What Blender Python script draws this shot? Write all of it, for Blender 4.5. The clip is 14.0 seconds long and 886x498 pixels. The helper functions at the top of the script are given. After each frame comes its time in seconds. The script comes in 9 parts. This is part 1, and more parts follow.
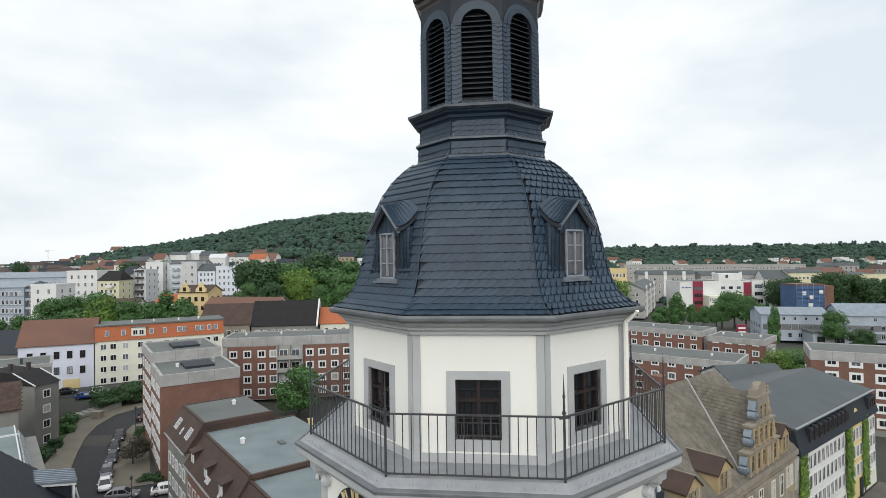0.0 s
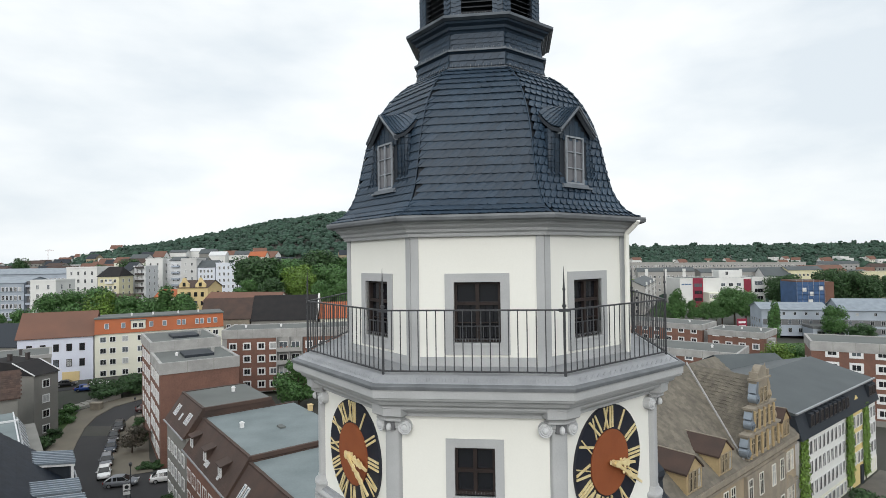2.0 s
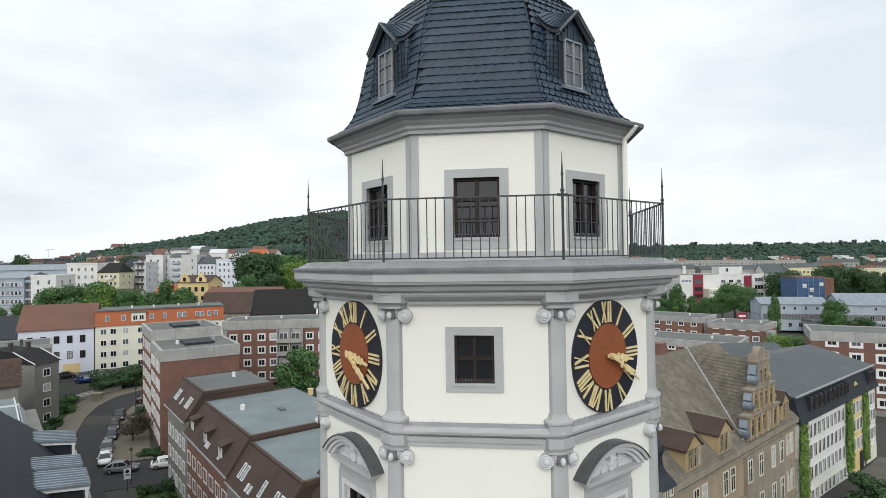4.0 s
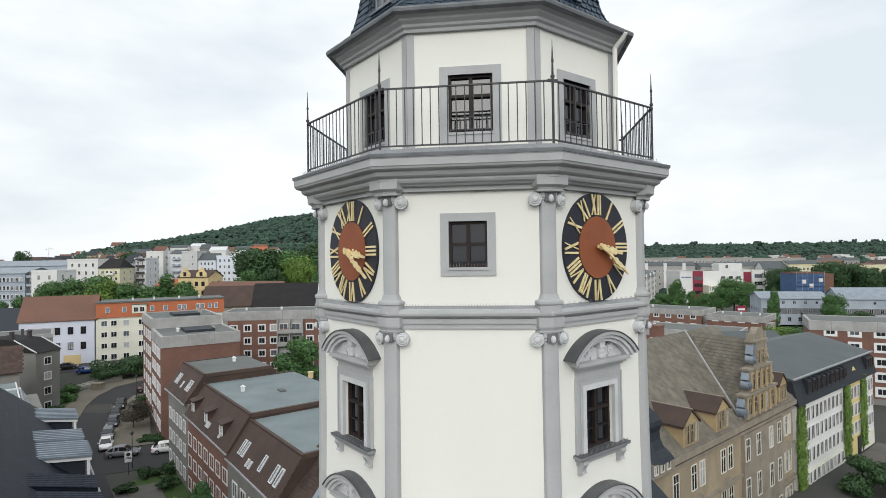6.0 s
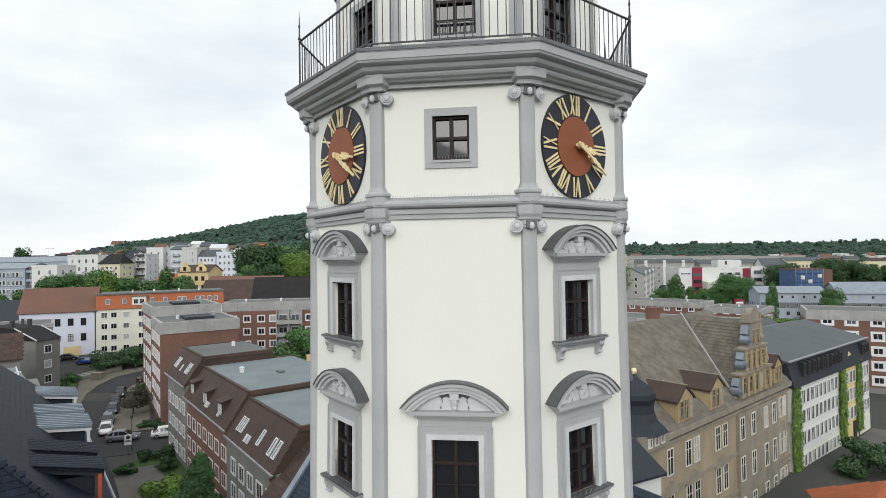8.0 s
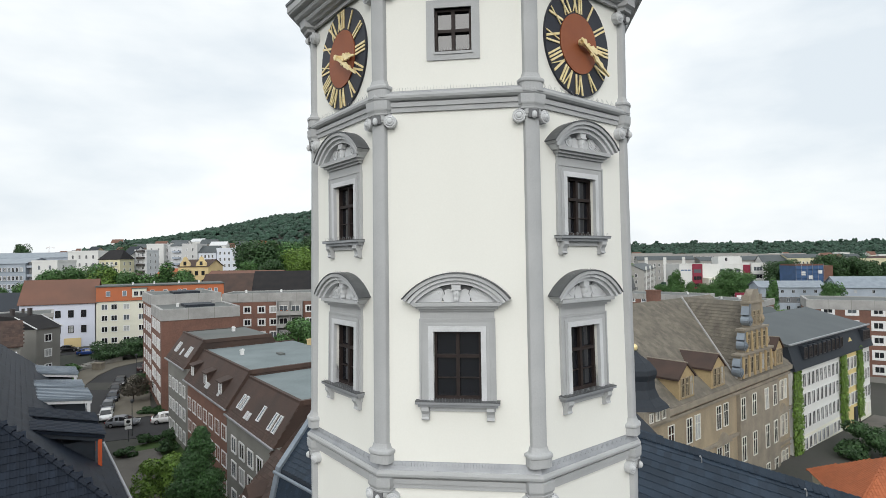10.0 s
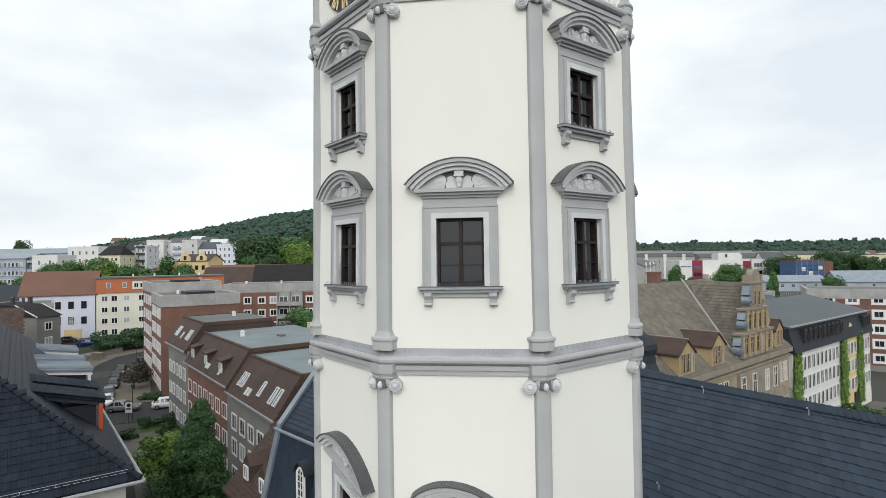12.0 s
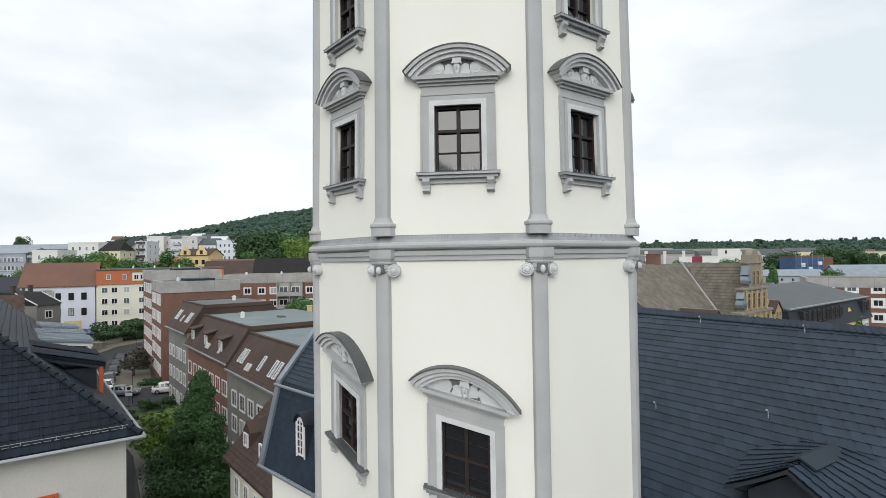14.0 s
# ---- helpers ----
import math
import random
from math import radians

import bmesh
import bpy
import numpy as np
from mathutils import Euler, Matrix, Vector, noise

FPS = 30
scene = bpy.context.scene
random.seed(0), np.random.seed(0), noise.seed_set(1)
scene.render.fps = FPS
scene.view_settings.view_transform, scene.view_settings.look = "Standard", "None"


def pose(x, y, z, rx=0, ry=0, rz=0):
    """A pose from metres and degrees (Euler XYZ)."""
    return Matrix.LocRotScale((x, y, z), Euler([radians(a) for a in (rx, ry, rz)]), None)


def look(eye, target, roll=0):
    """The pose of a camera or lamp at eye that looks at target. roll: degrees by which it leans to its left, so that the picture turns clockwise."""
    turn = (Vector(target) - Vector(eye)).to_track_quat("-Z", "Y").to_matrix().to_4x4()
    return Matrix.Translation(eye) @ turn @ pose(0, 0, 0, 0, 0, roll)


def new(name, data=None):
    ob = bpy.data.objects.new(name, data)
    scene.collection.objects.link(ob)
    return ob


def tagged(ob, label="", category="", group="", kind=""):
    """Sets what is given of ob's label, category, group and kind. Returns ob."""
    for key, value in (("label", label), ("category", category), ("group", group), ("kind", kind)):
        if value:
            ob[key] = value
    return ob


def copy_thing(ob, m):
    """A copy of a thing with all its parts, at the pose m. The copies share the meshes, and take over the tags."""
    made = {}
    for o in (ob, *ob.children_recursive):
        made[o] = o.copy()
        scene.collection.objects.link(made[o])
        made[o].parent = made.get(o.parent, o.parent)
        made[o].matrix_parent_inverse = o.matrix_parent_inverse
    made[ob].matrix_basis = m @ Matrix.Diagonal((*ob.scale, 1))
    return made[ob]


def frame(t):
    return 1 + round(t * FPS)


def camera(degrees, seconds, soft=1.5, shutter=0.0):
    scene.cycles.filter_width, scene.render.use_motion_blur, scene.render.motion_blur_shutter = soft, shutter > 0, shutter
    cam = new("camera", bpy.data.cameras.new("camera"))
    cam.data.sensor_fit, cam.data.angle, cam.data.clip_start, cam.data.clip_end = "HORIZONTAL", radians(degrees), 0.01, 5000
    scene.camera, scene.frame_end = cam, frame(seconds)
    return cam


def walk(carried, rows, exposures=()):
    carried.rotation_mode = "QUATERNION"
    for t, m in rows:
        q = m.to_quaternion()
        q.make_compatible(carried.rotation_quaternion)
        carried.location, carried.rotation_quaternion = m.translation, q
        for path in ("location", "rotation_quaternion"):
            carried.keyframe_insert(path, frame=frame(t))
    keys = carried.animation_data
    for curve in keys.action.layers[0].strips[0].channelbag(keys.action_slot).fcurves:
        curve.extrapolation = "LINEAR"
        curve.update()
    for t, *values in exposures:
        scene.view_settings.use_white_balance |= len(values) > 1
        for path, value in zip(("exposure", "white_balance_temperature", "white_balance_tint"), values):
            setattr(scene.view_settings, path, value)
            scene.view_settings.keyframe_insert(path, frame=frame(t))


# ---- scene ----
cam = camera(77.5, 14.0, soft=0.8)
PITCH, ROLL = 1.0, 0.85
ROWS = [
    (0.0, -0.956, -13.370, 32.000, -0.02),
    (0.5, -0.996, -13.346, 31.523, -0.02),
    (1.0, -1.010, -13.307, 31.087, -0.02),
    (1.5, -0.982, -13.254, 30.603, -0.02),
    (2.0, -0.953, -13.198, 30.162, -0.02),
    (2.5, -0.958, -13.172, 29.674, -0.02),
    (3.0, -0.974, -13.178, 29.208, -0.01),
    (5.5, -0.957, -13.506, 26.661, 0.01),
    (6.0, -0.900, -13.576, 26.165, 0.02),
    (6.5, -0.822, -13.704, 25.635, 0.02),
    (7.0, -0.748, -13.838, 25.157, 0.02),
    (7.5, -0.671, -13.945, 24.621, 0.03),
    (8.0, -0.622, -13.993, 24.114, 0.03),
    (10.5, -0.707, -13.893, 21.524, 0.05),
    (11.0, -0.725, -13.895, 20.981, 0.05),
    (11.5, -0.739, -13.878, 20.481, 0.05),
    (12.0, -0.766, -13.861, 19.943, 0.05),
    (12.5, -0.789, -13.842, 19.420, 0.05),
    (13.0, -0.795, -13.857, 18.849, 0.05),
    (13.5, -0.772, -13.894, 18.336, 0.05),
    (14.0, -0.758, -13.929, 17.800, 0.05),
]
walk(cam, [(t, pose(x, y, z, 90 + PITCH, ROLL, yaw)) for t, x, y, z, yaw in ROWS])

# ---- light ----
SUN_ELEV, SUN_AZ = 29.0, 183.0
world = bpy.data.worlds.new("overcast_sky")
scene.world = world
world.use_nodes = True
wn = world.node_tree
wn.nodes.clear()
w_out = wn.nodes.new("ShaderNodeOutputWorld")
w_bg = wn.nodes.new("ShaderNodeBackground")
w_sky = wn.nodes.new("ShaderNodeTexSky")
w_sky.sky_type, w_sky.sun_disc = "NISHITA", False
w_sky.sun_elevation, w_sky.sun_rotation = radians(SUN_ELEV), radians(SUN_AZ)
w_sky.dust_density, w_sky.air_density = 4.0, 1.0
w_co = wn.nodes.new("ShaderNodeTexCoord")
w_map = wn.nodes.new("ShaderNodeMapping")
w_map.inputs["Scale"].default_value = (1.0, 1.0, 2.6)
w_no = wn.nodes.new("ShaderNodeTexNoise")
w_no.inputs["Scale"].default_value, w_no.inputs["Detail"].default_value = 2.3, 7.0
w_no.inputs["Roughness"].default_value = 0.5
w_rp = wn.nodes.new("ShaderNodeValToRGB")
w_rp.color_ramp.elements[0].position, w_rp.color_ramp.elements[0].color = 0.37, (7.7, 8.4, 8.95, 1)
w_rp.color_ramp.elements[1].position, w_rp.color_ramp.elements[1].color = 0.58, (9.95, 10.3, 10.4, 1)
w_mix = wn.nodes.new("ShaderNodeMixRGB")
w_mix.inputs[0].default_value = 0.93
wn.links.new(w_co.outputs["Generated"], w_map.inputs["Vector"])
wn.links.new(w_map.outputs[0], w_no.inputs["Vector"])
wn.links.new(w_no.outputs["Fac"], w_rp.inputs[0])
wn.links.new(w_sky.outputs[0], w_mix.inputs[1])
wn.links.new(w_rp.outputs[0], w_mix.inputs[2])
# an overcast sky is brighter overhead than at the horizon
w_sep = wn.nodes.new("ShaderNodeSeparateXYZ")
wn.links.new(w_co.outputs["Generated"], w_sep.inputs[0])
w_up = wn.nodes.new("ShaderNodeMapRange")
w_up.inputs["From Min"].default_value, w_up.inputs["From Max"].default_value = 0.4, 1.0
w_up.inputs["To Min"].default_value, w_up.inputs["To Max"].default_value = 1.0, 1.4
wn.links.new(w_sep.outputs["Z"], w_up.inputs["Value"])
w_mul = wn.nodes.new("ShaderNodeVectorMath")
w_mul.operation = "SCALE"
wn.links.new(w_mix.outputs[0], w_mul.inputs[0])
wn.links.new(w_up.outputs[0], w_mul.inputs["Scale"])
wn.links.new(w_mul.outputs[0], w_bg.inputs["Color"])
w_bg.inputs["Strength"].default_value = 0.106
wn.links.new(w_bg.outputs[0], w_out.inputs["Surface"])

sun_data = bpy.data.lights.new("sun", "SUN")
sun_data.energy, sun_data.angle, sun_data.color = 1.5, radians(40), (1.0, 0.985, 0.95)
sun = new("sun", sun_data)
sun.matrix_world = look((0, 0, 80), (0 - 40 * math.sin(radians(SUN_AZ)), -40 * math.cos(radians(SUN_AZ)), 80 - 40 * math.tan(radians(SUN_ELEV))))


# ---- materials ----
def mat(name, col, col2=None, rough=0.8, scale=3.0, fine=40.0, bump=0.15, metal=0.0, mix=0.5, isl=0.0, spec=0.4, bump_d=0.02, streak=0.0, rnd=0.0, grain=0.22):
    """Two-scale mottled surface: patches of col and col2 at 'scale', grain at 'fine', random tone per object or island."""
    m = bpy.data.materials.new(name)
    m.use_nodes = True
    nt = m.node_tree
    b = nt.nodes["Principled BSDF"]
    b.inputs["Roughness"].default_value, b.inputs["Metallic"].default_value = rough, metal
    b.inputs["Specular IOR Level"].default_value = spec
    if col2 is None:
        col2 = tuple(c * 0.8 for c in col)
    geo = nt.nodes.new("ShaderNodeNewGeometry")
    n1 = nt.nodes.new("ShaderNodeTexNoise")
    n1.inputs["Scale"].default_value, n1.inputs["Detail"].default_value = scale, 4.0
    n2 = nt.nodes.new("ShaderNodeTexNoise")
    n2.inputs["Scale"].default_value, n2.inputs["Detail"].default_value = fine, 3.0
    if streak:
        mp = nt.nodes.new("ShaderNodeMapping")
        mp.inputs["Scale"].default_value = (1.0, 1.0, streak)
        nt.links.new(geo.outputs["Position"], mp.inputs["Vector"])
        nt.links.new(mp.outputs[0], n1.inputs["Vector"])
    else:
        nt.links.new(geo.outputs["Position"], n1.inputs["Vector"])
    nt.links.new(geo.outputs["Position"], n2.inputs["Vector"])
    r1 = nt.nodes.new("ShaderNodeMapRange")
    r1.inputs["From Min"].default_value, r1.inputs["From Max"].default_value = 0.5 - mix * 0.35, 0.5 + mix * 0.35
    nt.links.new(n1.outputs["Fac"], r1.inputs["Value"])
    mx = nt.nodes.new("ShaderNodeMixRGB")
    mx.inputs[1].default_value, mx.inputs[2].default_value = (*col, 1), (*col2, 1)
    nt.links.new(r1.outputs[0], mx.inputs[0])
    hs = nt.nodes.new("ShaderNodeHueSaturation")
    nt.links.new(mx.outputs[0], hs.inputs["Color"])
    add = nt.nodes.new("ShaderNodeMath")
    add.operation = "MULTIPLY_ADD"
    add.inputs[1].default_value, add.inputs[2].default_value = grain, 1 - grain / 2
    nt.links.new(n2.outputs["Fac"], add.inputs[0])
    last = add
    for amount, src in ((isl, "isl"), (rnd, "rnd")):
        if amount:
            if src == "isl":
                o = geo.outputs["Random Per Island"]
            else:
                o = nt.nodes.new("ShaderNodeObjectInfo").outputs["Random"]
            ma = nt.nodes.new("ShaderNodeMath")
            ma.operation = "MULTIPLY_ADD"
            ma.inputs[1].default_value, ma.inputs[2].default_value = amount, 1 - amount / 2
            nt.links.new(o, ma.inputs[0])
            mu = nt.nodes.new("ShaderNodeMath")
            mu.operation = "MULTIPLY"
            nt.links.new(last.outputs[0], mu.inputs[0])
            nt.links.new(ma.outputs[0], mu.inputs[1])
            last = mu
    nt.links.new(last.outputs[0], hs.inputs["Value"])
    nt.links.new(hs.outputs[0], b.inputs["Base Color"])
    if bump:
        bp = nt.nodes.new("ShaderNodeBump")
        bp.inputs["Strength"].default_value, bp.inputs["Distance"].default_value = bump, bump_d
        nt.links.new(n2.outputs["Fac"], bp.inputs["Height"])
        nt.links.new(bp.outputs[0], b.inputs["Normal"])
    return m


def glass(name, tint=(0.02, 0.022, 0.025), rough=0.06, spec=0.5, ior=1.5):
    """Window pane: a dark room behind a glossy sheet."""
    m = bpy.data.materials.new(name)
    m.use_nodes = True
    b = m.node_tree.nodes["Principled BSDF"]
    b.inputs["Base Color"].default_value = (*tint, 1)
    b.inputs["IOR"].default_value = ior
    b.inputs["Roughness"].default_value, b.inputs["Specular IOR Level"].default_value = rough, spec
    geo = m.node_tree.nodes.new("ShaderNodeNewGeometry")
    n = m.node_tree.nodes.new("ShaderNodeTexNoise")
    n.inputs["Scale"].default_value = 1.3
    bp = m.node_tree.nodes.new("ShaderNodeBump")
    bp.inputs["Strength"].default_value, bp.inputs["Distance"].default_value = 0.12, 0.01
    m.node_tree.links.new(geo.outputs["Position"], n.inputs["Vector"])
    m.node_tree.links.new(n.outputs["Fac"], bp.inputs["Height"])
    m.node_tree.links.new(bp.outputs[0], b.inputs["Normal"])
    return m


PLASTER = mat("cream_plaster", (0.80, 0.795, 0.745), (0.755, 0.75, 0.70), 0.9, 0.7, 30, 0.04, mix=1.0, streak=0.22, grain=0.05)
GREY = mat("grey_painted_stone", (0.44, 0.447, 0.452), (0.36, 0.367, 0.372), 0.75, 1.6, 45, 0.2, mix=0.9)
GREY_L = mat("light_grey_trim", (0.60, 0.61, 0.62), (0.50, 0.51, 0.52), 0.7, 2.0, 45, 0.15)
GREY_D = mat("dark_grey_tympanum_and_neck_shade", (0.16, 0.165, 0.17), (0.12, 0.12, 0.125), 0.8, 3, 40, 0.2)
ZINC = mat("weathered_zinc_flashing", (0.36, 0.37, 0.385), (0.26, 0.27, 0.285), 0.5, 2.5, 30, 0.1, metal=0.4, mix=0.8)
SLATE = mat("blue_grey_slate", (0.025, 0.046, 0.073), (0.017, 0.033, 0.055), 0.5, 0.9, 26, 0.3, isl=0.28, rnd=0.28, spec=0.4, grain=0.35)
SLATE_W = mat("dark_blue_roof_slate", (0.021, 0.034, 0.053), (0.015, 0.026, 0.042), 0.5, 0.9, 26, 0.3, isl=0.4, rnd=0.4, spec=0.27, grain=0.35)
SLATE_D = mat("slate_underlay", (0.019, 0.025, 0.034), None, 0.7, 3, 30, 0.1)
ZINC_D = mat("dark_zinc_and_shadow_line", (0.10, 0.105, 0.11), (0.07, 0.073, 0.077), 0.5, 3, 30, 0.1, metal=0.2)
ZINC_M = mat("grey_lead_flashing", (0.125, 0.145, 0.168), (0.082, 0.097, 0.115), 0.55, 3, 30, 0.1, metal=0.15)
IRON = mat("dark_painted_iron", (0.035, 0.037, 0.042), (0.05, 0.052, 0.056), 0.5, 8, 60, 0.1)
SPIKE = mat("bird_spike_wire", (0.34, 0.35, 0.36), None, 0.5, 8, 60, 0.0, metal=0.3)
LOUVRE = mat("black_louvres_and_inner_shade", (0.013, 0.016, 0.021), (0.021, 0.025, 0.031), 0.6, 4, 40, 0.2)
GLASS = glass("window_glass")
GLASS_T = glass("tower_window_glass", (0.012, 0.013, 0.017), 0.04, 0.75, 1.52)
BROWN_F = mat("dark_brown_wood_and_room_shade", (0.020, 0.0145, 0.0135), (0.030, 0.021, 0.019), 0.6, 6, 50, 0.1, spec=0.25)
WHITE_F = mat("white_window_paint", (0.72, 0.72, 0.72), (0.62, 0.62, 0.62), 0.5, 5, 50, 0.0)
DIAL = mat("navy_dial", (0.010, 0.012, 0.022), (0.015, 0.017, 0.028), 0.5, 4, 40, 0.1)
DIAL_R = mat("rust_red_dial_centre", (0.29, 0.085, 0.030), (0.22, 0.062, 0.024), 0.55, 2.5, 40, 0.1, mix=0.9)
GOLD = mat("gilded_metal", (0.86, 0.74, 0.44), (0.74, 0.58, 0.28), 0.4, 8, 60, 0.1, metal=0.2)
GUTTER = mat("dull_zinc_gutter", (0.17, 0.18, 0.19), (0.12, 0.128, 0.136), 0.6, 2.5, 30, 0.1, metal=0.2)
COPPER = mat("dark_copper_sheet", (0.06, 0.05, 0.048), (0.045, 0.04, 0.04), 0.5, 4, 40, 0.1)


# ---- mesh helpers ----
def finish(name, bm, material, smooth=False):
    me = bpy.data.meshes.new(name)
    if 0 < len(bm.verts) < 4000:
        bmesh.ops.remove_doubles(bm, verts=bm.verts, dist=1e-5)
    bmesh.ops.recalc_face_normals(bm, faces=bm.faces)
    bm.to_mesh(me)
    bm.free()
    for m in material if isinstance(material, (list, tuple)) else [material]:
        me.materials.append(m)
    if smooth:
        for p in me.polygons:
            p.use_smooth = True
    return me


def thing(name, label="", category="", group="", kind="", m=None):
    ob = new(name)
    ob.empty_display_size = 0.2
    if m is not None:
        ob.matrix_basis = m
    return tagged(ob, label, category, group, kind)


def part(name, bm, material, parent, label="", m=None, smooth=False):
    me = bm if isinstance(bm, bpy.types.Mesh) else finish(name, bm, material, smooth)
    ob = new(name, me)
    ob.parent = parent
    if m is not None:
        ob.matrix_basis = m
    return tagged(ob, label)


def box(bm, x0, x1, y0, y1, z0, z1, m=None, mi=0, shear=0.0):
    vs = [bm.verts.new((x, y, z + shear * x)) for z in (z0, z1) for x, y in ((x0, y0), (x1, y0), (x1, y1), (x0, y1))]
    if m is not None:
        for v in vs:
            v.co = m @ v.co
    for f in ((0, 3, 2, 1), (4, 5, 6, 7), (0, 1, 5, 4), (1, 2, 6, 5), (2, 3, 7, 6), (3, 0, 4, 7)):
        bm.faces.new([vs[i] for i in f]).material_index = mi
    return vs


def prism(bm, pts, lo, hi, axis="z", m=None, mi=0):
    """Extrudes a 2D outline; axis z: (x, y) up from lo to hi; axis y: (x, z) from y=lo to y=hi; axis x: (y, z)."""
    def at(p, h):
        return {"z": (p[0], p[1], h), "y": (p[0], h, p[1]), "x": (h, p[0], p[1])}[axis]
    a = [bm.verts.new(at(p, lo)) for p in pts]
    b = [bm.verts.new(at(p, hi)) for p in pts]
    if m is not None:
        for v in a + b:
            v.co = m @ v.co
    n = len(pts)
    fs = [bm.faces.new(a), bm.faces.new(b[::-1])]
    fs += [bm.faces.new((a[i], b[i], b[(i + 1) % n], a[(i + 1) % n])) for i in range(n)]
    for f in fs:
        f.material_index = mi


def tube(bm, p0, p1, r, n=6, r1=None, caps=True, mi=0):
    p0, p1 = Vector(p0), Vector(p1)
    q = (p1 - p0).to_track_quat("Z", "Y")
    r1 = r if r1 is None else r1
    A = [bm.verts.new(p0 + q @ Vector((r * math.cos(2 * math.pi * i / n), r * math.sin(2 * math.pi * i / n), 0))) for i in range(n)]
    B = [bm.verts.new(p1 + q @ Vector((r1 * math.cos(2 * math.pi * i / n), r1 * math.sin(2 * math.pi * i / n), 0))) for i in range(n)]
    for i in range(n):
        bm.faces.new((A[i], A[(i + 1) % n], B[(i + 1) % n], B[i])).material_index = mi
    if caps:
        bm.faces.new(A[::-1]).material_index = mi
        bm.faces.new(B).material_index = mi


C8 = math.cos(math.pi / 8)
SHIFT = Vector((0, 0, 0))  # the drum and dome stand slightly off the shaft's axis


def oct_xy(a, k):
    """Corner k of an octagon of apothem a: corner 0 lies between the front face 0 and face 1 to its right."""
    w = radians(-90 + 22.5 + 45 * k)
    return SHIFT.x + a / C8 * math.cos(w), SHIFT.y + a / C8 * math.sin(w)


def oct_sweep(bm, profile, closed=False, caps=False):
    """Sweeps a profile of (apothem, z) round the octagon with mitred corners."""
    rings = [[bm.verts.new((*oct_xy(a, k), z)) for k in range(8)] for a, z in profile]
    pairs = list(zip(rings, rings[1:])) + ([(rings[-1], rings[0])] if closed else [])
    for r0, r1 in pairs:
        for k in range(8):
            bm.faces.new((r0[k], r0[(k + 1) % 8], r1[(k + 1) % 8], r1[k]))
    if caps:
        bm.faces.new(rings[0][::-1])
        bm.faces.new(rings[-1])


def face_m(k, a):
    """Frame on face k: x to the viewer's right along the face, -y outward, origin on the face's middle line."""
    return Matrix.Translation(SHIFT) @ Matrix.Rotation(radians(45 * k), 4, "Z") @ Matrix.Translation((0, -a, 0))


def corner_m(k, a):
    return Matrix.Translation(SHIFT) @ Matrix.Rotation(radians(22.5 + 45 * k), 4, "Z") @ Matrix.Translation((0, -a / C8, 0))


def face_panel(bm, k, a, z0, z1, holes, depth=0.28, shear=0.0):
    """One wall face with rectangular holes (u0, u1, z0, z1) cut through and reveals inside."""
    h = a * math.tan(math.pi / 8)
    m = face_m(k, a)

    def q(*ps):
        bm.faces.new([bm.verts.new(m @ Vector(p)) for p in ps])
    holes = sorted(holes, key=lambda r: r[2])
    z = z0
    for u0, u1, a0, a1 in holes:
        s0, s1 = shear * u0, shear * u1
        q((-h, 0, z), (h, 0, z), (h, 0, a0 + s1), (u1, 0, a0 + s1), (u0, 0, a0 + s0), (-h, 0, a0 + s0))
        q((-h, 0, a0 + s0), (u0, 0, a0 + s0), (u0, 0, a1 + s0), (-h, 0, a1 + s0))
        q((u1, 0, a0 + s1), (h, 0, a0 + s1), (h, 0, a1 + s1), (u1, 0, a1 + s1))
        c = [(u0, a0 + s0), (u1, a0 + s1), (u1, a1 + s1), (u0, a1 + s0)]
        for i in range(4):
            p, r = c[i], c[(i + 1) % 4]
            q((p[0], 0, p[1]), (r[0], 0, r[1]), (r[0], depth, r[1]), (p[0], depth, p[1]))
        # the wall above starts on a level line unless it is sheared
        if shear:
            q((-h, 0, a1 + s0), (u0, 0, a1 + s0), (u1, 0, a1 + s1), (h, 0, a1 + s1), (h, 0, a1 + abs(shear) * h), (-h, 0, a1 + abs(shear) * h))
            z = a1 + abs(shear) * h
        else:
            z = a1
    q((-h, 0, z), (h, 0, z), (h, 0, z1), (-h, 0, z1))

# ---- terrain ----
def sstep(a, b, v):
    t = min(1.0, max(0.0, (v - a) / (b - a)))
    return t * t * (3 - 2 * t)


def ground_z(x, y):
    h = -1.0 + 3.0 * sstep(85, 135, y) * sstep(20, -60, x)
    h -= 1.8 * sstep(5, 30, x) * (1 - sstep(80, 120, y))
    left = sstep(60, -60, x)
    edge = sstep(-0.58, -0.74, x / max(y, 50.0))  # the land falls away beyond the hill
    h += 12 * sstep(150, 300, y) * left + (10 + 8 * left) * (1 - 0.8 * edge) * sstep(330, 900, y)
    h += 76 * math.exp(-((x + 150) / (300 if x > -150 else 290)) ** 2) * sstep(480, 1000, y) * (1 - 0.4 * sstep(1000, 1500, y))
    h += (37 - 20 * sstep(-350, -800, x) - 14 * edge + 10 * sstep(150, 600, x)) * sstep(900, 2200, y)
    return h

# ---- the clock tower ----
TURN = -7.1
A_W = 3.57                      # wall apothem of the shaft
Z_B2, Z_B3 = 25.17, 18.06
tower = thing("clock_tower", "tall octagonal tower of cream plaster with grey trim and slate dome", "tower",
              m=pose(-0.01, 0, 0, 0, 0, TURN))


def shaft_wall(name, z0, z1, holes_of, a=A_W, shear_of=None):
    bm = bmesh.new()
    for k in range(8):
        face_panel(bm, k, a, z0, z1, holes_of(k), shear=(shear_of(k) if shear_of else 0.0))
    part(name, bm, PLASTER, tower)


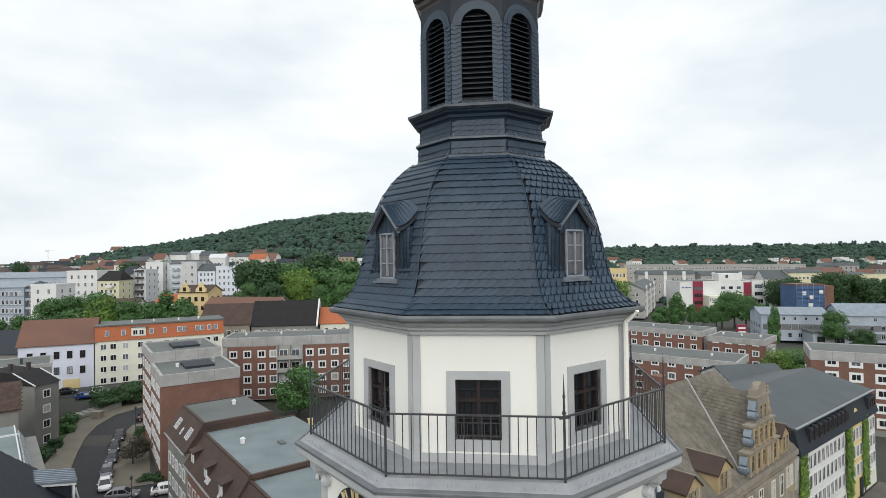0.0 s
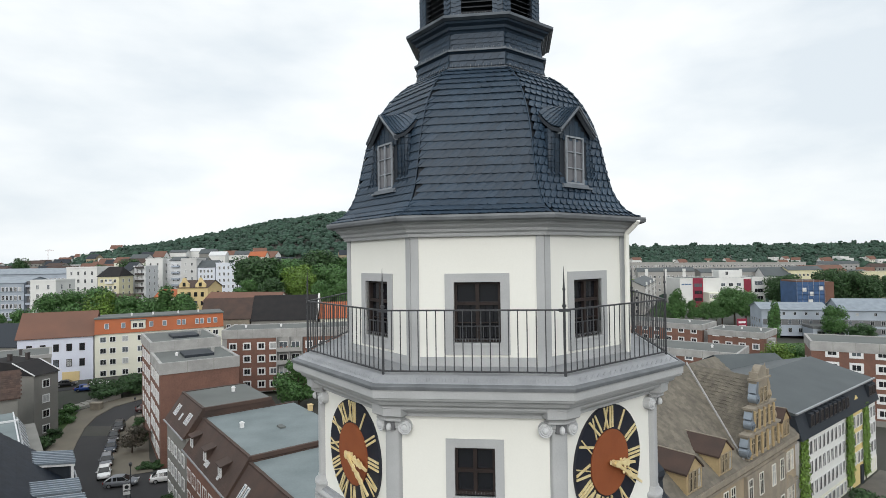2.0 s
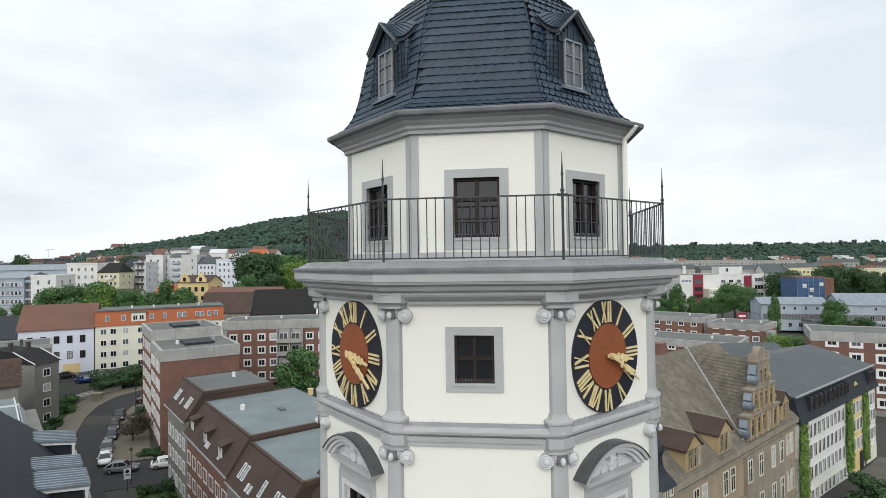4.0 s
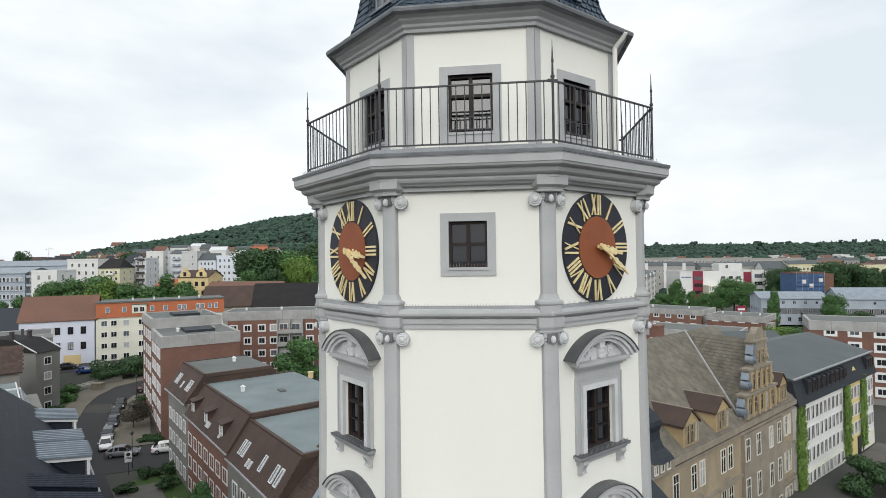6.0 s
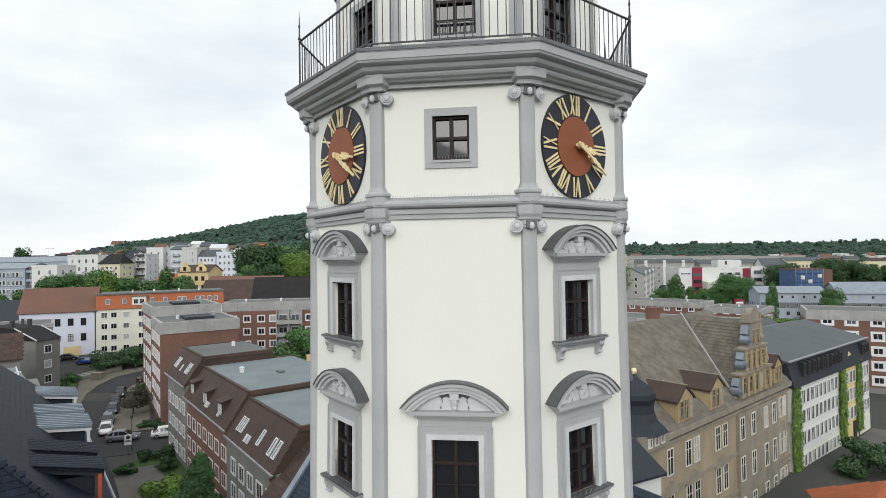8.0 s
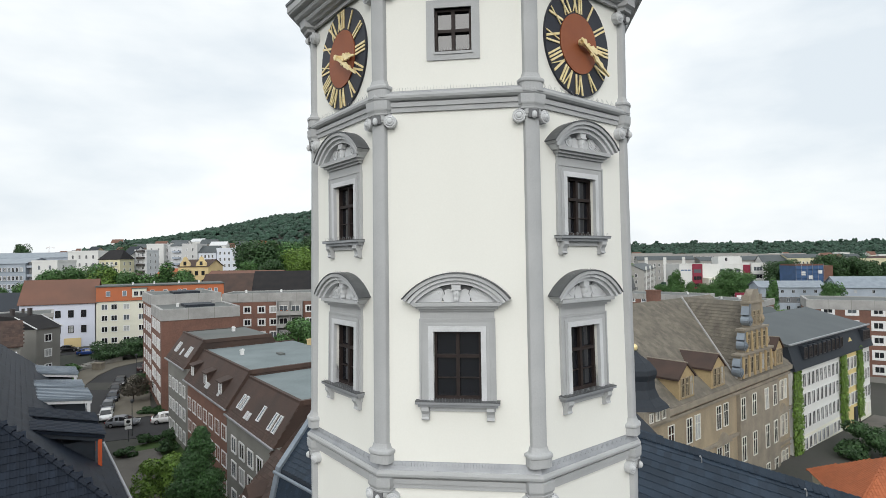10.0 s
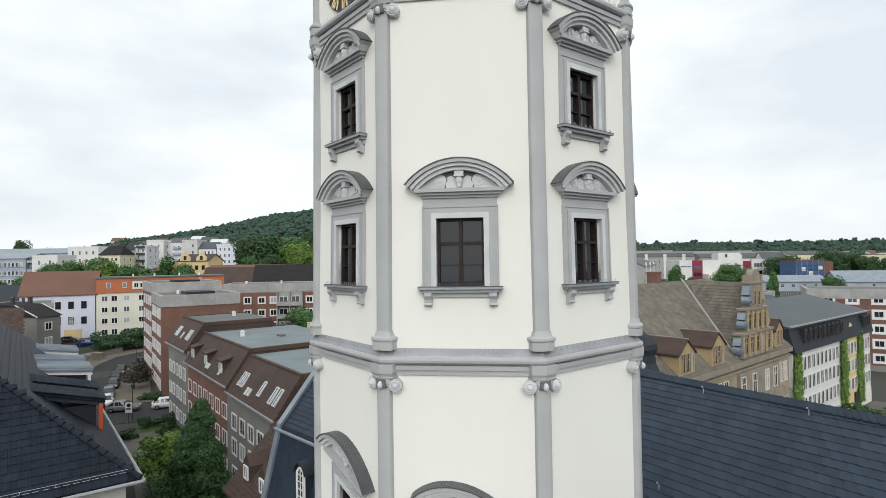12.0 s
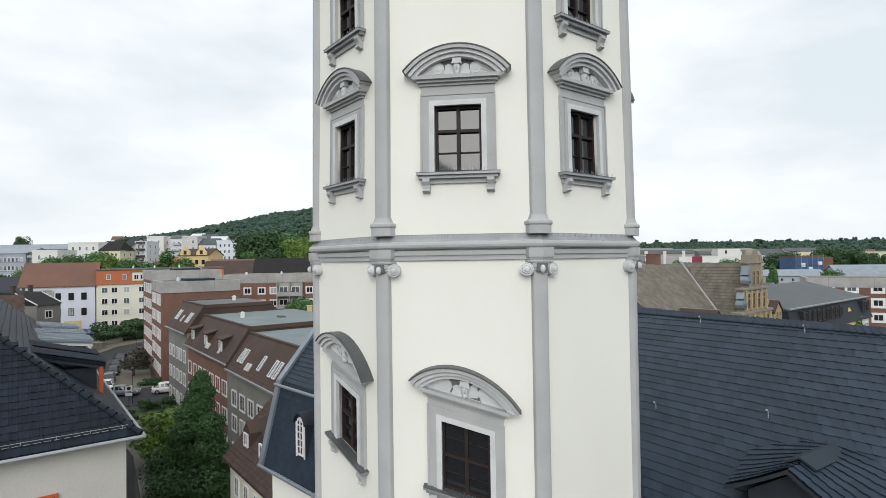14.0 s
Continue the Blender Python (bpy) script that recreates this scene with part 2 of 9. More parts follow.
def sash(parent, m, u0, u1, z0, z1, shear=0.0, rows=(0.5,), wood=BROWN_F, cols=(0.5,), depth=0.13, bar=0.016):
    """Casement window set back in the opening: frame, meeting stile, a stout transom (the first of rows), thin glazing bars and the pane."""
    bm = bmesh.new()
    w = 0.048
    box(bm, u0, u0 + w, depth - 0.07, depth, z0, z1, m, shear=shear)
    box(bm, u1 - w, u1, depth - 0.07, depth, z0, z1, m, shear=shear)
    box(bm, u0 + w, u1 - w, depth - 0.069, depth, z0, z0 + w * 1.2, m, shear=shear)
    box(bm, u0 + w, u1 - w, depth - 0.069, depth, z1 - w, z1, m, shear=shear)
    for c in cols:
        x = u0 + (u1 - u0) * c
        box(bm, x - 0.034, x + 0.034, depth - 0.072, depth - 0.002, z0 + w, z1 - w, m, shear=shear)
    for i, r in enumerate(rows):
        z = z0 + (z1 - z0) * r
        b = bar if i else 0.06
        box(bm, u0 + w, u1 - w, depth - (0.05 if i else 0.075), depth - 0.004, z - b / 2, z + b / 2, m, shear=shear)
    fr = part("window_frame", bm, wood, parent)
    bm = bmesh.new()
    box(bm, u0, u1, depth + 0.002, depth + 0.02, z0, z1, m, shear=shear)
    part("pane", bm, GLASS_T, parent)
    return fr


def plain_window(k, a, zs, w, surround, sill=True, rows=(0.5,)):
    """Recessed window with a flat grey surround. zs: opening and surround heights."""
    o0, o1, s0, s1 = zs
    m = face_m(k, a)
    win = part("window", bmesh.new(), GREY, tower)
    bm = bmesh.new()
    p = 0.03
    box(bm, -surround, -w, -p, 0.26, s0, s1, m)
    box(bm, w, surround, -p, 0.26, s0, s1, m)
    box(bm, -w, w, -p + 0.0005, 0.26, s0, o0, m)
    box(bm, -w, w, -p + 0.0005, 0.26, o1, s1, m)
    part("surround", bm, GREY, win)
    if sill:
        bm = bmesh.new()
        box(bm, -w - 0.02, w + 0.02, -0.05, 0.1, o0 - 0.05, o0 - 0.002, m)
        part("sill", bm, GREY, win)
        spikes(win, [(m, -w, w, -0.01, o0, 0)])
    sash(win, m, -w, w, o0, o1, rows=rows)
    return win


def arc(c, z, r, a0, a1, n):
    return [(c + r * math.sin(a0 + (a1 - a0) * i / n), z + r * math.cos(a0 + (a1 - a0) * i / n)) for i in range(n + 1)]


def arc_band(bm, half, z, rise, t0, t1, y0, y1, m, shear=0.0, n=18):
    """Curved moulding over a segmental pediment between radial offsets t0 and t1."""
    R = (half * half + rise * rise) / (2 * rise)
    zc = z + rise - R
    w = math.asin(half / R)
    inner = arc(0, zc, R + t0, -w, w, n)
    outer = arc(0, zc, R + t1, -w, w, n)
    for i in range(n):
        pts = [inner[i], inner[i + 1], outer[i + 1], outer[i]]
        vs = []
        for y in (y0, y1):
            for x, zz in pts:
                vs.append(bm.verts.new(m @ Vector((x, y, zz + shear * x))))
        for f in ((0, 1, 2, 3), (7, 6, 5, 4), (1, 0, 4, 5), (3, 2, 6, 7)) + (((0, 3, 7, 4),) if i == 0 else ()) + (((2, 1, 5, 6),) if i == n - 1 else ()):
            bm.faces.new([vs[j] for j in f])


def blob(bm, c, r, m, seg=10, ring=7, shear=0.0):
    vs = bmesh.ops.create_uvsphere(bm, u_segments=seg, v_segments=ring, radius=1.0)["verts"]
    for v in vs:
        v.co = m @ Vector((c[0] + v.co.x * r[0], c[1] + v.co.y * r[1], c[2] + v.co.z * r[2] + shear * c[0]))


def scroll(bm, side, zp, m, shear=0.0):
    """Carved leaf scroll of a pediment: a coiled head towards the middle, its tail sinking to the outer corner; raised ridges follow the outline."""
    def outline(k, dx, dz):
        pts = [(0.37 + 0.125 * math.cos(radians(t)), 0.155 + 0.125 * math.sin(radians(t))) for t in range(215, 45, -17)]
        pts += [(0.53, 0.20), (0.62, 0.135), (0.70, 0.07), (0.77, 0.02), (0.74, 0.0), (0.30, 0.0)]
        return [(side * (0.45 + dx + (x - 0.45 - dx) * k), zp + dz + (z - dz) * k) for x, z in pts]
    prism(bm, [(x, z + shear * x) for x, z in outline(1.0, 0.0, 0.0)], -0.04, 0.0, "y", m)
    for r, y in ((0.105, -0.062), (0.07, -0.05), (0.058, -0.074), (0.03, -0.09)):
        n = 14
        cx, cz = side * 0.37, zp + 0.155
        prism(bm, [(cx + r * math.cos(2 * math.pi * i / n), cz + r * math.sin(2 * math.pi * i / n) + shear * cx) for i in range(n)], y, 0.0, "y", m)
    for q in range(3):
        # veins of the tail
        pts = [(0.45 + 0.01 * q, 0.21 - 0.06 * q), (0.56, 0.165 - 0.05 * q), (0.68 - 0.02 * q, 0.075 - 0.025 * q), (0.67 - 0.02 * q, 0.06 - 0.022 * q), (0.55, 0.135 - 0.045 * q), (0.45 + 0.01 * q, 0.175 - 0.05 * q)]
        prism(bm, [(side * x, zp + z + shear * side * x) for x, z in pts], -0.055, 0.0, "y", m)


FACE_U = {1: -0.10, 7: 0.06}


def pediment_window(k, z, shear=0.0, u=None, du=0.45, grid=(0.63, 0.31), h=1.28):
    """Framed window under a segmental pediment with a carved head between scrolls. z: foot of the opening."""
    u = FACE_U.get(k, 0.0) if u is None else u
    m = face_m(k, A_W) @ Matrix.Translation((u, 0, 0))
    win = part("window", bmesh.new(), GREY, tower)
    o0, o1 = z, z + h
    # inner light frame and outer architrave
    bm = bmesh.new()
    i = 0.1
    for x0, x1 in ((-du - i, -du), (du, du + i)):
        box(bm, x0, x1, -0.075, 0.26, o0 - 0.005, o1 + i, m, shear=shear)
    box(bm, -du, du, -0.0745, 0.26, o1, o1 + i, m, shear=shear)
    part("inner_frame", bm, GREY_L, win)
    bm = bmesh.new()
    bm.free()
    o = du + i
    for s in (-1, 1):
        x0, x1 = sorted((s * (o + 0.001), s * (o + 0.14)))
        bm = bmesh.new()
        box(bm, x0, x1, -0.042, 0.05, o0, o1 + i + 0.10, m, shear=shear)
        part("jamb", bm, GREY, win)
        x0, x1 = sorted((s * (o + 0.002), s * (o + 0.062)))
        bm = bmesh.new()
        box(bm, x0, x1, -0.062, -0.0425, o0, o1 + i + 0.045, m, shear=shear)
        part("jamb_fascia", bm, GREY, win)
        x0, x1 = sorted((s * (o + 0.141), s * (o + 0.175)))
        bm = bmesh.new()
        box(bm, x0, x1, -0.06, 0.05, o0, o1 + i + 0.14, m, shear=shear)
        part("jamb_bead", bm, GREY, win)
    bm = bmesh.new()
    box(bm, -o, o, -0.044, 0.05, o1 + i + 0.001, o1 + i + 0.10, m, shear=shear)
    part("head", bm, GREY, win)
    bm = bmesh.new()
    box(bm, -o - 0.001, o + 0.001, -0.0615, -0.0445, o1 + i + 0.002, o1 + i + 0.045, m, shear=shear)
    part("head_fascia", bm, GREY, win)
    bm = bmesh.new()
    box(bm, -o - 0.14, o + 0.14, -0.058, 0.05, o1 + i + 0.101, o1 + i + 0.14, m, shear=shear)
    part("head_bead", bm, GREY, win)
    bm = bmesh.new()
    box(bm, -o - 0.16, o + 0.16, -0.04, 0.05, o1 + i + 0.141, o1 + i + 0.28, m, shear=shear)
    part("frieze", bm, GREY, win)
    # straight cornice
    zc = o1 + i + 0.28
    bm = bmesh.new()
    for (p, a, b, e) in ((0.08, 0.0, 0.05, 0.20), (0.14, 0.051, 0.10, 0.25), (0.20, 0.101, 0.17, 0.30)):
        box(bm, -o - e + 0.02, o + e - 0.02, -p, 0.05, zc + a, zc + b, m, shear=shear)
    part("lintel_cornice", bm, GREY, win)
    zp = zc + 0.171
    half, rise = o + 0.36, 0.44
    bm = bmesh.new()
    R = (half * half + rise * rise) / (2 * rise)
    w = math.asin(half / R)
    pts = [(x, zz + shear * x) for x, zz in arc(0, zp + rise - R, R - 0.1, -w, w, 18) if zz > zp]
    prism(bm, pts, -0.02, 0.05, "y", m)
    part("tympanum", bm, GREY_D, win)
    bm = bmesh.new()
    arc_band(bm, half, zp, rise, -0.10, -0.03, -0.16, 0.05, m, shear)
    arc_band(bm, half, zp, rise, -0.029, 0.035, -0.22, 0.05, m, shear)
    part("pediment_moulding", bm, GREY_L, win)
    bm = bmesh.new()
    arc_band(bm, half + 0.02, zp, rise, 0.036, 0.10, -0.27, 0.05, m, shear)
    part("pediment_hood", bm, GREY, win)
    # cover strip over the hood, darkened to draw the edge's shadow line
    bm = bmesh.new()
    arc_band(bm, half + 0.03, zp, rise, 0.102, 0.122, -0.285, 0.05, m, shear)
    part("hood_cover", bm, ZINC_D, win)
    # carved head with cap and beard, ruff, and a scroll on either side
    bm = bmesh.new()
    blob(bm, (0, -0.06, zp + 0.155), (0.078, 0.085, 0.115), m, shear=shear)
    blob(bm, (0, -0.075, zp + 0.06), (0.055, 0.065, 0.065), m, shear=shear)
    blob(bm, (0, -0.135, zp + 0.15), (0.016, 0.03, 0.04), m, 6, 5, shear=shear)
    prism(bm, [(-0.078, zp + 0.235), (0.078, zp + 0.235), (0.092, zp + 0.33), (-0.092, zp + 0.33)], -0.135, 0.0, "y", m)
    box(bm, -0.096, 0.096, -0.15, 0.0, zp + 0.222, zp + 0.25, m, shear=shear)
    for s in (-1, 1):
        prism(bm, [(s * 0.03, zp + 0.0), (s * 0.24, zp + 0.0), (s * 0.265, zp + 0.09), (s * 0.225, zp + 0.15), (s * 0.235, zp + 0.215), (s * 0.16, zp + 0.25), (s * 0.06, zp + 0.2)], -0.038, 0.0, "y", m)
        b2 = bmesh.new()
        scroll(b2, s, zp, m, shear)
        part("scroll", b2, GREY_L, win)
    part("carved_relief", bm, GREY_L, win)
    # sill on two consoles
    bm = bmesh.new()
    box(bm, -o - 0.24, o + 0.24, -0.19, 0.05, o0 - 0.05, o0 - 0.006, m, shear=shear)
    box(bm, -o - 0.2, o + 0.2, -0.13, 0.05, o0 - 0.11, o0 - 0.051, m, shear=shear)
    part("sill", bm, ZINC, win)
    bm = bmesh.new()
    box(bm, -o - 0.245, o + 0.245, -0.195, 0.05, o0 - 0.0055, o0 + 0.004, m, shear=shear)
    part("sill_cover", bm, ZINC_D, win)
    bm = bmesh.new()
    box(bm, -o - 0.16, o + 0.16, -0.05, 0.05, o0 - 0.20, o0 - 0.111, m, shear=shear)
    part("sill_frieze", bm, GREY, win)
    for s in (-1, 1):
        bm = bmesh.new()
        c = s * (o + 0.06)
        prof = [(-0.15, o0 - 0.112), (-0.16, o0 - 0.17), (-0.11, o0 - 0.24), (-0.10, o0 - 0.30), (-0.125, o0 - 0.34), (-0.06, o0 - 0.37), (0.05, o0 - 0.37), (0.05, o0 - 0.112)]
        prism(bm, [(y, zz + shear * c) for y, zz in prof], c - 0.07, c + 0.07, "x", m)
        part("console", bm, GREY, win)
    spikes(win, [(m, -o - 0.2, o + 0.2, -0.16, o0 - 0.005, shear)])
    # spikes along the crown of the hood
    bm = bmesh.new()
    n = 30
    for q in range(n):
        th = -0.55 * w + 1.1 * w * q / (n - 1)
        x, zz = (R + 0.1) * math.sin(th), zp + rise - R + (R + 0.1) * math.cos(th)
        tube(bm, m @ Vector((x, -0.2, zz + shear * x)), m @ Vector((x * 1.02, -0.2 + 0.03 * (-1) ** q, zz + 0.05 + shear * x)), 0.0025, 3, caps=False)
    tagged(part("bird_spike_strip", bm, SPIKE, win), kind="stuff")
    sash(win, m, -du, du, o0, o1, shear, rows=grid)
    return win


def spikes(parent, runs, name="bird_spike_strip"):
    bm = bmesh.new()
    for m, x0, x1, y, z, shear in runs:
        n = max(2, int((x1 - x0) / 0.055))
        for q in range(n):
            x = x0 + (x1 - x0) * (q + 0.5) / n
            dy = (0.03, -0.03, 0.0)[q % 3]
            tube(bm, m @ Vector((x, y, z + shear * x)), m @ Vector((x, y + dy, z + 0.075 + shear * x)), 0.003, 3, caps=False)
    tagged(part(name, bm, SPIKE, parent), kind="stuff")


# walls, storey by storey
W2 = (0.36, (26.00, 26.845, 25.845, 26.995), 0.52)      # clock storey: small plain windows on every second face
W3_Z, W3_UP, H_UP = 19.42, 22.48, 1.16
EVEN = lambda k: k % 2 == 0
shaft_wall("wall_clock_storey", Z_B2 + 0.1, 27.5, lambda k: [(-W2[0], W2[0], W2[1][0], W2[1][1])] if EVEN(k) else [])
shaft_wall("wall_middle_storey", Z_B3 + 0.2, Z_B2 - 0.2, lambda k: [(FACE_U.get(k, 0) - 0.45, FACE_U.get(k, 0) + 0.45, W3_Z, W3_Z + 1.28)] + ([] if EVEN(k) else [(FACE_U.get(k, 0) - 0.45, FACE_U.get(k, 0) + 0.45, W3_UP, W3_UP + H_UP)]))
W4, W4_U, SLOPE = {0: 13.38, 7: 13.83}, {0: 0.065, 7: 0.06}, -0.28
shaft_wall("wall_lower_storey", 9.0, Z_B3 - 0.2, lambda k: [(W4_U[k] - 0.45, W4_U[k] + 0.45, W4[k], W4[k] + 1.28)] if k in W4 else [], shear_of=lambda k: SLOPE if k in (0, 7) else 0.0)
bm = bmesh.new()
oct_sweep(bm, [(A_W + 0.12, -1.2), (A_W + 0.12, 0.6), (A_W, 0.7), (A_W, 9.0)])
part("wall_foot", bm, PLASTER, tower)
# added dark solid behind the windows, its colour standing for the unlit rooms
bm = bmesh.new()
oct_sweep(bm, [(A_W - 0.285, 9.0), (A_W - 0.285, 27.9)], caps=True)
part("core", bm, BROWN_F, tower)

for k in range(8):
    if EVEN(k):
        plain_window(k, A_W, W2[1], W2[0], W2[2])
    pediment_window(k, W3_Z)
    if not EVEN(k):
        pediment_window(k, W3_UP, h=H_UP)
for k in W4:
    pediment_window(k, W4[k] + SLOPE * W4_U[k], SLOPE, W4_U[k], grid=(0.5, 0.25, 0.75))


def band(name, zc, rise=0.215):
    bm = bmesh.new()
    a = A_W
    oct_sweep(bm, [(a - 0.02, zc - 0.29), (a + 0.045, zc - 0.29), (a + 0.045, zc - 0.20), (a + 0.075, zc - 0.195), (a + 0.075, zc - 0.11), (a + 0.03, zc - 0.105), (a + 0.03, zc - 0.085),
                   (a + 0.10, zc - 0.08), (a + 0.145, zc - 0.045), (a + 0.155, zc), (a + 0.14, zc + 0.045), (a + 0.105, zc + 0.06)])
    part(name, bm, GREY, tower)
    bm = bmesh.new()
    oct_sweep(bm, [(a + 0.105, zc + 0.061), (a + 0.10, zc + 0.075), (a - 0.02, zc + rise)])
    fl = part("lead_flashing", bm, ZINC, tower)
    h = (a + 0.06) * math.tan(math.pi / 8) - 0.2
    spikes(fl, [(face_m(k, a), -h, h, -0.06, zc + 0.05 + rise / 3, 0) for k in range(8)])


band("string_course", Z_B2, 0.14)
band("string_course", Z_B3)

# main cornice under the balcony
bm = bmesh.new()
a = 3.66
oct_sweep(bm, [(a - 0.11, 27.40), (a - 0.06, 27.40), (a - 0.06, 27.48), (a + 0.02, 27.49), (a + 0.05, 27.52), (a + 0.11, 27.545), (a + 0.135, 27.585), (a + 0.135, 27.62), (a + 0.18, 27.635), (a + 0.225, 27.665),
               (a + 0.245, 27.71), (a + 0.245, 27.74), (a + 0.32, 27.755), (a + 0.36, 27.775), (a + 0.375, 27.81), (a + 0.39, 27.82), (a + 0.395, 27.965)])
part("cornice", bm, GREY, tower)
bm = bmesh.new()
oct_sweep(bm, [(a + 0.39, 27.951), (a + 0.405, 27.955), (a + 0.405, 27.985), (a + 0.30, 28.06), (a + 0.12, 28.16), (a + 0.05, 28.17), (2.9, 28.16)])
fl = part("balcony_deck", bm, ZINC, tower, "grey zinc covered balcony floor")
bm = bmesh.new()
oct_sweep(bm, [(a + 0.39, 27.967), (a + 0.42, 27.968), (a + 0.425, 28.02), (a + 0.415, 28.032), (a + 0.33, 28.055)])
part("rim_flashing", bm, GUTTER, tower)
h = a * math.tan(math.pi / 8)
spikes(fl, [(face_m(k, a), -h, h, -0.27, 28.07, 0) for k in range(8)])


def pilaster(k, z0, z1, grand=False):
    """Rounded corner pilaster with moulded foot, scrolled capital and the block above it."""
    m = corner_m(k, A_W)
    pil = part("pilaster", bmesh.new(), GREY, tower)
    bm = bmesh.new()

    def outline(w, p, n=8):
        # convex front, bent back at the octagon's corner
        pts = [(-w, 0.10), (-w, -p * 0.35)]
        pts += [(w * math.sin(t), -p * 0.35 - p * 0.65 * math.cos(t)) for t in [(-1.25 + 2.5 * i / n) for i in range(n + 1)]]
        return pts + [(w, -p * 0.35), (w, 0.10)]

    def angled(w, p):
        # two flat faces meeting over the octagon's corner
        q = -p + 0.3 * w
        return [(-w, 0.10), (-w, q), (0, -p), (w, q), (w, 0.10)]

    def loft(bm, rings, outline=outline):
        """Joins outlines (width, projection, height) into one turned body."""
        vs = [[bm.verts.new(m @ Vector((x, y, z))) for x, y in outline(w, p)] for w, p, z in rings]
        n = len(vs[0])
        for r0, r1 in zip(vs, vs[1:]):
            for i in range(n):
                bm.faces.new((r0[i], r0[(i + 1) % n], r1[(i + 1) % n], r1[i]))
        bm.faces.new(vs[0][::-1])
        bm.faces.new(vs[-1])
    zf, zt = z0 + 0.31, z1 - 0.34
    prism(bm, outline(0.148, 0.08), zf, zt, "z", m)
    part("shaft", bm, GREY, pil)
    bm = bmesh.new()
    # foot: plinth, torus and flared neck
    loft(bm, [(0.225, 0.15, z0 - 0.02), (0.225, 0.15, zf - 0.171), (0.238, 0.158, zf - 0.165), (0.248, 0.168, zf - 0.15), (0.250, 0.170, zf - 0.125), (0.246, 0.166, zf - 0.102),
              (0.236, 0.156, zf - 0.09), (0.20, 0.125, zf - 0.078), (0.185, 0.115, zf - 0.06), (0.172, 0.102, zf - 0.025), (0.16, 0.09, zf + 0.02)])
    part("foot", bm, GREY, pil)
    # capital: necking, volutes on either side, carved flower, abacus
    bm = bmesh.new()
    loft(bm, [(0.158, 0.088, zt - 0.03), (0.17, 0.105, zt - 0.015), (0.165, 0.10, zt + 0.01), (0.175, 0.12, zt + 0.03), (0.175, 0.12, zt + 0.115)])
    part("capital", bm, GREY, pil)
    for s in (-1, 1):
        mm = m @ Matrix.Rotation(radians(s * 22.5), 4, "Z") @ Matrix.Translation((s * 0.235, -0.07, 0))
        bm = bmesh.new()
        n = 18
        rings = [(0.125, 0.10), (0.125, -0.07), (0.112, -0.078), (0.100, -0.070), (0.094, -0.070), (0.086, -0.092), (0.074, -0.098), (0.064, -0.086), (0.058, -0.086), (0.05, -0.108), (0.03, -0.12), (0.012, -0.124)]
        vs = [[bm.verts.new(mm @ Vector((r * math.cos(2 * math.pi * i / n), y, zt - 0.005 + r * math.sin(2 * math.pi * i / n)))) for i in range(n)] for r, y in rings]
        for r0, r1 in zip(vs, vs[1:]):
            for i in range(n):
                bm.faces.new((r0[i], r0[(i + 1) % n], r1[(i + 1) % n], r1[i]))
        bm.faces.new(vs[-1])
        part("volute", bm, GREY_L, pil)
    # proud block between the volutes, coloured dark as the shade of a hollow
    bm = bmesh.new()
    box(bm, -0.105, 0.105, -0.128, 0.0, zt - 0.05, zt + 0.11, m)
    part("neck_recess", bm, GREY_D, pil)
    bm = bmesh.new()
    blob(bm, (0, -0.135, zt + 0.0), (0.05, 0.065, 0.075), m)
    part("carved_flower", bm, GREY_L, pil)
    bm = bmesh.new()
    e = 0.055 if grand else 0.0
    loft(bm, [(0.20, 0.125, zt + 0.1155), (0.245 + e / 3, 0.14, zt + 0.125), (0.25 + e / 3, 0.145, zt + 0.148), (0.22 + e / 3, 0.135, zt + 0.155), (0.225 + e / 2, 0.15, zt + 0.19), (0.245 + e, 0.165 + e / 2, zt + 0.215),
              (0.25 + e, 0.17 + e, zt + 0.235), (0.255 + e, 0.175 + e, z1 + 0.05 + 1.6 * e)], angled)
    part("entablature_block", bm, GREY, pil)


for k in range(8):
    pilaster(k, Z_B2 + 0.0, 27.55, True)
    pilaster(k, Z_B3 + 0.20, Z_B2 - 0.13)
    pilaster(k, 9.0, Z_B3 - 0.13)


# clocks on the diagonal faces
def bar_mesh(strokes, r_mid, h, depth=0.02):
    """Roman figure from straight strokes: (x0, x1, width) between the foot and the head."""
    bm = bmesh.new()
    for x0, x1, w in strokes:
        prism(bm, [(x0 - w / 2, -h / 2), (x0 + w / 2, -h / 2), (x1 + w / 2, h / 2), (x1 - w / 2, h / 2)], -depth, 0, "y")
    return bm


I, V = 0.040, 0.046
FIG = {1: [(0, 0, I)], 2: [(-.035, -.035, I), (.035, .035, I)], 3: [(-.065, -.065, I), (0, 0, I), (.065, .065, I)], 4: [(-.09, -.09, I), (.02, -.04, V), (.02, .08, 0.022)],
       5: [(0, -.06, V), (0, .06, 0.022)], 6: [(-.03, -.09, V), (-.03, .03, 0.022), (.085, .085, I)], 7: [(-.07, -.13, V), (-.07, -.01, 0.022), (.04, .04, I), (.10, .10, I)],
       8: [(-.1, -.16, V), (-.1, -.04, 0.022), (.005, .005, I), (.065, .065, I), (.125, .125, I)], 9: [(-.09, -.09, I), (.07, -.03, V), (-.03, .07, 0.022)],
       10: [(.05, -.05, V), (-.05, .05, 0.022)], 11: [(.0, -.1, V), (-.1, .0, 0.022), (.07, .07, I)], 12: [(-.04, -.14, V), (-.14, -.04, 0.022), (.03, .03, I), (.095, .095, I)]}


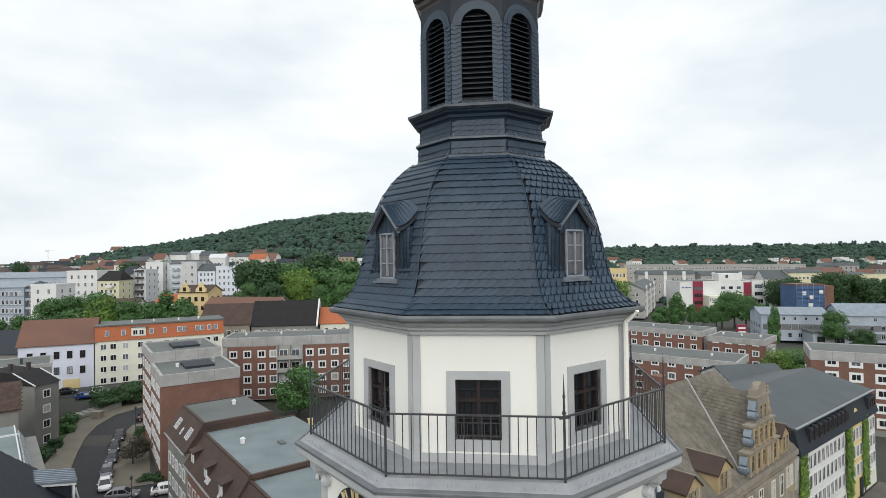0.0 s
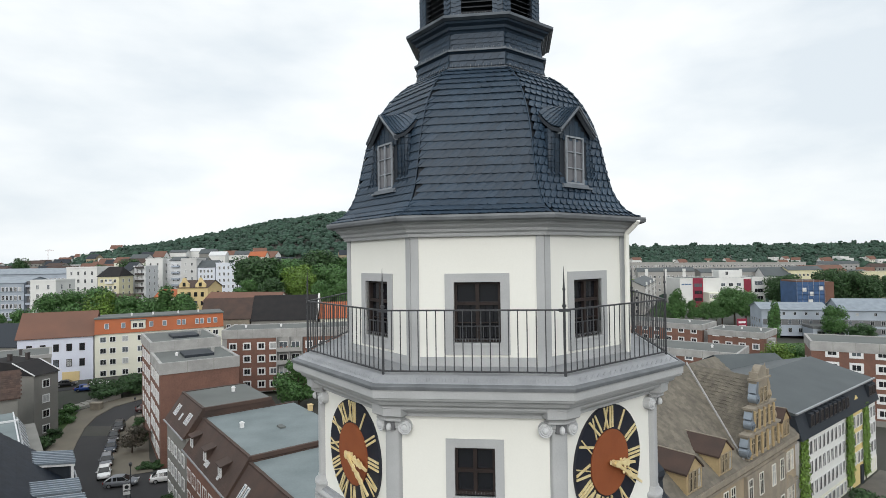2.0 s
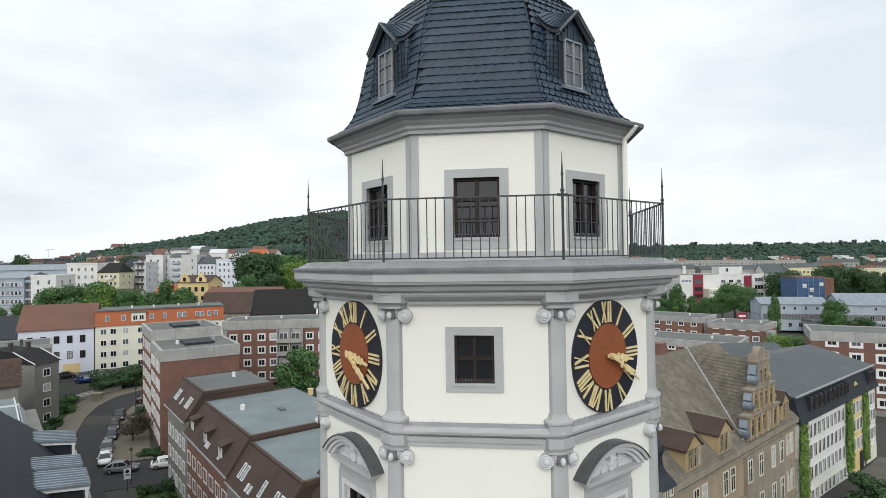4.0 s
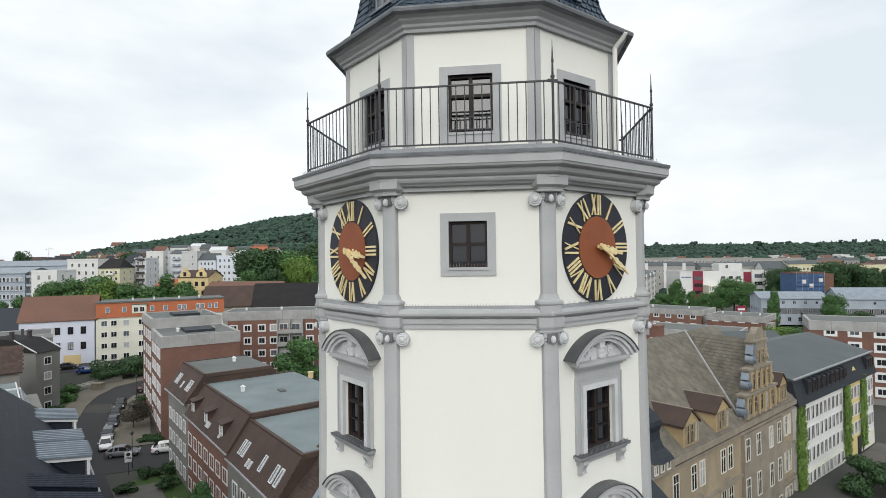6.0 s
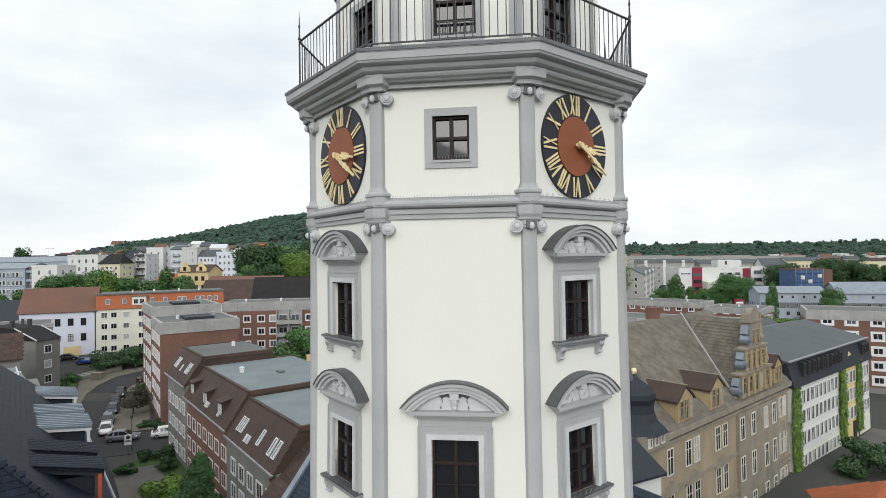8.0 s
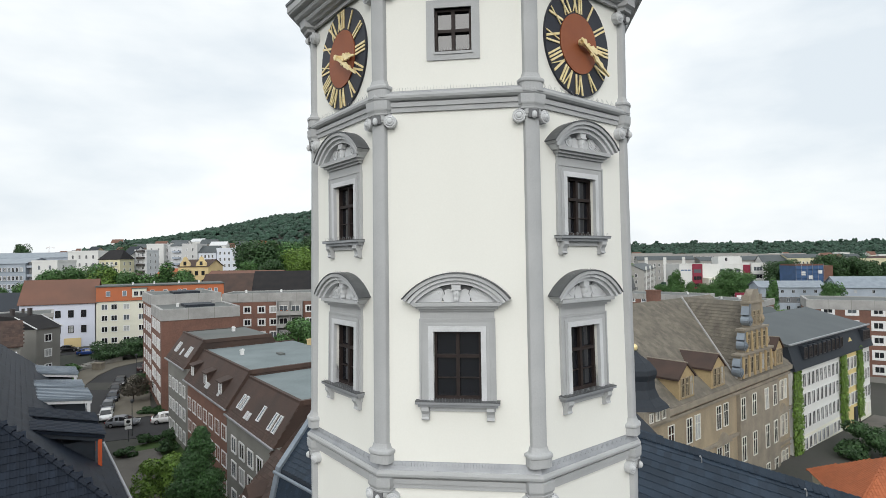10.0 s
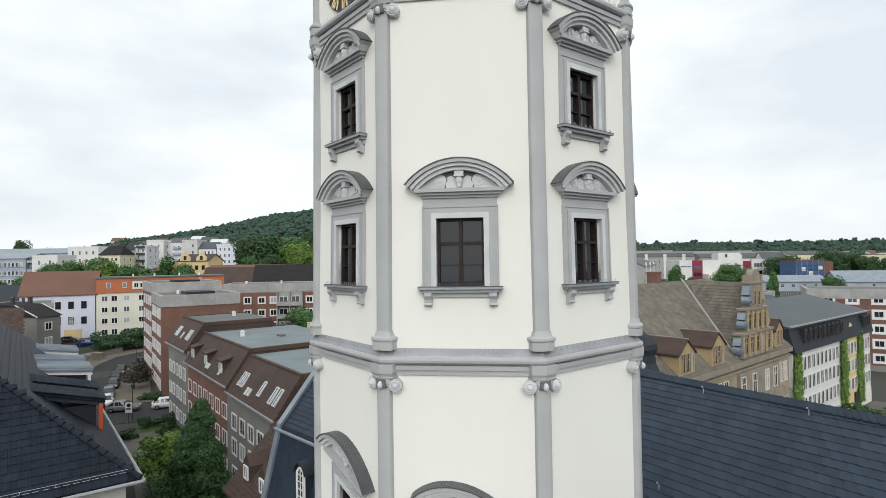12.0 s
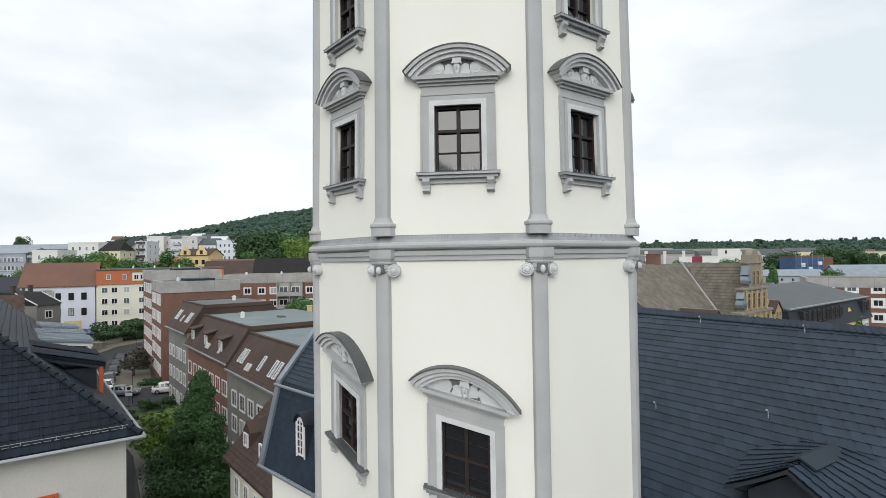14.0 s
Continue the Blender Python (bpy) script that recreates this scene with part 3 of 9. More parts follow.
def pointer(parent, ang, length, m, y, wide):
    """Ornate gilded pointer: tapered blade, leaf lobes, ring at the hub."""
    r = m @ Matrix.Rotation(radians(ang), 4, "Y")
    bm = bmesh.new()
    w = wide
    out = [(-0.03, -0.10), (0.03, -0.10), (0.04, 0.0), (w * 0.7, length * 0.18), (w * 0.55, length * 0.4), (w * 1.5, length * 0.5), (w * 0.9, length * 0.58), (w * 1.3, length * 0.68), (w * 0.5, length * 0.74), (0.02, length), (-0.02, length),
           (-w * 0.5, length * 0.74), (-w * 1.3, length * 0.68), (-w * 0.9, length * 0.58), (-w * 1.5, length * 0.5), (-w * 0.55, length * 0.4), (-w * 0.7, length * 0.18), (-0.04, 0.0)]
    prism(bm, out, y - 0.02, y + 0.02, "y", r)
    prism(bm, [(0.06 * math.cos(2 * math.pi * i / 14), 0.06 * math.sin(2 * math.pi * i / 14)) for i in range(14)], y - 0.035, y + 0.02, "y", r)
    for s in (-1, 1):
        blob(bm, (s * w * 1.1, y, length * 0.32), (0.028, 0.02, 0.04), r, 8, 5)
    part("pointer", bm, GOLD, parent, "gilded ornate clock pointer")


CLOCK_Z, CLOCK_R = 26.34, 1.055
for k in (1, 3, 5, 7):
    m = face_m(k, A_W) @ Matrix.Translation((FACE_U.get(k, 0.0), 0, CLOCK_Z)) @ Matrix.Diagonal((0.96, 1, 1, 1))
    clock = part("clock", bmesh.new(), DIAL, tower, "round tower clock with navy ring and rust-red centre")
    n = 56
    bm = bmesh.new()
    prism(bm, [(CLOCK_R * math.cos(2 * math.pi * i / n), CLOCK_R * math.sin(2 * math.pi * i / n)) for i in range(n)], -0.05, 0.02, "y", m)
    part("dial_ring", bm, DIAL, clock, "navy dial ring")
    bm = bmesh.new()
    ri = 0.60
    prism(bm, [(ri * math.cos(2 * math.pi * i / n), ri * math.sin(2 * math.pi * i / n)) for i in range(n)], -0.075, 0.0, "y", m)
    part("dial_centre", bm, DIAL_R, clock, "rust-red dial centre")
    for hour, strokes in FIG.items():
        part("numeral", bar_mesh([(x0 * 1.15, x1 * 1.15, w) for x0, x1, w in strokes], 0, 0.40), GOLD, clock,
             m=m @ Matrix.Rotation(radians(30 * hour), 4, "Y") @ Matrix.Translation((0, -0.052, 0.825)))
    bm = bmesh.new()
    tube(bm, m @ Vector((0, 0, 0)), m @ Vector((0, -0.22, 0)), 0.03, 10)
    part("spindle", bm, GOLD, clock)
    pointer(clock, 100, 0.72, m, -0.15, 0.055)
    pointer(clock, 122, 1.0, m, -0.20, 0.042)

# the shaft draws in slightly over the middle storey
for ob in tower.children_recursive:
    zs = [v.co.z for v in ob.data.vertices] or [0.0]
    if ob.name.startswith("numeral"):
        ob.matrix_basis = Matrix.Diagonal((0.98, 0.98, 1, 1)) @ ob.matrix_basis
    elif min(zs) > 17.0 and max(zs) < 27.65:
        for v in ob.data.vertices:
            f = 1 - 0.02 * sstep(17.5, 23.0, v.co.z)
            v.co.x, v.co.y = v.co.x * f, v.co.y * f

# ---- drum above the balcony ----
SHIFT.x = 0.05
A_U, Z_D = 2.98, 28.16
UW = (0.43, (28.60, 29.72, 28.38, 29.88), 0.60)
bm = bmesh.new()
for k in range(8):
    face_panel(bm, k, A_U, Z_D - 0.02, 30.66, [(-UW[0], UW[0], UW[1][0], UW[1][1])])
part("wall_drum", bm, PLASTER, tower)
for k in range(8):
    win = plain_window(k, A_U, UW[1], UW[0], UW[2], rows=(0.64, 0.32))
    bm = bmesh.new()
    fm_ = face_m(k, A_U)
    for z in (UW[1][0] + 0.06, UW[1][0] + 0.30):
        box(bm, -UW[0], UW[0], 0.015, 0.03, z - 0.01, z + 0.01, fm_)
    for q in range(1, 8):
        x = -UW[0] + 2 * UW[0] * q / 8
        box(bm, x - 0.007, x + 0.007, 0.017, 0.028, UW[1][0] + 0.01, UW[1][0] + 0.30, fm_)
    part("window_guard", bm, IRON, win)
    bm = bmesh.new()
    t = math.tan(math.pi / 8)
    for s in (-1, 1):
        mm = corner_m(k, A_U) @ Matrix.Rotation(radians(s * 22.5), 4, "Z")
        x0, x1 = sorted((0.0, s * 0.145))
        box(bm, x0, x1, -0.025, 0.03, Z_D, 30.60, mm)
    part("corner_strip", bm, GREY, tower)
    bm = bmesh.new()
    m = face_m(k, A_U)
    hh = A_U * t - 0.155
    box(bm, -hh, hh, -0.02, 0.02, Z_D, Z_D + 0.17, m)
    part("plinth_strip", bm, GREY, tower)
bm = bmesh.new()
a = A_U + 0.04
oct_sweep(bm, [(a - 0.02, 30.57), (a + 0.04, 30.57), (a + 0.05, 30.63), (a + 0.10, 30.66), (a + 0.11, 30.71), (a + 0.19, 30.76), (a + 0.20, 30.80), (a + 0.27, 30.84), (a + 0.28, 30.87)])
part("eaves_cornice", bm, GREY, tower)
bm = bmesh.new()
oct_sweep(bm, [(a + 0.265, 30.865), (a + 0.29, 30.835), (a + 0.34, 30.83), (a + 0.385, 30.86), (a + 0.395, 30.91), (a + 0.385, 30.95), (a + 0.33, 30.955), (a + 0.27, 30.93)])
part("gutter", bm, GUTTER, tower)
# downpipe at the corner
bm = bmesh.new()
m = corner_m(1, A_U)
pts = [(-0.28, -0.36, 30.88), (-0.24, -0.28, 30.78), (-0.2, -0.11, 30.62), (-0.2, -0.10, 28.2)]
for p, q in zip(pts, pts[1:]):
    tube(bm, m @ Vector(p), m @ Vector(q), 0.05, 8)
part("downpipe", bm, PLASTER, tower)

# ---- dome ----
SHIFT.x = 0.035
DOME = [(3.31, 30.945), (3.06, 31.08), (2.89, 31.30), (2.78, 31.55), (2.70, 31.85), (2.64, 32.15), (2.58, 32.45), (2.51, 32.75), (2.40, 33.08), (2.24, 33.42), (2.03, 33.74), (1.77, 34.02), (1.54, 34.20)]


def dome_a(z):
    for (a0, z0), (a1, z1) in zip(DOME, DOME[1:]):
        if z0 <= z <= z1:
            return a0 + (a1 - a0) * (z - z0) / (z1 - z0)
    return DOME[-1][0]


bm = bmesh.new()
oct_sweep(bm, [(a - 0.03, z) for a, z in DOME])
dome = part("dome", bm, SLATE_D, tower, "bell-shaped dome covered in blue-grey slate")


def dome_pts():
    """Arc-length table of the dome's profile."""
    s, out = 0.0, [(0.0, *DOME[0])]
    for (a0, z0), (a1, z1) in zip(DOME, DOME[1:]):
        s += math.hypot(a1 - a0, z1 - z0)
        out.append((s, a1, z1))
    return out


PROF = dome_pts()


def prof_at(s):
    for (s0, a0, z0), (s1, a1, z1) in zip(PROF, PROF[1:]):
        if s <= s1:
            t = (s - s0) / (s1 - s0)
            return a0 + (a1 - a0) * t, z0 + (z1 - z0) * t
    return PROF[-1][1:]


def slate_quad(bm, pts, thick, n):
    """A slate: rounded lower outline pts on the slope, lifted by 'thick' along n at its foot."""
    vs = [bm.verts.new(p) for p in pts]
    lo = [bm.verts.new(Vector(p) - n) for p in pts]
    bm.faces.new(vs)
    for i in range(len(vs)):
        bm.faces.new((vs[i], lo[i], lo[(i + 1) % len(vs)], vs[(i + 1) % len(vs)]))


def dome_slates(k):
    """Old-German slating of one dome face: rising courses of small slates, each with a slanted side and rounded heel."""
    total = PROF[-1][0]
    rng = random.Random(50 + k)
    rowsn = 22
    t8 = math.tan(math.pi / 8)
    made = []
    for r in range(rowsn):
        s0 = total * r / rowsn
        s1 = min(total, s0 + total / rowsn * 1.30)
        a0, z0 = prof_at(s0)
        a1, z1 = prof_at(s1)
        m0, m1 = face_m(k, a0), face_m(k, a1)
        w0 = a0 * t8
        n = max(5, round(2 * w0 / 0.175))
        nrm = (m0.to_3x3() @ Vector((0, -(z1 - z0), (a0 - a1)))).normalized()
        lift = 0.026
        off = rng.uniform(0, 0.6)
        for i in range(-1, n):
            u0, u1 = -1 + 2 * (i + off) / n, -1 + 2 * (i + off + 0.985) / n
            if u1 <= -0.97 or u0 >= 0.97:
                continue
            j, jl = rng.uniform(-0.015, 0.015), rng.uniform(-0.003, 0.005)
            lean = 0.95 * 2 / n

            def P(u, f, h=0.0):
                u = min(1.0, max(-1.0, u + lean * f))
                p0 = m0 @ Vector((u * w0, 0, z0))
                p1 = m1 @ Vector((u * a1 * t8, 0, z1))
                return p0.lerp(p1, f) + nrm * (lift * (1 - f) + 0.004 + (h + jl) * (1 - f))
            du = u1 - u0
            pts = [P(u0, 0.18 + j, 0.022), P(u0 + du * 0.05, 0.06 + j, 0.021), P(u0 + du * 0.18, j, 0.016), P(u0 + du * 0.6, j + 0.01, 0.004), P(u1, 0.05 + j, -0.004), P(u1, 0.98, -0.004), P(u0, 0.98, 0.016)]
            bm = bmesh.new()
            slate_quad(bm, pts, lift, nrm * 0.012)
            made.append(bm)
    return made


for k in range(8):
    slates = dome_slates(k)
    if k == 0:
        for bm in slates:
            part("slate", bm, SLATE, dome)
    else:
        me_all = bmesh.new()
        for bm in slates:
            me = bpy.data.meshes.new("tmp")
            bm.to_mesh(me)
            bm.free()
            me_all.from_mesh(me)
            bpy.data.meshes.remove(me)
        bmesh.ops.recalc_face_normals(me_all, faces=me_all.faces)
        me = bpy.data.meshes.new("slate_field")
        me_all.to_mesh(me)
        me_all.free()
        me.materials.append(SLATE)
        ob = new("slate_field", me)
        ob.parent = dome
        tagged(ob, kind="stuff")
# hip strips
for k in range(8):
    bm = bmesh.new()
    for (a0, z0), (a1, z1) in zip(DOME, DOME[1:]):
        p0, p1 = Vector((*oct_xy(a0 + 0.022, k), z0 + 0.01)), Vector((*oct_xy(a1 + 0.022, k), z1 + 0.01))
        tube(bm, p0, p1, 0.011, 5)
    part("hip_strip", bm, SLATE, dome)


# dormers on the diagonal faces
def slate_patch(surf, nu, nv, seed, back=1.25, lift=0.022, lean=0.35):
    """Slates laid over a curved patch surf(u, v), u across and v up the courses, both 0 to 1."""
    rng = random.Random(seed)
    bm = bmesh.new()
    for r in range(nv):
        for i in range(nu):
            u0, u1 = i / nu, min(1.0, (i + 1.06) / nu)
            v0 = (r + rng.uniform(-0.06, 0.06)) / nv
            v1 = min(1.0, (r + back) / nv)

            def P(fu, fv):
                u = min(1.0, max(0.0, u0 + (u1 - u0) * fu + lean / nu * fv))
                v = max(0.0, v0 + (v1 - v0) * fv)
                e = 0.01
                p = surf(u, v)
                n = (surf(min(1, u + e), v) - surf(max(0, u - e), v)).cross(surf(u, min(1, v + e)) - surf(u, max(0, v - e))).normalized()
                return p + n * (lift * (1 - fv) + 0.004), n
            ps = [P(0.0, 0.18), P(0.2, 0.02), P(0.65, 0.0), P(1.0, 0.10), P(1.0, 1.0), P(0.0, 1.0)]
            n = ps[2][1]
            slate_quad(bm, [p for p, _ in ps], lift, n * 0.012)
    return bm


LEAD = mat("dull_blue_grey_lead", (0.185, 0.205, 0.23), (0.13, 0.148, 0.17), 0.6, 3, 40, 0.15, metal=0.15)
DORMER_F = mat("weathered_grey_window_paint", (0.29, 0.315, 0.345), (0.20, 0.22, 0.245), 0.7, 5, 50, 0.1)
DORMER_G = glass("dormer_glass", (0.095, 0.095, 0.105), 0.15, 0.6)


def dormer(k):
    zb, zt = 31.50, 32.70
    a0 = dome_a(31.62) - 0.02
    m = face_m(k, a0 + 0.03) @ Matrix.Translation(({7: 0.11, 1: -0.05}.get(k, 0.0), 0, 0))
    d = part("dormer", bmesh.new(), SLATE, tower, "slate-clad dormer with gabled hood and white window")
    w = 0.36
    back = 0.9
    ap = zt + 0.44
    bm = bmesh.new()
    prism(bm, [(-w - 0.06, zb - 0.02), (w + 0.06, zb - 0.02), (w + 0.06, zt), (0, ap - 0.06), (-w - 0.06, zt)], 0.015, back, "y", m)
    part("dormer_body", bm, SLATE_D, d)

    def on_dome(z):
        """Depth of the dome's skin behind the dormer's front."""
        return a0 + 0.03 - dome_a(z)
    # cheeks swept out into the dome
    for s in (-1, 1):
        def cheek(u, v):
            z = zb + 0.0 + (zt - 0.02 - zb) * v
            f = u * u
            x = w + 0.03 + 0.30 * (1 - (1 - u) ** 2) * (1.25 - 0.45 * v)
            return m @ Vector((s * x, 0.0 + (on_dome(z) - 0.03) * f, z))
        bm = slate_patch((lambda u, v: cheek(1 - u, v)) if s > 0 else cheek, 4, 10, 7 + k, lean=-0.3 * s)
        tagged(part("cheek_slating", bm, SLATE, d), kind="stuff")
    # narrow slates standing beside and above the window
    for q in range(9):
        x = -w - 0.05 + (2 * w + 0.10) * q / 9
        x1 = x + (2 * w + 0.10) / 9 - 0.006
        zc = ap - 0.14 - max(abs(x), abs(x1)) * 1.0
        bm = bmesh.new()
        box(bm, x, x1, -0.01 - 0.006 * (q % 2), 0.03, zt - 0.22 - 0.02 * (q % 2), max(zc, zt - 0.1), m)
        part("slate", bm, SLATE, d)
    # hood swept back into the dome
    for s in (-1, 1):
        def hood(u, v):
            e = w + 0.17
            x = u * (e + 0.10 * v + 0.06 * u * u * v)
            zf = ap - (ap - zt + 0.10) * u + 0.05 * u ** 3
            zk = ap + 0.12 - 0.24 * u * u
            z = zf + (zk - zf) * v * v
            y = -0.14 + (on_dome(min(33.6, zk)) + 0.10) * v
            return m @ Vector((s * x, y, z))
        bm = slate_patch((lambda u, v: hood(u, v)) if s > 0 else (lambda u, v: hood(1 - u, v)), 6, 8, 17 + k, lean=0.2)
        tagged(part("hood_slating", bm, SLATE, d), kind="stuff")
        bm = bmesh.new()
        n = 6
        g = [[bm.verts.new(hood(i / n, j / n) - Vector((0, 0, 0.03))) for i in range(n + 1)] for j in range(n + 1)]
        g2 = [[bm.verts.new(v.co - Vector((0, 0, 0.06))) for v in row] for row in g]
        for j in range(n):
            for i in range(n):
                bm.faces.new((g[j][i], g[j][i + 1], g[j + 1][i + 1], g[j + 1][i]))
                bm.faces.new((g2[j][i], g2[j + 1][i], g2[j + 1][i + 1], g2[j][i + 1]))
        for i in range(n):
            bm.faces.new((g[0][i], g2[0][i], g2[0][i + 1], g[0][i + 1]))
            bm.faces.new((g[i][n], g2[i][n], g2[i + 1][n], g[i + 1][n]))
        part("hood", bm, SLATE_D, d)
    for s in (-1, 1):
        bm = bmesh.new()
        e = w + 0.17
        for lo, hi, y0 in ((0.105, 0.065, -0.125), (0.064, 0.035, -0.15), (0.034, 0.0, -0.175)):
            prism(bm, [(0, ap - lo), (s * e, zt - 0.06 - lo), (s * e, zt - 0.06 - hi), (0, ap - hi)], y0, -0.05, "y", m)
        part("bargeboard", bm, LEAD, d)
    # window
    win = part("window", bmesh.new(), WHITE_F, d)
    bm = bmesh.new()
    x, z0, z1 = 0.27, zb + 0.10, zt - 0.15
    for s in (-1, 1):
        box(bm, *sorted((s * x, s * (x - 0.03))), -0.045, 0.03, z0, z1, m)
    box(bm, -x + 0.03, x - 0.03, -0.044, 0.03, z0, z0 + 0.035, m)
    box(bm, -x + 0.03, x - 0.03, -0.044, 0.03, z1 - 0.035, z1, m)
    box(bm, -0.02, 0.02, -0.046, 0.0, z0 + 0.046, z1 - 0.046, m)
    for q in (1, 2):
        z = z0 + (z1 - z0) * q / 3
        box(bm, -x + 0.046, x - 0.046, -0.038, 0.0, z - 0.01, z + 0.01, m)
    part("window_frame", bm, DORMER_F, win)
    bm = bmesh.new()
    box(bm, -x, x, -0.012, 0.02, z0, z1, m)
    part("pane", bm, DORMER_G, win)
    bm = bmesh.new()
    box(bm, -x - 0.16, x + 0.16, -0.12, 0.1, z0 - 0.09, z0 - 0.055, m)
    box(bm, -x - 0.12, x + 0.12, -0.06, 0.1, z0 - 0.054, z0 - 0.002, m)
    part("sill", bm, LEAD, win)


for k in (1, 3, 5, 7):
    dormer(k)

# ---- lantern above the dome ----
bm = bmesh.new()
oct_sweep(bm, [(1.50, 34.15), (1.48, 34.22), (1.44, 34.26), (1.44, 34.56), (1.50, 34.60), (1.50, 34.63), (1.40, 34.66), (1.38, 35.00), (1.42, 35.06), (1.46, 35.08), (1.48, 35.14), (1.56, 35.18), (1.58, 35.22), (1.66, 35.26), (1.67, 35.31), (1.36, 35.40)])
lant = part("lantern_foot", bm, SLATE, tower)
for ring in ([(1.455, 34.13), (1.515, 34.17), (1.51, 34.205), (1.446, 34.275)], [(1.46, 34.588), (1.513, 34.60), (1.511, 34.64), (1.405, 34.685)], [(1.60, 35.225), (1.675, 35.262), (1.682, 35.315), (1.62, 35.335)]):
    bm = bmesh.new()
    oct_sweep(bm, ring)
    part("flashing", bm, ZINC_M, lant)
t8 = math.tan(math.pi / 8)
for z, a in ((34.24, 1.47), (34.62, 1.47), (35.33, 1.52)):
    h = a * t8
    spikes(lant, [(face_m(k, a), -h, h, -0.01, z, 0) for k in range(8)])
bm = bmesh.new()
rng = random.Random(9)
for k in range(8):
    for z0, z1, a0, a1 in ((34.28, 34.42, 1.445, 1.445), (34.41, 34.55, 1.445, 1.445), (34.68, 34.80, 1.405, 1.395), (34.79, 34.91, 1.395, 1.39), (34.9, 35.02, 1.39, 1.385)):
        m0 = face_m(k, a0)
        h = a0 * t8
        n = 7
        for i in range(n):
            x0, x1 = -h + 2 * h * i / n, -h + 2 * h * (i + 1) / n - 0.014
            y = -0.014 - rng.random() * 0.008
            t0, t1 = min(h, x0 + 0.09), min(h, x1 + 0.09)
            vs = [m0 @ Vector(p) for p in ((x0, y - 0.014, z0), (x1, y - 0.014, z0 + 0.006), (t1, y + 0.01, z1), (t0, y + 0.01, z1))]
            slate_quad(bm, vs, 0.01, Vector((0, 0, 0.008)))
tagged(part("lantern_slating", bm, SLATE, lant), kind="stuff")
A_L = 1.36
# added black body behind the slats: the lantern's dark inside as colour
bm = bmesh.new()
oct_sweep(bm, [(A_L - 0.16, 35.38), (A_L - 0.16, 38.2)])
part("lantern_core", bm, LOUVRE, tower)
OW, OZ0, OZ1 = 0.335, 35.47, 37.12
for k in range(8):
    m = face_m(k, A_L)
    h = A_L * t8
    # face with an arched opening, one strip at a time round the arch
    bm = bmesh.new()
    arch = [(OW * math.cos(math.pi * i / 12), OZ1 + OW * math.sin(math.pi * i / 12)) for i in range(13)]
    zt = 38.10

    def q4(*ps):
        bm.faces.new([bm.verts.new(m @ Vector((x, 0, z))) for x, z in ps])
    q4((-h, 35.38), (h, 35.38), (h, OZ0), (-h, OZ0))
    q4((OW, OZ0), (h, OZ0), (h, OZ1), (OW, OZ1))
    q4((-h, OZ0), (-OW, OZ0), (-OW, OZ1), (-h, OZ1))
    for (x0, z0), (x1, z1) in zip(arch, arch[1:]):
        q4((x0, z0), (x1, z1), (x1 * h / OW, zt), (x0 * h / OW, zt))
    q4((OW, OZ1), (h, OZ1), (h, zt))
    q4((-h, OZ1), (-OW, OZ1), (-h, zt))
    # reveal
    loop = [(-OW, OZ0), (OW, OZ0)] + arch
    for (x0, z0), (x1, z1) in zip(loop, loop[1:] + loop[:1]):
        bm.faces.new([bm.verts.new(m @ Vector(p)) for p in ((x0, 0, z0), (x1, 0, z1), (x1, 0.15, z1), (x0, 0.15, z0))])
    part("lantern_wall", bm, SLATE_D, tower)
    # slates beside and round the arch
    bm = bmesh.new()
    rows = 17
    for s in (-1, 1):
        for r in range(rows):
            z0 = OZ0 - 0.05 + (OZ1 - OZ0 + 0.08) * r / rows
            z1 = z0 + (OZ1 - OZ0) / rows * 1.25
            xm = (OW + h) / 2
            for x0, x1, tilt in ((OW + 0.005, xm, 0.03), (xm, h - 0.004, -0.03)):
                vs = [m @ Vector(p) for p in ((s * x0, -0.022, z0 + tilt), (s * x1, -0.022, z0), (s * x1, -0.006, z1), (s * x0, -0.006, z1 + tilt))]
                slate_quad(bm, vs, 0.01, m.to_3x3() @ Vector((0, -0.012, 0)))
    for i in range(13):
        t0, t1 = math.pi * i / 13, math.pi * (i + 1) / 13
        for r0, r1, y in ((OW + 0.005, OW + 0.1, -0.03), (OW + 0.09, OW + 0.2, -0.02)):
            ps = [(r0 * math.cos(t0), r0 * math.sin(t0)), (r1 * math.cos(t0), r1 * math.sin(t0)), (r1 * math.cos(t1), r1 * math.sin(t1)), (r0 * math.cos(t1), r0 * math.sin(t1))]
            if max(abs(p[0]) for p in ps) < h + 0.001:
                slate_quad(bm, [m @ Vector((x, y, OZ1 + z)) for x, z in ps], 0.01, m.to_3x3() @ Vector((0, -0.01, 0)))
    tagged(part("lantern_slating", bm, SLATE, tower), kind="stuff")
    lv = part("louvre", bmesh.new(), LOUVRE, tower, "black louvred sound opening")
    for r in range(17):
        z = OZ0 + 0.03 + (OZ1 + OW - OZ0 - 0.05) * r / 17
        w = OW if z < OZ1 else math.sqrt(max(0.0, OW * OW - (z + 0.03 - OZ1) ** 2))
        if w < 0.05:
            continue
        bm = bmesh.new()
        vs = [m @ Vector(p) for p in ((-w, 0.02, z), (w, 0.02, z), (w, 0.14, z + 0.08), (-w, 0.14, z + 0.08))]
        slate_quad(bm, vs, 0.01, m.to_3x3() @ Vector((0, 0, 0.014)))
        part("slat", bm, LOUVRE, lv)
bm = bmesh.new()
oct_sweep(bm, [(A_L, 37.80), (A_L + 0.02, 37.86), (A_L + 0.06, 37.92), (A_L + 0.08, 38.0), (A_L + 0.16, 38.06), (A_L + 0.18, 38.15), (A_L + 0.2, 38.2)])
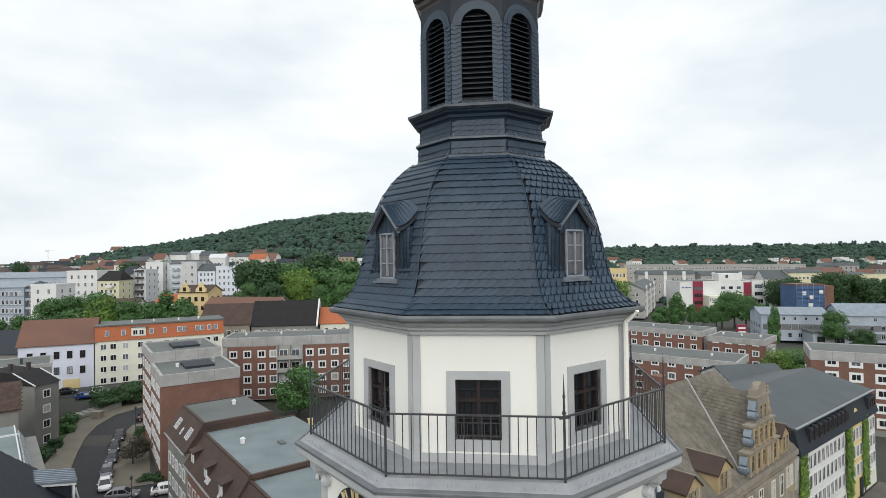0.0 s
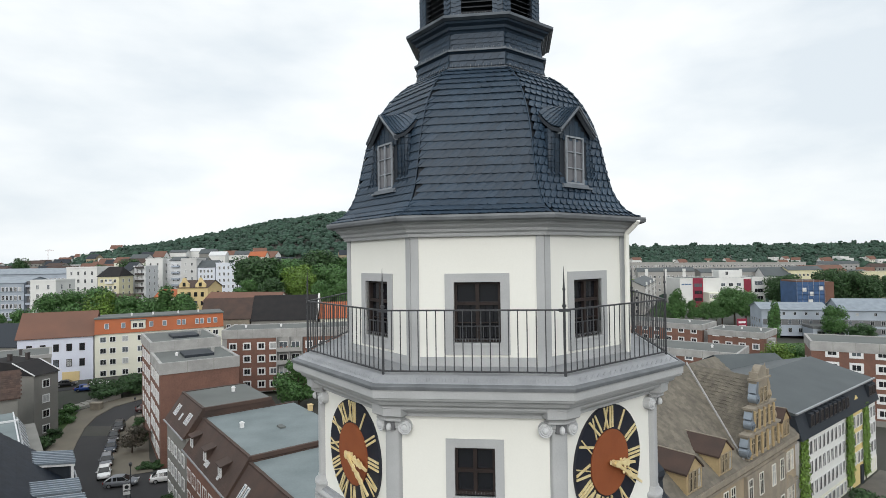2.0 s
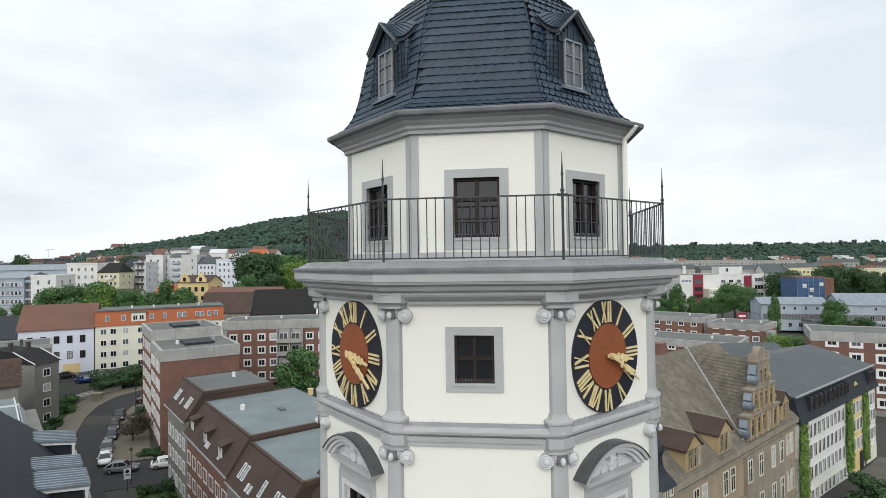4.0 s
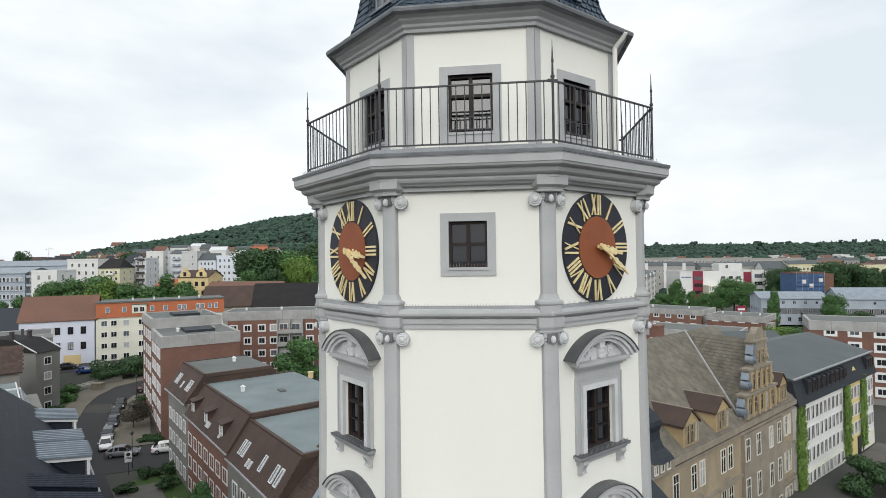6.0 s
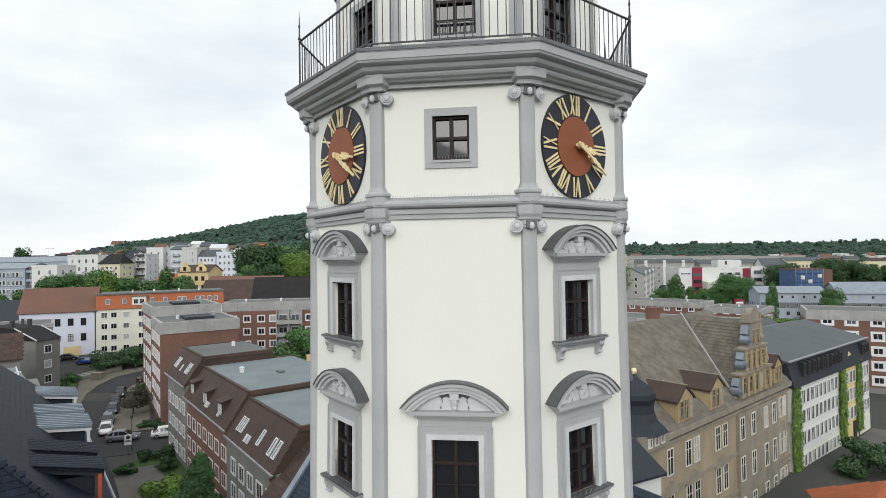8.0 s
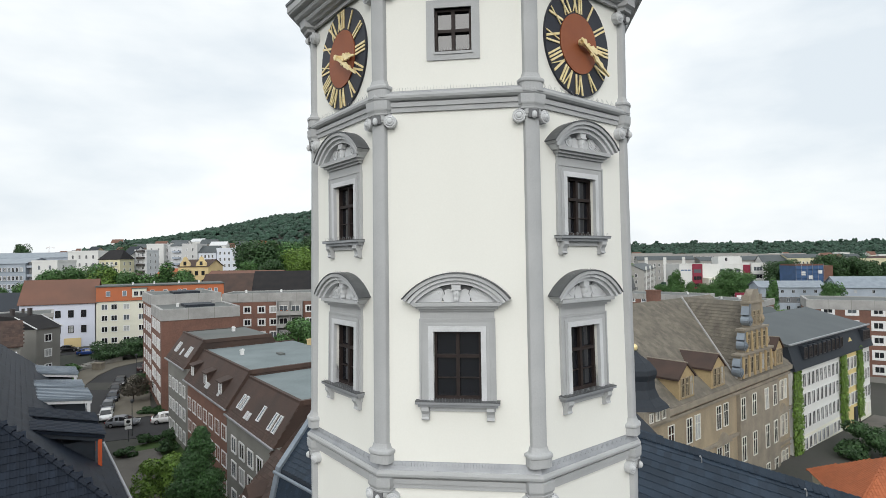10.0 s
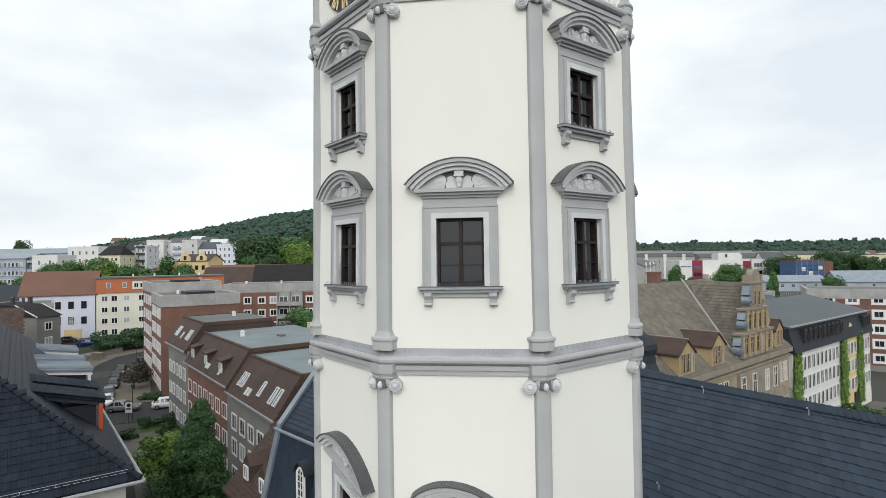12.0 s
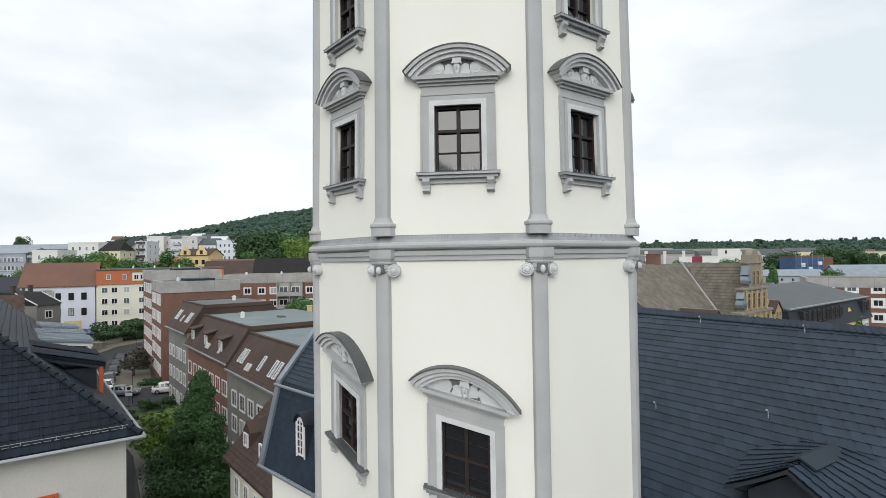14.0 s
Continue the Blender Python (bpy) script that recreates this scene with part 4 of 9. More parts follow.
part("lantern_cornice", bm, COPPER, tower)
bm = bmesh.new()
oct_sweep(bm, [(A_L + 0.2, 38.2), (A_L, 38.35), (1.2, 38.5), (1.0, 39.0), (0.6, 39.5), (0.15, 39.8), (0.08, 40.6), (0.02, 41.4)], caps=True)
part("lantern_cap", bm, SLATE, tower)

# ---- balcony railing ----
SHIFT.x = 0.0
rail = thing("balcony_railing", "dark iron balcony railing with thin upright bars and spear-topped posts", "railing", m=pose(-0.01, 0, 0, 0, 0, TURN))
A_R, ZR0, ZR1 = 3.76, 28.22, 29.27
for k in range(8):
    m = corner_m(k, A_R)
    bm = bmesh.new()
    tube(bm, m @ Vector((0, 0, 28.08)), m @ Vector((0, 0, 29.32)), 0.023, 8)
    tube(bm, m @ Vector((0, 0, 29.32)), m @ Vector((0, 0, 29.36)), 0.037, 8)
    tube(bm, m @ Vector((0, 0, 29.36)), m @ Vector((0, 0, 29.60)), 0.021, 8, 0.016)
    tube(bm, m @ Vector((0, 0, 29.60)), m @ Vector((0, 0, 29.64)), 0.026, 8)
    tube(bm, m @ Vector((0, 0, 29.64)), m @ Vector((0, 0, 30.0)), 0.017, 8, 0.003)
    tube(bm, m @ Vector((0, 0, 28.08)), m @ Vector((0, 0, 28.13)), 0.07, 8)
    box(bm, -0.09, 0.09, -0.02, 0.02, 29.24, 29.29, m)
    part("post", bm, IRON, rail)
    fm = face_m(k, A_R)
    h = A_R * t8
    for z, w, nm in ((ZR1, 0.022, "top_rail"), (ZR0, 0.016, "bottom_rail")):
        bm = bmesh.new()
        box(bm, -h, h, -w, w, z - 0.013, z + 0.013, fm)
        part(nm, bm, IRON, rail)
    bm0 = bmesh.new()
    tube(bm0, (0, 0, ZR0), (0, 0, ZR1), 0.0095, 6)
    me = finish("bar", bm0, IRON)
    n = 20
    for i in range(1, n):
        part("bar", me, IRON, rail, m=fm @ Matrix.Translation((-h + 2 * h * i / n, 0, 0)))
SHIFT.x = 0.05
# same added dark solid inside the drum, coloured as its unlit inside
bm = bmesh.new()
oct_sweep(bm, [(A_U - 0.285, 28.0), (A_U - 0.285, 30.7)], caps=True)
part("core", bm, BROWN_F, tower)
SHIFT.x = 0.0

# ---- ground ----
bm = bmesh.new()
xs = [-5200, -2600, -1600, -1100] + [-900 + 60 * i for i in range(31)] + [1100, 1600, 2600, 5200]
ys = [-4000, -1500, -500, -100, 0, 40, 70, 85, 95, 105, 115, 125, 135, 150, 180, 220, 260, 300, 340] + [400 + 75 * i for i in range(26)] + [2600, 3200, 4000, 4900]
gv = [[bm.verts.new((x, y, ground_z(x, y))) for x in xs] for y in ys]
for r0, r1 in zip(gv, gv[1:]):
    for i in range(len(xs) - 1):
        bm.faces.new((r0[i], r0[i + 1], r1[i + 1], r1[i]))
M_GROUND = mat("paved_and_grassy_ground", (0.062, 0.060, 0.055), (0.042, 0.048, 0.036), 0.95, 0.06, 2.0, 0.2)
ground = new("ground", finish("ground", bm, M_GROUND, True))
tagged(ground, "grey-brown town ground rising to green hills", "ground", kind="structure")

# ---- buildings round about ----
RENDER_G = mat("grey_render", (0.235, 0.23, 0.212), (0.165, 0.162, 0.15), 0.92, 0.35, 12, 0.2, mix=1.0)
BRICK = mat("red_brown_brick", (0.205, 0.106, 0.078), (0.138, 0.076, 0.060), 0.9, 0.6, 5, 0.3, mix=0.8, rnd=0.15, grain=0.5)
CONCRETE = mat("pale_concrete", (0.40, 0.395, 0.383), (0.235, 0.232, 0.225), 0.9, 0.55, 10, 0.2, mix=0.9, grain=0.35)
ROOF_FELT = mat("grey_roofing_felt", (0.13, 0.14, 0.133), (0.09, 0.097, 0.094), 0.85, 0.16, 6, 0.2, mix=0.8)
ROOF_BLUE = mat("pale_blue_grey_roofing", (0.19, 0.225, 0.23), (0.118, 0.146, 0.153), 0.8, 0.28, 5, 0.15, mix=0.9)
TILE_B = mat("brown_roof_tile", (0.080, 0.047, 0.036), (0.041, 0.030, 0.026), 0.8, 0.45, 14, 0.5, mix=0.9, isl=0.45)
TILE_R = mat("orange_red_roof_tile", (0.40, 0.115, 0.045), (0.31, 0.10, 0.045), 0.8, 0.3, 10, 0.4, mix=0.8, isl=0.2)
TILE_RB = mat("faded_red_brown_tile", (0.17, 0.085, 0.06), (0.125, 0.07, 0.053), 0.85, 0.25, 10, 0.4, mix=0.9)
TILE_DK = mat("dark_anthracite_tile", (0.013, 0.018, 0.028), (0.009, 0.0125, 0.020), 0.55, 0.8, 18, 0.3, isl=0.4, rnd=0.25, spec=0.12)
TILE_G = mat("weathered_beige_tile", (0.185, 0.165, 0.132), (0.105, 0.094, 0.078), 0.9, 0.9, 9, 0.5, mix=0.8, isl=0.3, streak=0.5)
TILE_K = mat("black_roof_tile", (0.022, 0.022, 0.024), (0.032, 0.03, 0.03), 0.9, 0.5, 10, 0.4, mix=0.9, spec=0.15)
STONE = mat("yellow_sandstone", (0.38, 0.31, 0.21), (0.215, 0.18, 0.13), 0.9, 0.6, 7, 0.4, mix=1.0, streak=0.35, grain=0.4)
STONE_G = mat("weathered_sandstone", (0.31, 0.27, 0.21), (0.17, 0.152, 0.125), 0.9, 0.7, 7, 0.4, mix=1.0, grain=0.4)
WHITE_W = mat("white_render", (0.68, 0.68, 0.66), (0.58, 0.58, 0.565), 0.9, 0.25, 10, 0.1, mix=1.0)
LILAC_W = mat("pale_lilac_render", (0.62, 0.645, 0.73), (0.53, 0.55, 0.64), 0.9, 0.2, 10, 0.1, mix=1.0)
CREAM_W = mat("pale_cream_render", (0.69, 0.68, 0.58), (0.61, 0.60, 0.51), 0.9, 0.2, 10, 0.1, mix=1.0)
YELLOW_W = mat("yellow_render", (0.64, 0.50, 0.26), (0.54, 0.42, 0.23), 0.9, 0.3, 10, 0.1)
BLUE_W = mat("blue_mesh_cladding", (0.06, 0.12, 0.25), (0.045, 0.09, 0.18), 0.8, 0.3, 6, 0.2)
RED_W = mat("dark_red_panel", (0.24, 0.02, 0.045), (0.18, 0.018, 0.04), 0.6, 0.5, 8, 0.1)
PALE_BW = mat("pale_blue_grey_cladding", (0.36, 0.40, 0.46), (0.29, 0.33, 0.38), 0.8, 0.2, 6, 0.1)
GREY_SLATE_FAR = mat("grey_slate_sheet", (0.065, 0.076, 0.08), (0.05, 0.06, 0.064), 0.6, 0.25, 6, 0.2)
METAL_R = mat("ribbed_metal_sheet", (0.25, 0.29, 0.33), (0.19, 0.22, 0.255), 0.4, 0.6, 10, 0.1, metal=0.4)
ORANGE_P = mat("orange_painted_timber", (0.55, 0.10, 0.03), (0.46, 0.08, 0.025), 0.6, 2, 30, 0.1)

_wcache = {}


def win_mesh(w, h, fr, style, frame_mat, pane_mat):
    """Shared meshes of a wall window: a proud frame with mullion, and its pane. Local: x across, -y out, z up from the foot."""
    key = (round(w, 2), round(h, 2), fr, style, frame_mat.name, pane_mat.name)
    if key not in _wcache:
        bm = bmesh.new()
        p = 0.09
        box(bm, -w / 2, -w / 2 + fr, -p, 0.05, 0, h)
        box(bm, w / 2 - fr, w / 2, -p, 0.05, 0, h)
        box(bm, -w / 2 + fr, w / 2 - fr, -p, 0.05, 0, fr * 1.1)
        box(bm, -w / 2 + fr, w / 2 - fr, -p, 0.05, h - fr, h)
        if style in ("cross", "two", "three"):
            n = 3 if style == "three" else 2
            for i in range(1, n):
                x = -w / 2 + w * i / n
                box(bm, x - 0.035, x + 0.035, -0.06, 0.05, fr, h - fr)
        if style == "cross":
            box(bm, -w / 2 + fr, w / 2 - fr, -0.058, 0.05, h * 0.64, h * 0.64 + 0.06)
        if style == "sash2":
            box(bm, -w / 2 + fr + 0.001, -w / 2 + fr + 0.07, -0.05, 0.05, fr, h - fr)
            box(bm, w / 2 - fr - 0.07, w / 2 - fr - 0.001, -0.05, 0.05, fr, h - fr)
            box(bm, -0.04, 0.04, -0.05, 0.05, fr, h - fr)
        fm = finish("window", bm, frame_mat)
        bm = bmesh.new()
        box(bm, -w / 2 + fr * 0.9, w / 2 - fr * 0.9, -0.03, 0.04, fr * 0.9, h - fr * 0.9)
        _wcache[key] = (fm, finish("pane", bm, pane_mat))
    return _wcache[key]


# paler base colour puts a sky reflection into some panes
GLASS_B = glass("pale_painted_reflection_glass", (0.10, 0.115, 0.13), 0.1, 0.6)
CURTAIN = mat("window_with_net_curtain", (0.42, 0.43, 0.43), (0.30, 0.31, 0.31), 0.35, 2.0, 20, 0.0)


def windows(parent, face, L, D, xs, zs, w, h, fr=0.12, style="two", frame_mat=None, seed=1, pale=0.25, off=0.0, name="window", joined=False, single=False):
    """Rows and columns of windows on one face (f front, l left, r right, b back) of a house L long and D deep."""
    rng = random.Random(seed)
    frame_mat = frame_mat or WHITE_F
    for z in zs:
        for x in xs:
            pm = CURTAIN if rng.random() < pale * 0.4 else (GLASS_B if rng.random() < pale else GLASS)
            fm, gm = win_mesh(w, h, fr, style, frame_mat, pm)
            m = {"f": Matrix.Translation((x, -off, z)), "l": Matrix.Translation((-off, x, z)) @ Matrix.Rotation(radians(-90), 4, "Z"),
                 "r": Matrix.Translation((L + off, x, z)) @ Matrix.Rotation(radians(90), 4, "Z"), "b": Matrix.Translation((x, D + off, z)) @ Matrix.Rotation(radians(180), 4, "Z")}[face]
            if single:
                # far windows: frame and pane in one shared mesh
                key = (fm.name, gm.name)
                if key not in _wcache:
                    b2 = bmesh.new()
                    b2.from_mesh(fm)
                    nf = len(b2.faces)
                    b2.from_mesh(gm)
                    b2.faces.ensure_lookup_table()
                    for f in b2.faces[nf:]:
                        f.material_index = 1
                    me = bpy.data.meshes.new("window")
                    b2.to_mesh(me)
                    b2.free()
                    me.materials.append(frame_mat)
                    me.materials.append(pm)
                    _wcache[key] = me
                part(name, _wcache[key], frame_mat, parent, m=m)
                continue
            ob = part(name, fm, frame_mat, parent, m=m)
            if not joined:
                part("pane", gm, pm, ob)


def spread(a, b, n):
    return [a + (b - a) * (i + 0.5) / n for i in range(n)]


def house(name, label, p0, p1, depth, z0, z1, wall, category="building", group=""):
    """An Empty at the front left foot; local x runs along the front, y into the depth. Returns it with its length and wall height."""
    dx, dy = p1[0] - p0[0], p1[1] - p0[1]
    L = math.hypot(dx, dy)
    ob = thing(name, label, category, group, m=pose(p0[0], p0[1], z0, 0, 0, math.degrees(math.atan2(dy, dx))))
    bm = bmesh.new()
    box(bm, 0, L, 0, depth, 0, z1 - z0)
    part("wall", bm, wall, ob)
    return ob, L, z1 - z0


def flat_roof(ob, L, D, H, roof=None, rim=None, band=0.9, over=0.12, x0=0.0, y0=0.0):
    roof, rim = roof or ROOF_FELT, rim or CONCRETE
    bm = bmesh.new()
    o, t = over, 0.35
    for q in ((x0 - o, L + o, y0 - o, y0 + t), (x0 - o, L + o, D - t, D + o), (x0 - o, x0 + t, y0 + t, D - t), (L - t, L + o, y0 + t, D - t)):
        box(bm, *q, H - band, H + 0.25)
    part("parapet", bm, rim, ob)
    if band > 1.2:
        # gaps between the parapet's panels
        bm = bmesh.new()
        n = max(2, int((L - x0) / 3.2))
        for i in range(1, n):
            x = x0 + (L - x0) * i / n
            box(bm, x - 0.03, x + 0.03, y0 - o - 0.006, y0 + t + 0.002, H - band, H + 0.256)
        n = max(2, int((D - y0) / 3.2))
        for i in range(1, n):
            y = y0 + (D - y0) * i / n
            for xa, xb in ((x0 - o - 0.006, x0 + t + 0.002), (L - t - 0.002, L + o + 0.006)):
                box(bm, xa, xb, y - 0.03, y + 0.03, H - band, H + 0.256)
        tagged(part("panel_joint", bm, RENDER_G, ob), kind="stuff")
    bm = bmesh.new()
    box(bm, x0 + t, L - t, y0 + t, D - t, H - 0.2, H + 0.1)
    return part("roof", bm, roof, ob)


def gable_roof(ob, L, D, H, rise, tile, over=0.4, walls=None, ends=True, hip=0.0, ridge=None):
    """Pitched roof along x with thickness, overhang, optional hipped ends and gable walls."""
    r = D / 2 if ridge is None else ridge
    s0, s1 = rise / r, rise / (D - r)
    bm = bmesh.new()
    t = 0.18
    e = over
    for y0, y1, z0 in ((-e, r, H - e * s0), (D + e, r, H - e * s1)):
        hx = hip
        a = [(-e, y0, z0), (L + e, y0, z0), (L + e - hx, y1, H + rise), (-e + hx, y1, H + rise)]
        up = [bm.verts.new((x, y, z + t)) for x, y, z in a]
        lo = [bm.verts.new((x, y, z)) for x, y, z in a]
        bm.faces.new(up)
        bm.faces.new(lo[::-1])
        for i in range(4):
            bm.faces.new((up[i], lo[i], lo[(i + 1) % 4], up[(i + 1) % 4]))
    if hip:
        for x0, x1 in ((-e, -e + hip), (L + e, L + e - hip)):
            vs = [bm.verts.new(p) for p in ((x0, -e, H - e * s0 + t), (x0, D + e, H - e * s1 + t), (x1, r, H + rise + t))]
            bm.faces.new(vs)
    roof = part("roof", bm, tile, ob)
    if walls and not hip:
        for x0, x1 in ((0.0, 0.3), (L - 0.3, L)):
            bm = bmesh.new()
            prism(bm, [(0, H - 0.01), (D, H - 0.01), (r, H + rise - 0.02)], x0, x1, "x")
            part("gable_wall", bm, walls, ob)
    return roof


def courses(parent, name, m, L, S, pitch, tile, w=0.33, step=0.3, wave=True, seed=3, keep=None, lift=0.03, named=0, clip=None, shape="pan"):
    """Roof tiles laid course by course on a slope: m has x along the eaves, y up the slope, z out of it. Tiles overlap; the joined rest is stuff."""
    rng = random.Random(seed)
    bm = bmesh.new()
    made = 0
    rows = int(S / step)
    verts, faces = [], []
    for r in range(rows):
        y0 = r * step
        n = int(L / w)
        sh = (r % 2) * w * 0.5 if shape != "pan" else 0
        for i in range(n):
            x0 = i * w + sh
            if clip and not clip(x0 + w / 2, y0 + step / 2):
                continue
            j = rng.uniform(-0.004, 0.004)
            z = lift + j
            if shape == "pan":
                prof = [(0, 0.0), (0.22, 0.030), (0.45, 0.006), (0.75, 0.0), (1.0, 0.012)]
            else:
                prof = [(0.015, 0.0), (0.985, 0.0)]
            b = len(verts)
            top = y0 + step * 1.12
            for f, hgt in prof:
                lowy = y0 - (0.0 if shape == "pan" else step * (0.12 if f < 0.5 else -0.16))
                verts.append((x0 + f * w, lowy, z + hgt))
                verts.append((x0 + f * w, top, z * 0.25 + hgt))
            for q in range(len(prof) - 1):
                faces.append((b + 2 * q, b + 2 * q + 2, b + 2 * q + 3, b + 2 * q + 1))
            # front edge
            c = len(verts)
            for f, hgt in prof:
                lowy = y0 - (0.0 if shape == "pan" else step * (0.12 if f < 0.5 else -0.16))
                verts.append((x0 + f * w, lowy, 0.0))
            for q in range(len(prof) - 1):
                faces.append((b + 2 * q, c + q, c + q + 1, b + 2 * q + 2))
    me = bpy.data.meshes.new(name)
    me.from_pydata([tuple(m @ Vector(v)) for v in verts], [], faces)
    me.materials.append(tile)
    ob = new(name, me)
    ob.parent = parent
    return tagged(ob, kind="stuff")


def slope_m(o, along, up):
    """Frame on a roof slope: origin o, x along the eaves, y up the slope, z outward."""
    x = Vector(along).normalized()
    y = Vector(up)
    y = (y - x * y.dot(x)).normalized()
    z = x.cross(y)
    return Matrix(((x.x, y.x, z.x, o[0]), (x.y, y.y, z.y, o[1]), (x.z, y.z, z.z, o[2]), (0, 0, 0, 1)))


def chimney(parent, x, y, z, w=0.5, h=1.0, material=None):
    bm = bmesh.new()
    box(bm, x - w / 2, x + w / 2, y - w / 2, y + w / 2, z, z + h)
    box(bm, x - w / 2 - 0.06, x + w / 2 + 0.06, y - w / 2 - 0.06, y + w / 2 + 0.06, z + h, z + h + 0.1)
    part("chimney", bm, material or CONCRETE, parent)


def vent(parent, x, y, z, material=None):
    bm = bmesh.new()
    box(bm, x - 0.19, x + 0.19, y - 0.19, y + 0.19, z, z + 0.55)
    box(bm, x - 0.25, x + 0.25, y - 0.25, y + 0.25, z + 0.551, z + 0.63)
    box(bm, x - 0.13, x + 0.13, y - 0.13, y + 0.13, z + 0.631, z + 0.74)
    part("vent", bm, material or WHITE_F, parent)


def skylight(parent, m, w=0.8, h=1.3):
    """Roof window lying on a slope; m as from slope_m."""
    bm = bmesh.new()
    t = 0.09
    box(bm, -w / 2, -w / 2 + t, 0, h, 0, 0.14, m)
    box(bm, w / 2 - t, w / 2, 0, h, 0, 0.14, m)
    box(bm, -w / 2 + t, w / 2 - t, 0, t, 0, 0.14, m)
    box(bm, -w / 2 + t, w / 2 - t, h - t, h, 0, 0.14, m)
    ob = part("skylight", bm, GREY_L, parent)
    bm = bmesh.new()
    box(bm, -w / 2 + t, w / 2 - t, t, h - t, 0.02, 0.09, m)
    part("pane", bm, SKY_GLASS, ob)


SKY_GLASS = glass("skylight_glass", (0.10, 0.125, 0.15), 0.05, 0.9)

# -- brick slab with a lower near end, its blank gable wall towards the tower --
FL, FR = (-44.1, 70.9), (-34.5, 77.2)
ob, L, H = house("brick_apartment_slab", "red-brown brick apartment slab with pale concrete parapet and blank gable wall", FL, FR, 13.5, -1.2, 14.6, BRICK, "apartment building", "brick slabs")
flat_roof(ob, L, 13.5, H, ROOF_FELT, CONCRETE, band=1.5)
windows(ob, "l", L, 13.5, [2.2, 5.2], [1.3 + 2.75 * i for i in range(5)], 1.5, 1.75, 0.2, "two", seed=4)
windows(ob, "l", L, 13.5, [8.4, 11.6], [1.3 + 2.75 * i for i in range(5)], 2.4, 1.75, 0.2, "three", seed=5)
for i in range(5):
    bm = bmesh.new()
    box(bm, -0.06, 0.02, 3.2, 4.2, 1.3 + 2.75 * i, 3.05 + 2.75 * i)
    part("infill_panel", bm, WHITE_W, ob)
bm = bmesh.new()
box(bm, 4, 8.5, 4, 9.5, H + 0.1, H + 0.5)
part("roof_hatch", bm, SLATE_D, ob)
chimney(ob, 9, 8, H, 0.5, 0.8)
vent(ob, 3.2, 7, H)
nx, ny = (FR[0] - FL[0]) / L, (FR[1] - FL[1]) / L
g = 13.5
FL2, FR2 = (FL[0] - ny * g, FL[1] + nx * g), (FR[0] - ny * g - nx * 0.2, FR[1] + nx * g)
ob, L, H = house("brick_apartment_slab", "taller rear section of the red-brown brick apartment slab", FL2, FR2, 15, -0.8, 16.2, BRICK, "apartment building", "brick slabs")
flat_roof(ob, L, 15, H, ROOF_FELT, CONCRETE, band=1.5)
windows(ob, "l", L, 15, [2.2, 5.2, 8.4, 12.0], [2.2 + 2.75 * i for i in range(5)], 1.8, 1.75, 0.2, "two", seed=6)
bm = bmesh.new()
box(bm, 4, 8.5, 4, 9.5, H + 0.1, H + 0.5)
part("roof_hatch", bm, SLATE_D, ob)
chimney(ob, 9, 7, H, 0.5, 0.8)

# -- three-part block with brown mansard fronts and flat tops --
MD, MN = Vector((0.604, -0.797)), Vector((-0.797, -0.604))
M2 = Vector((-30.9, 54.8))


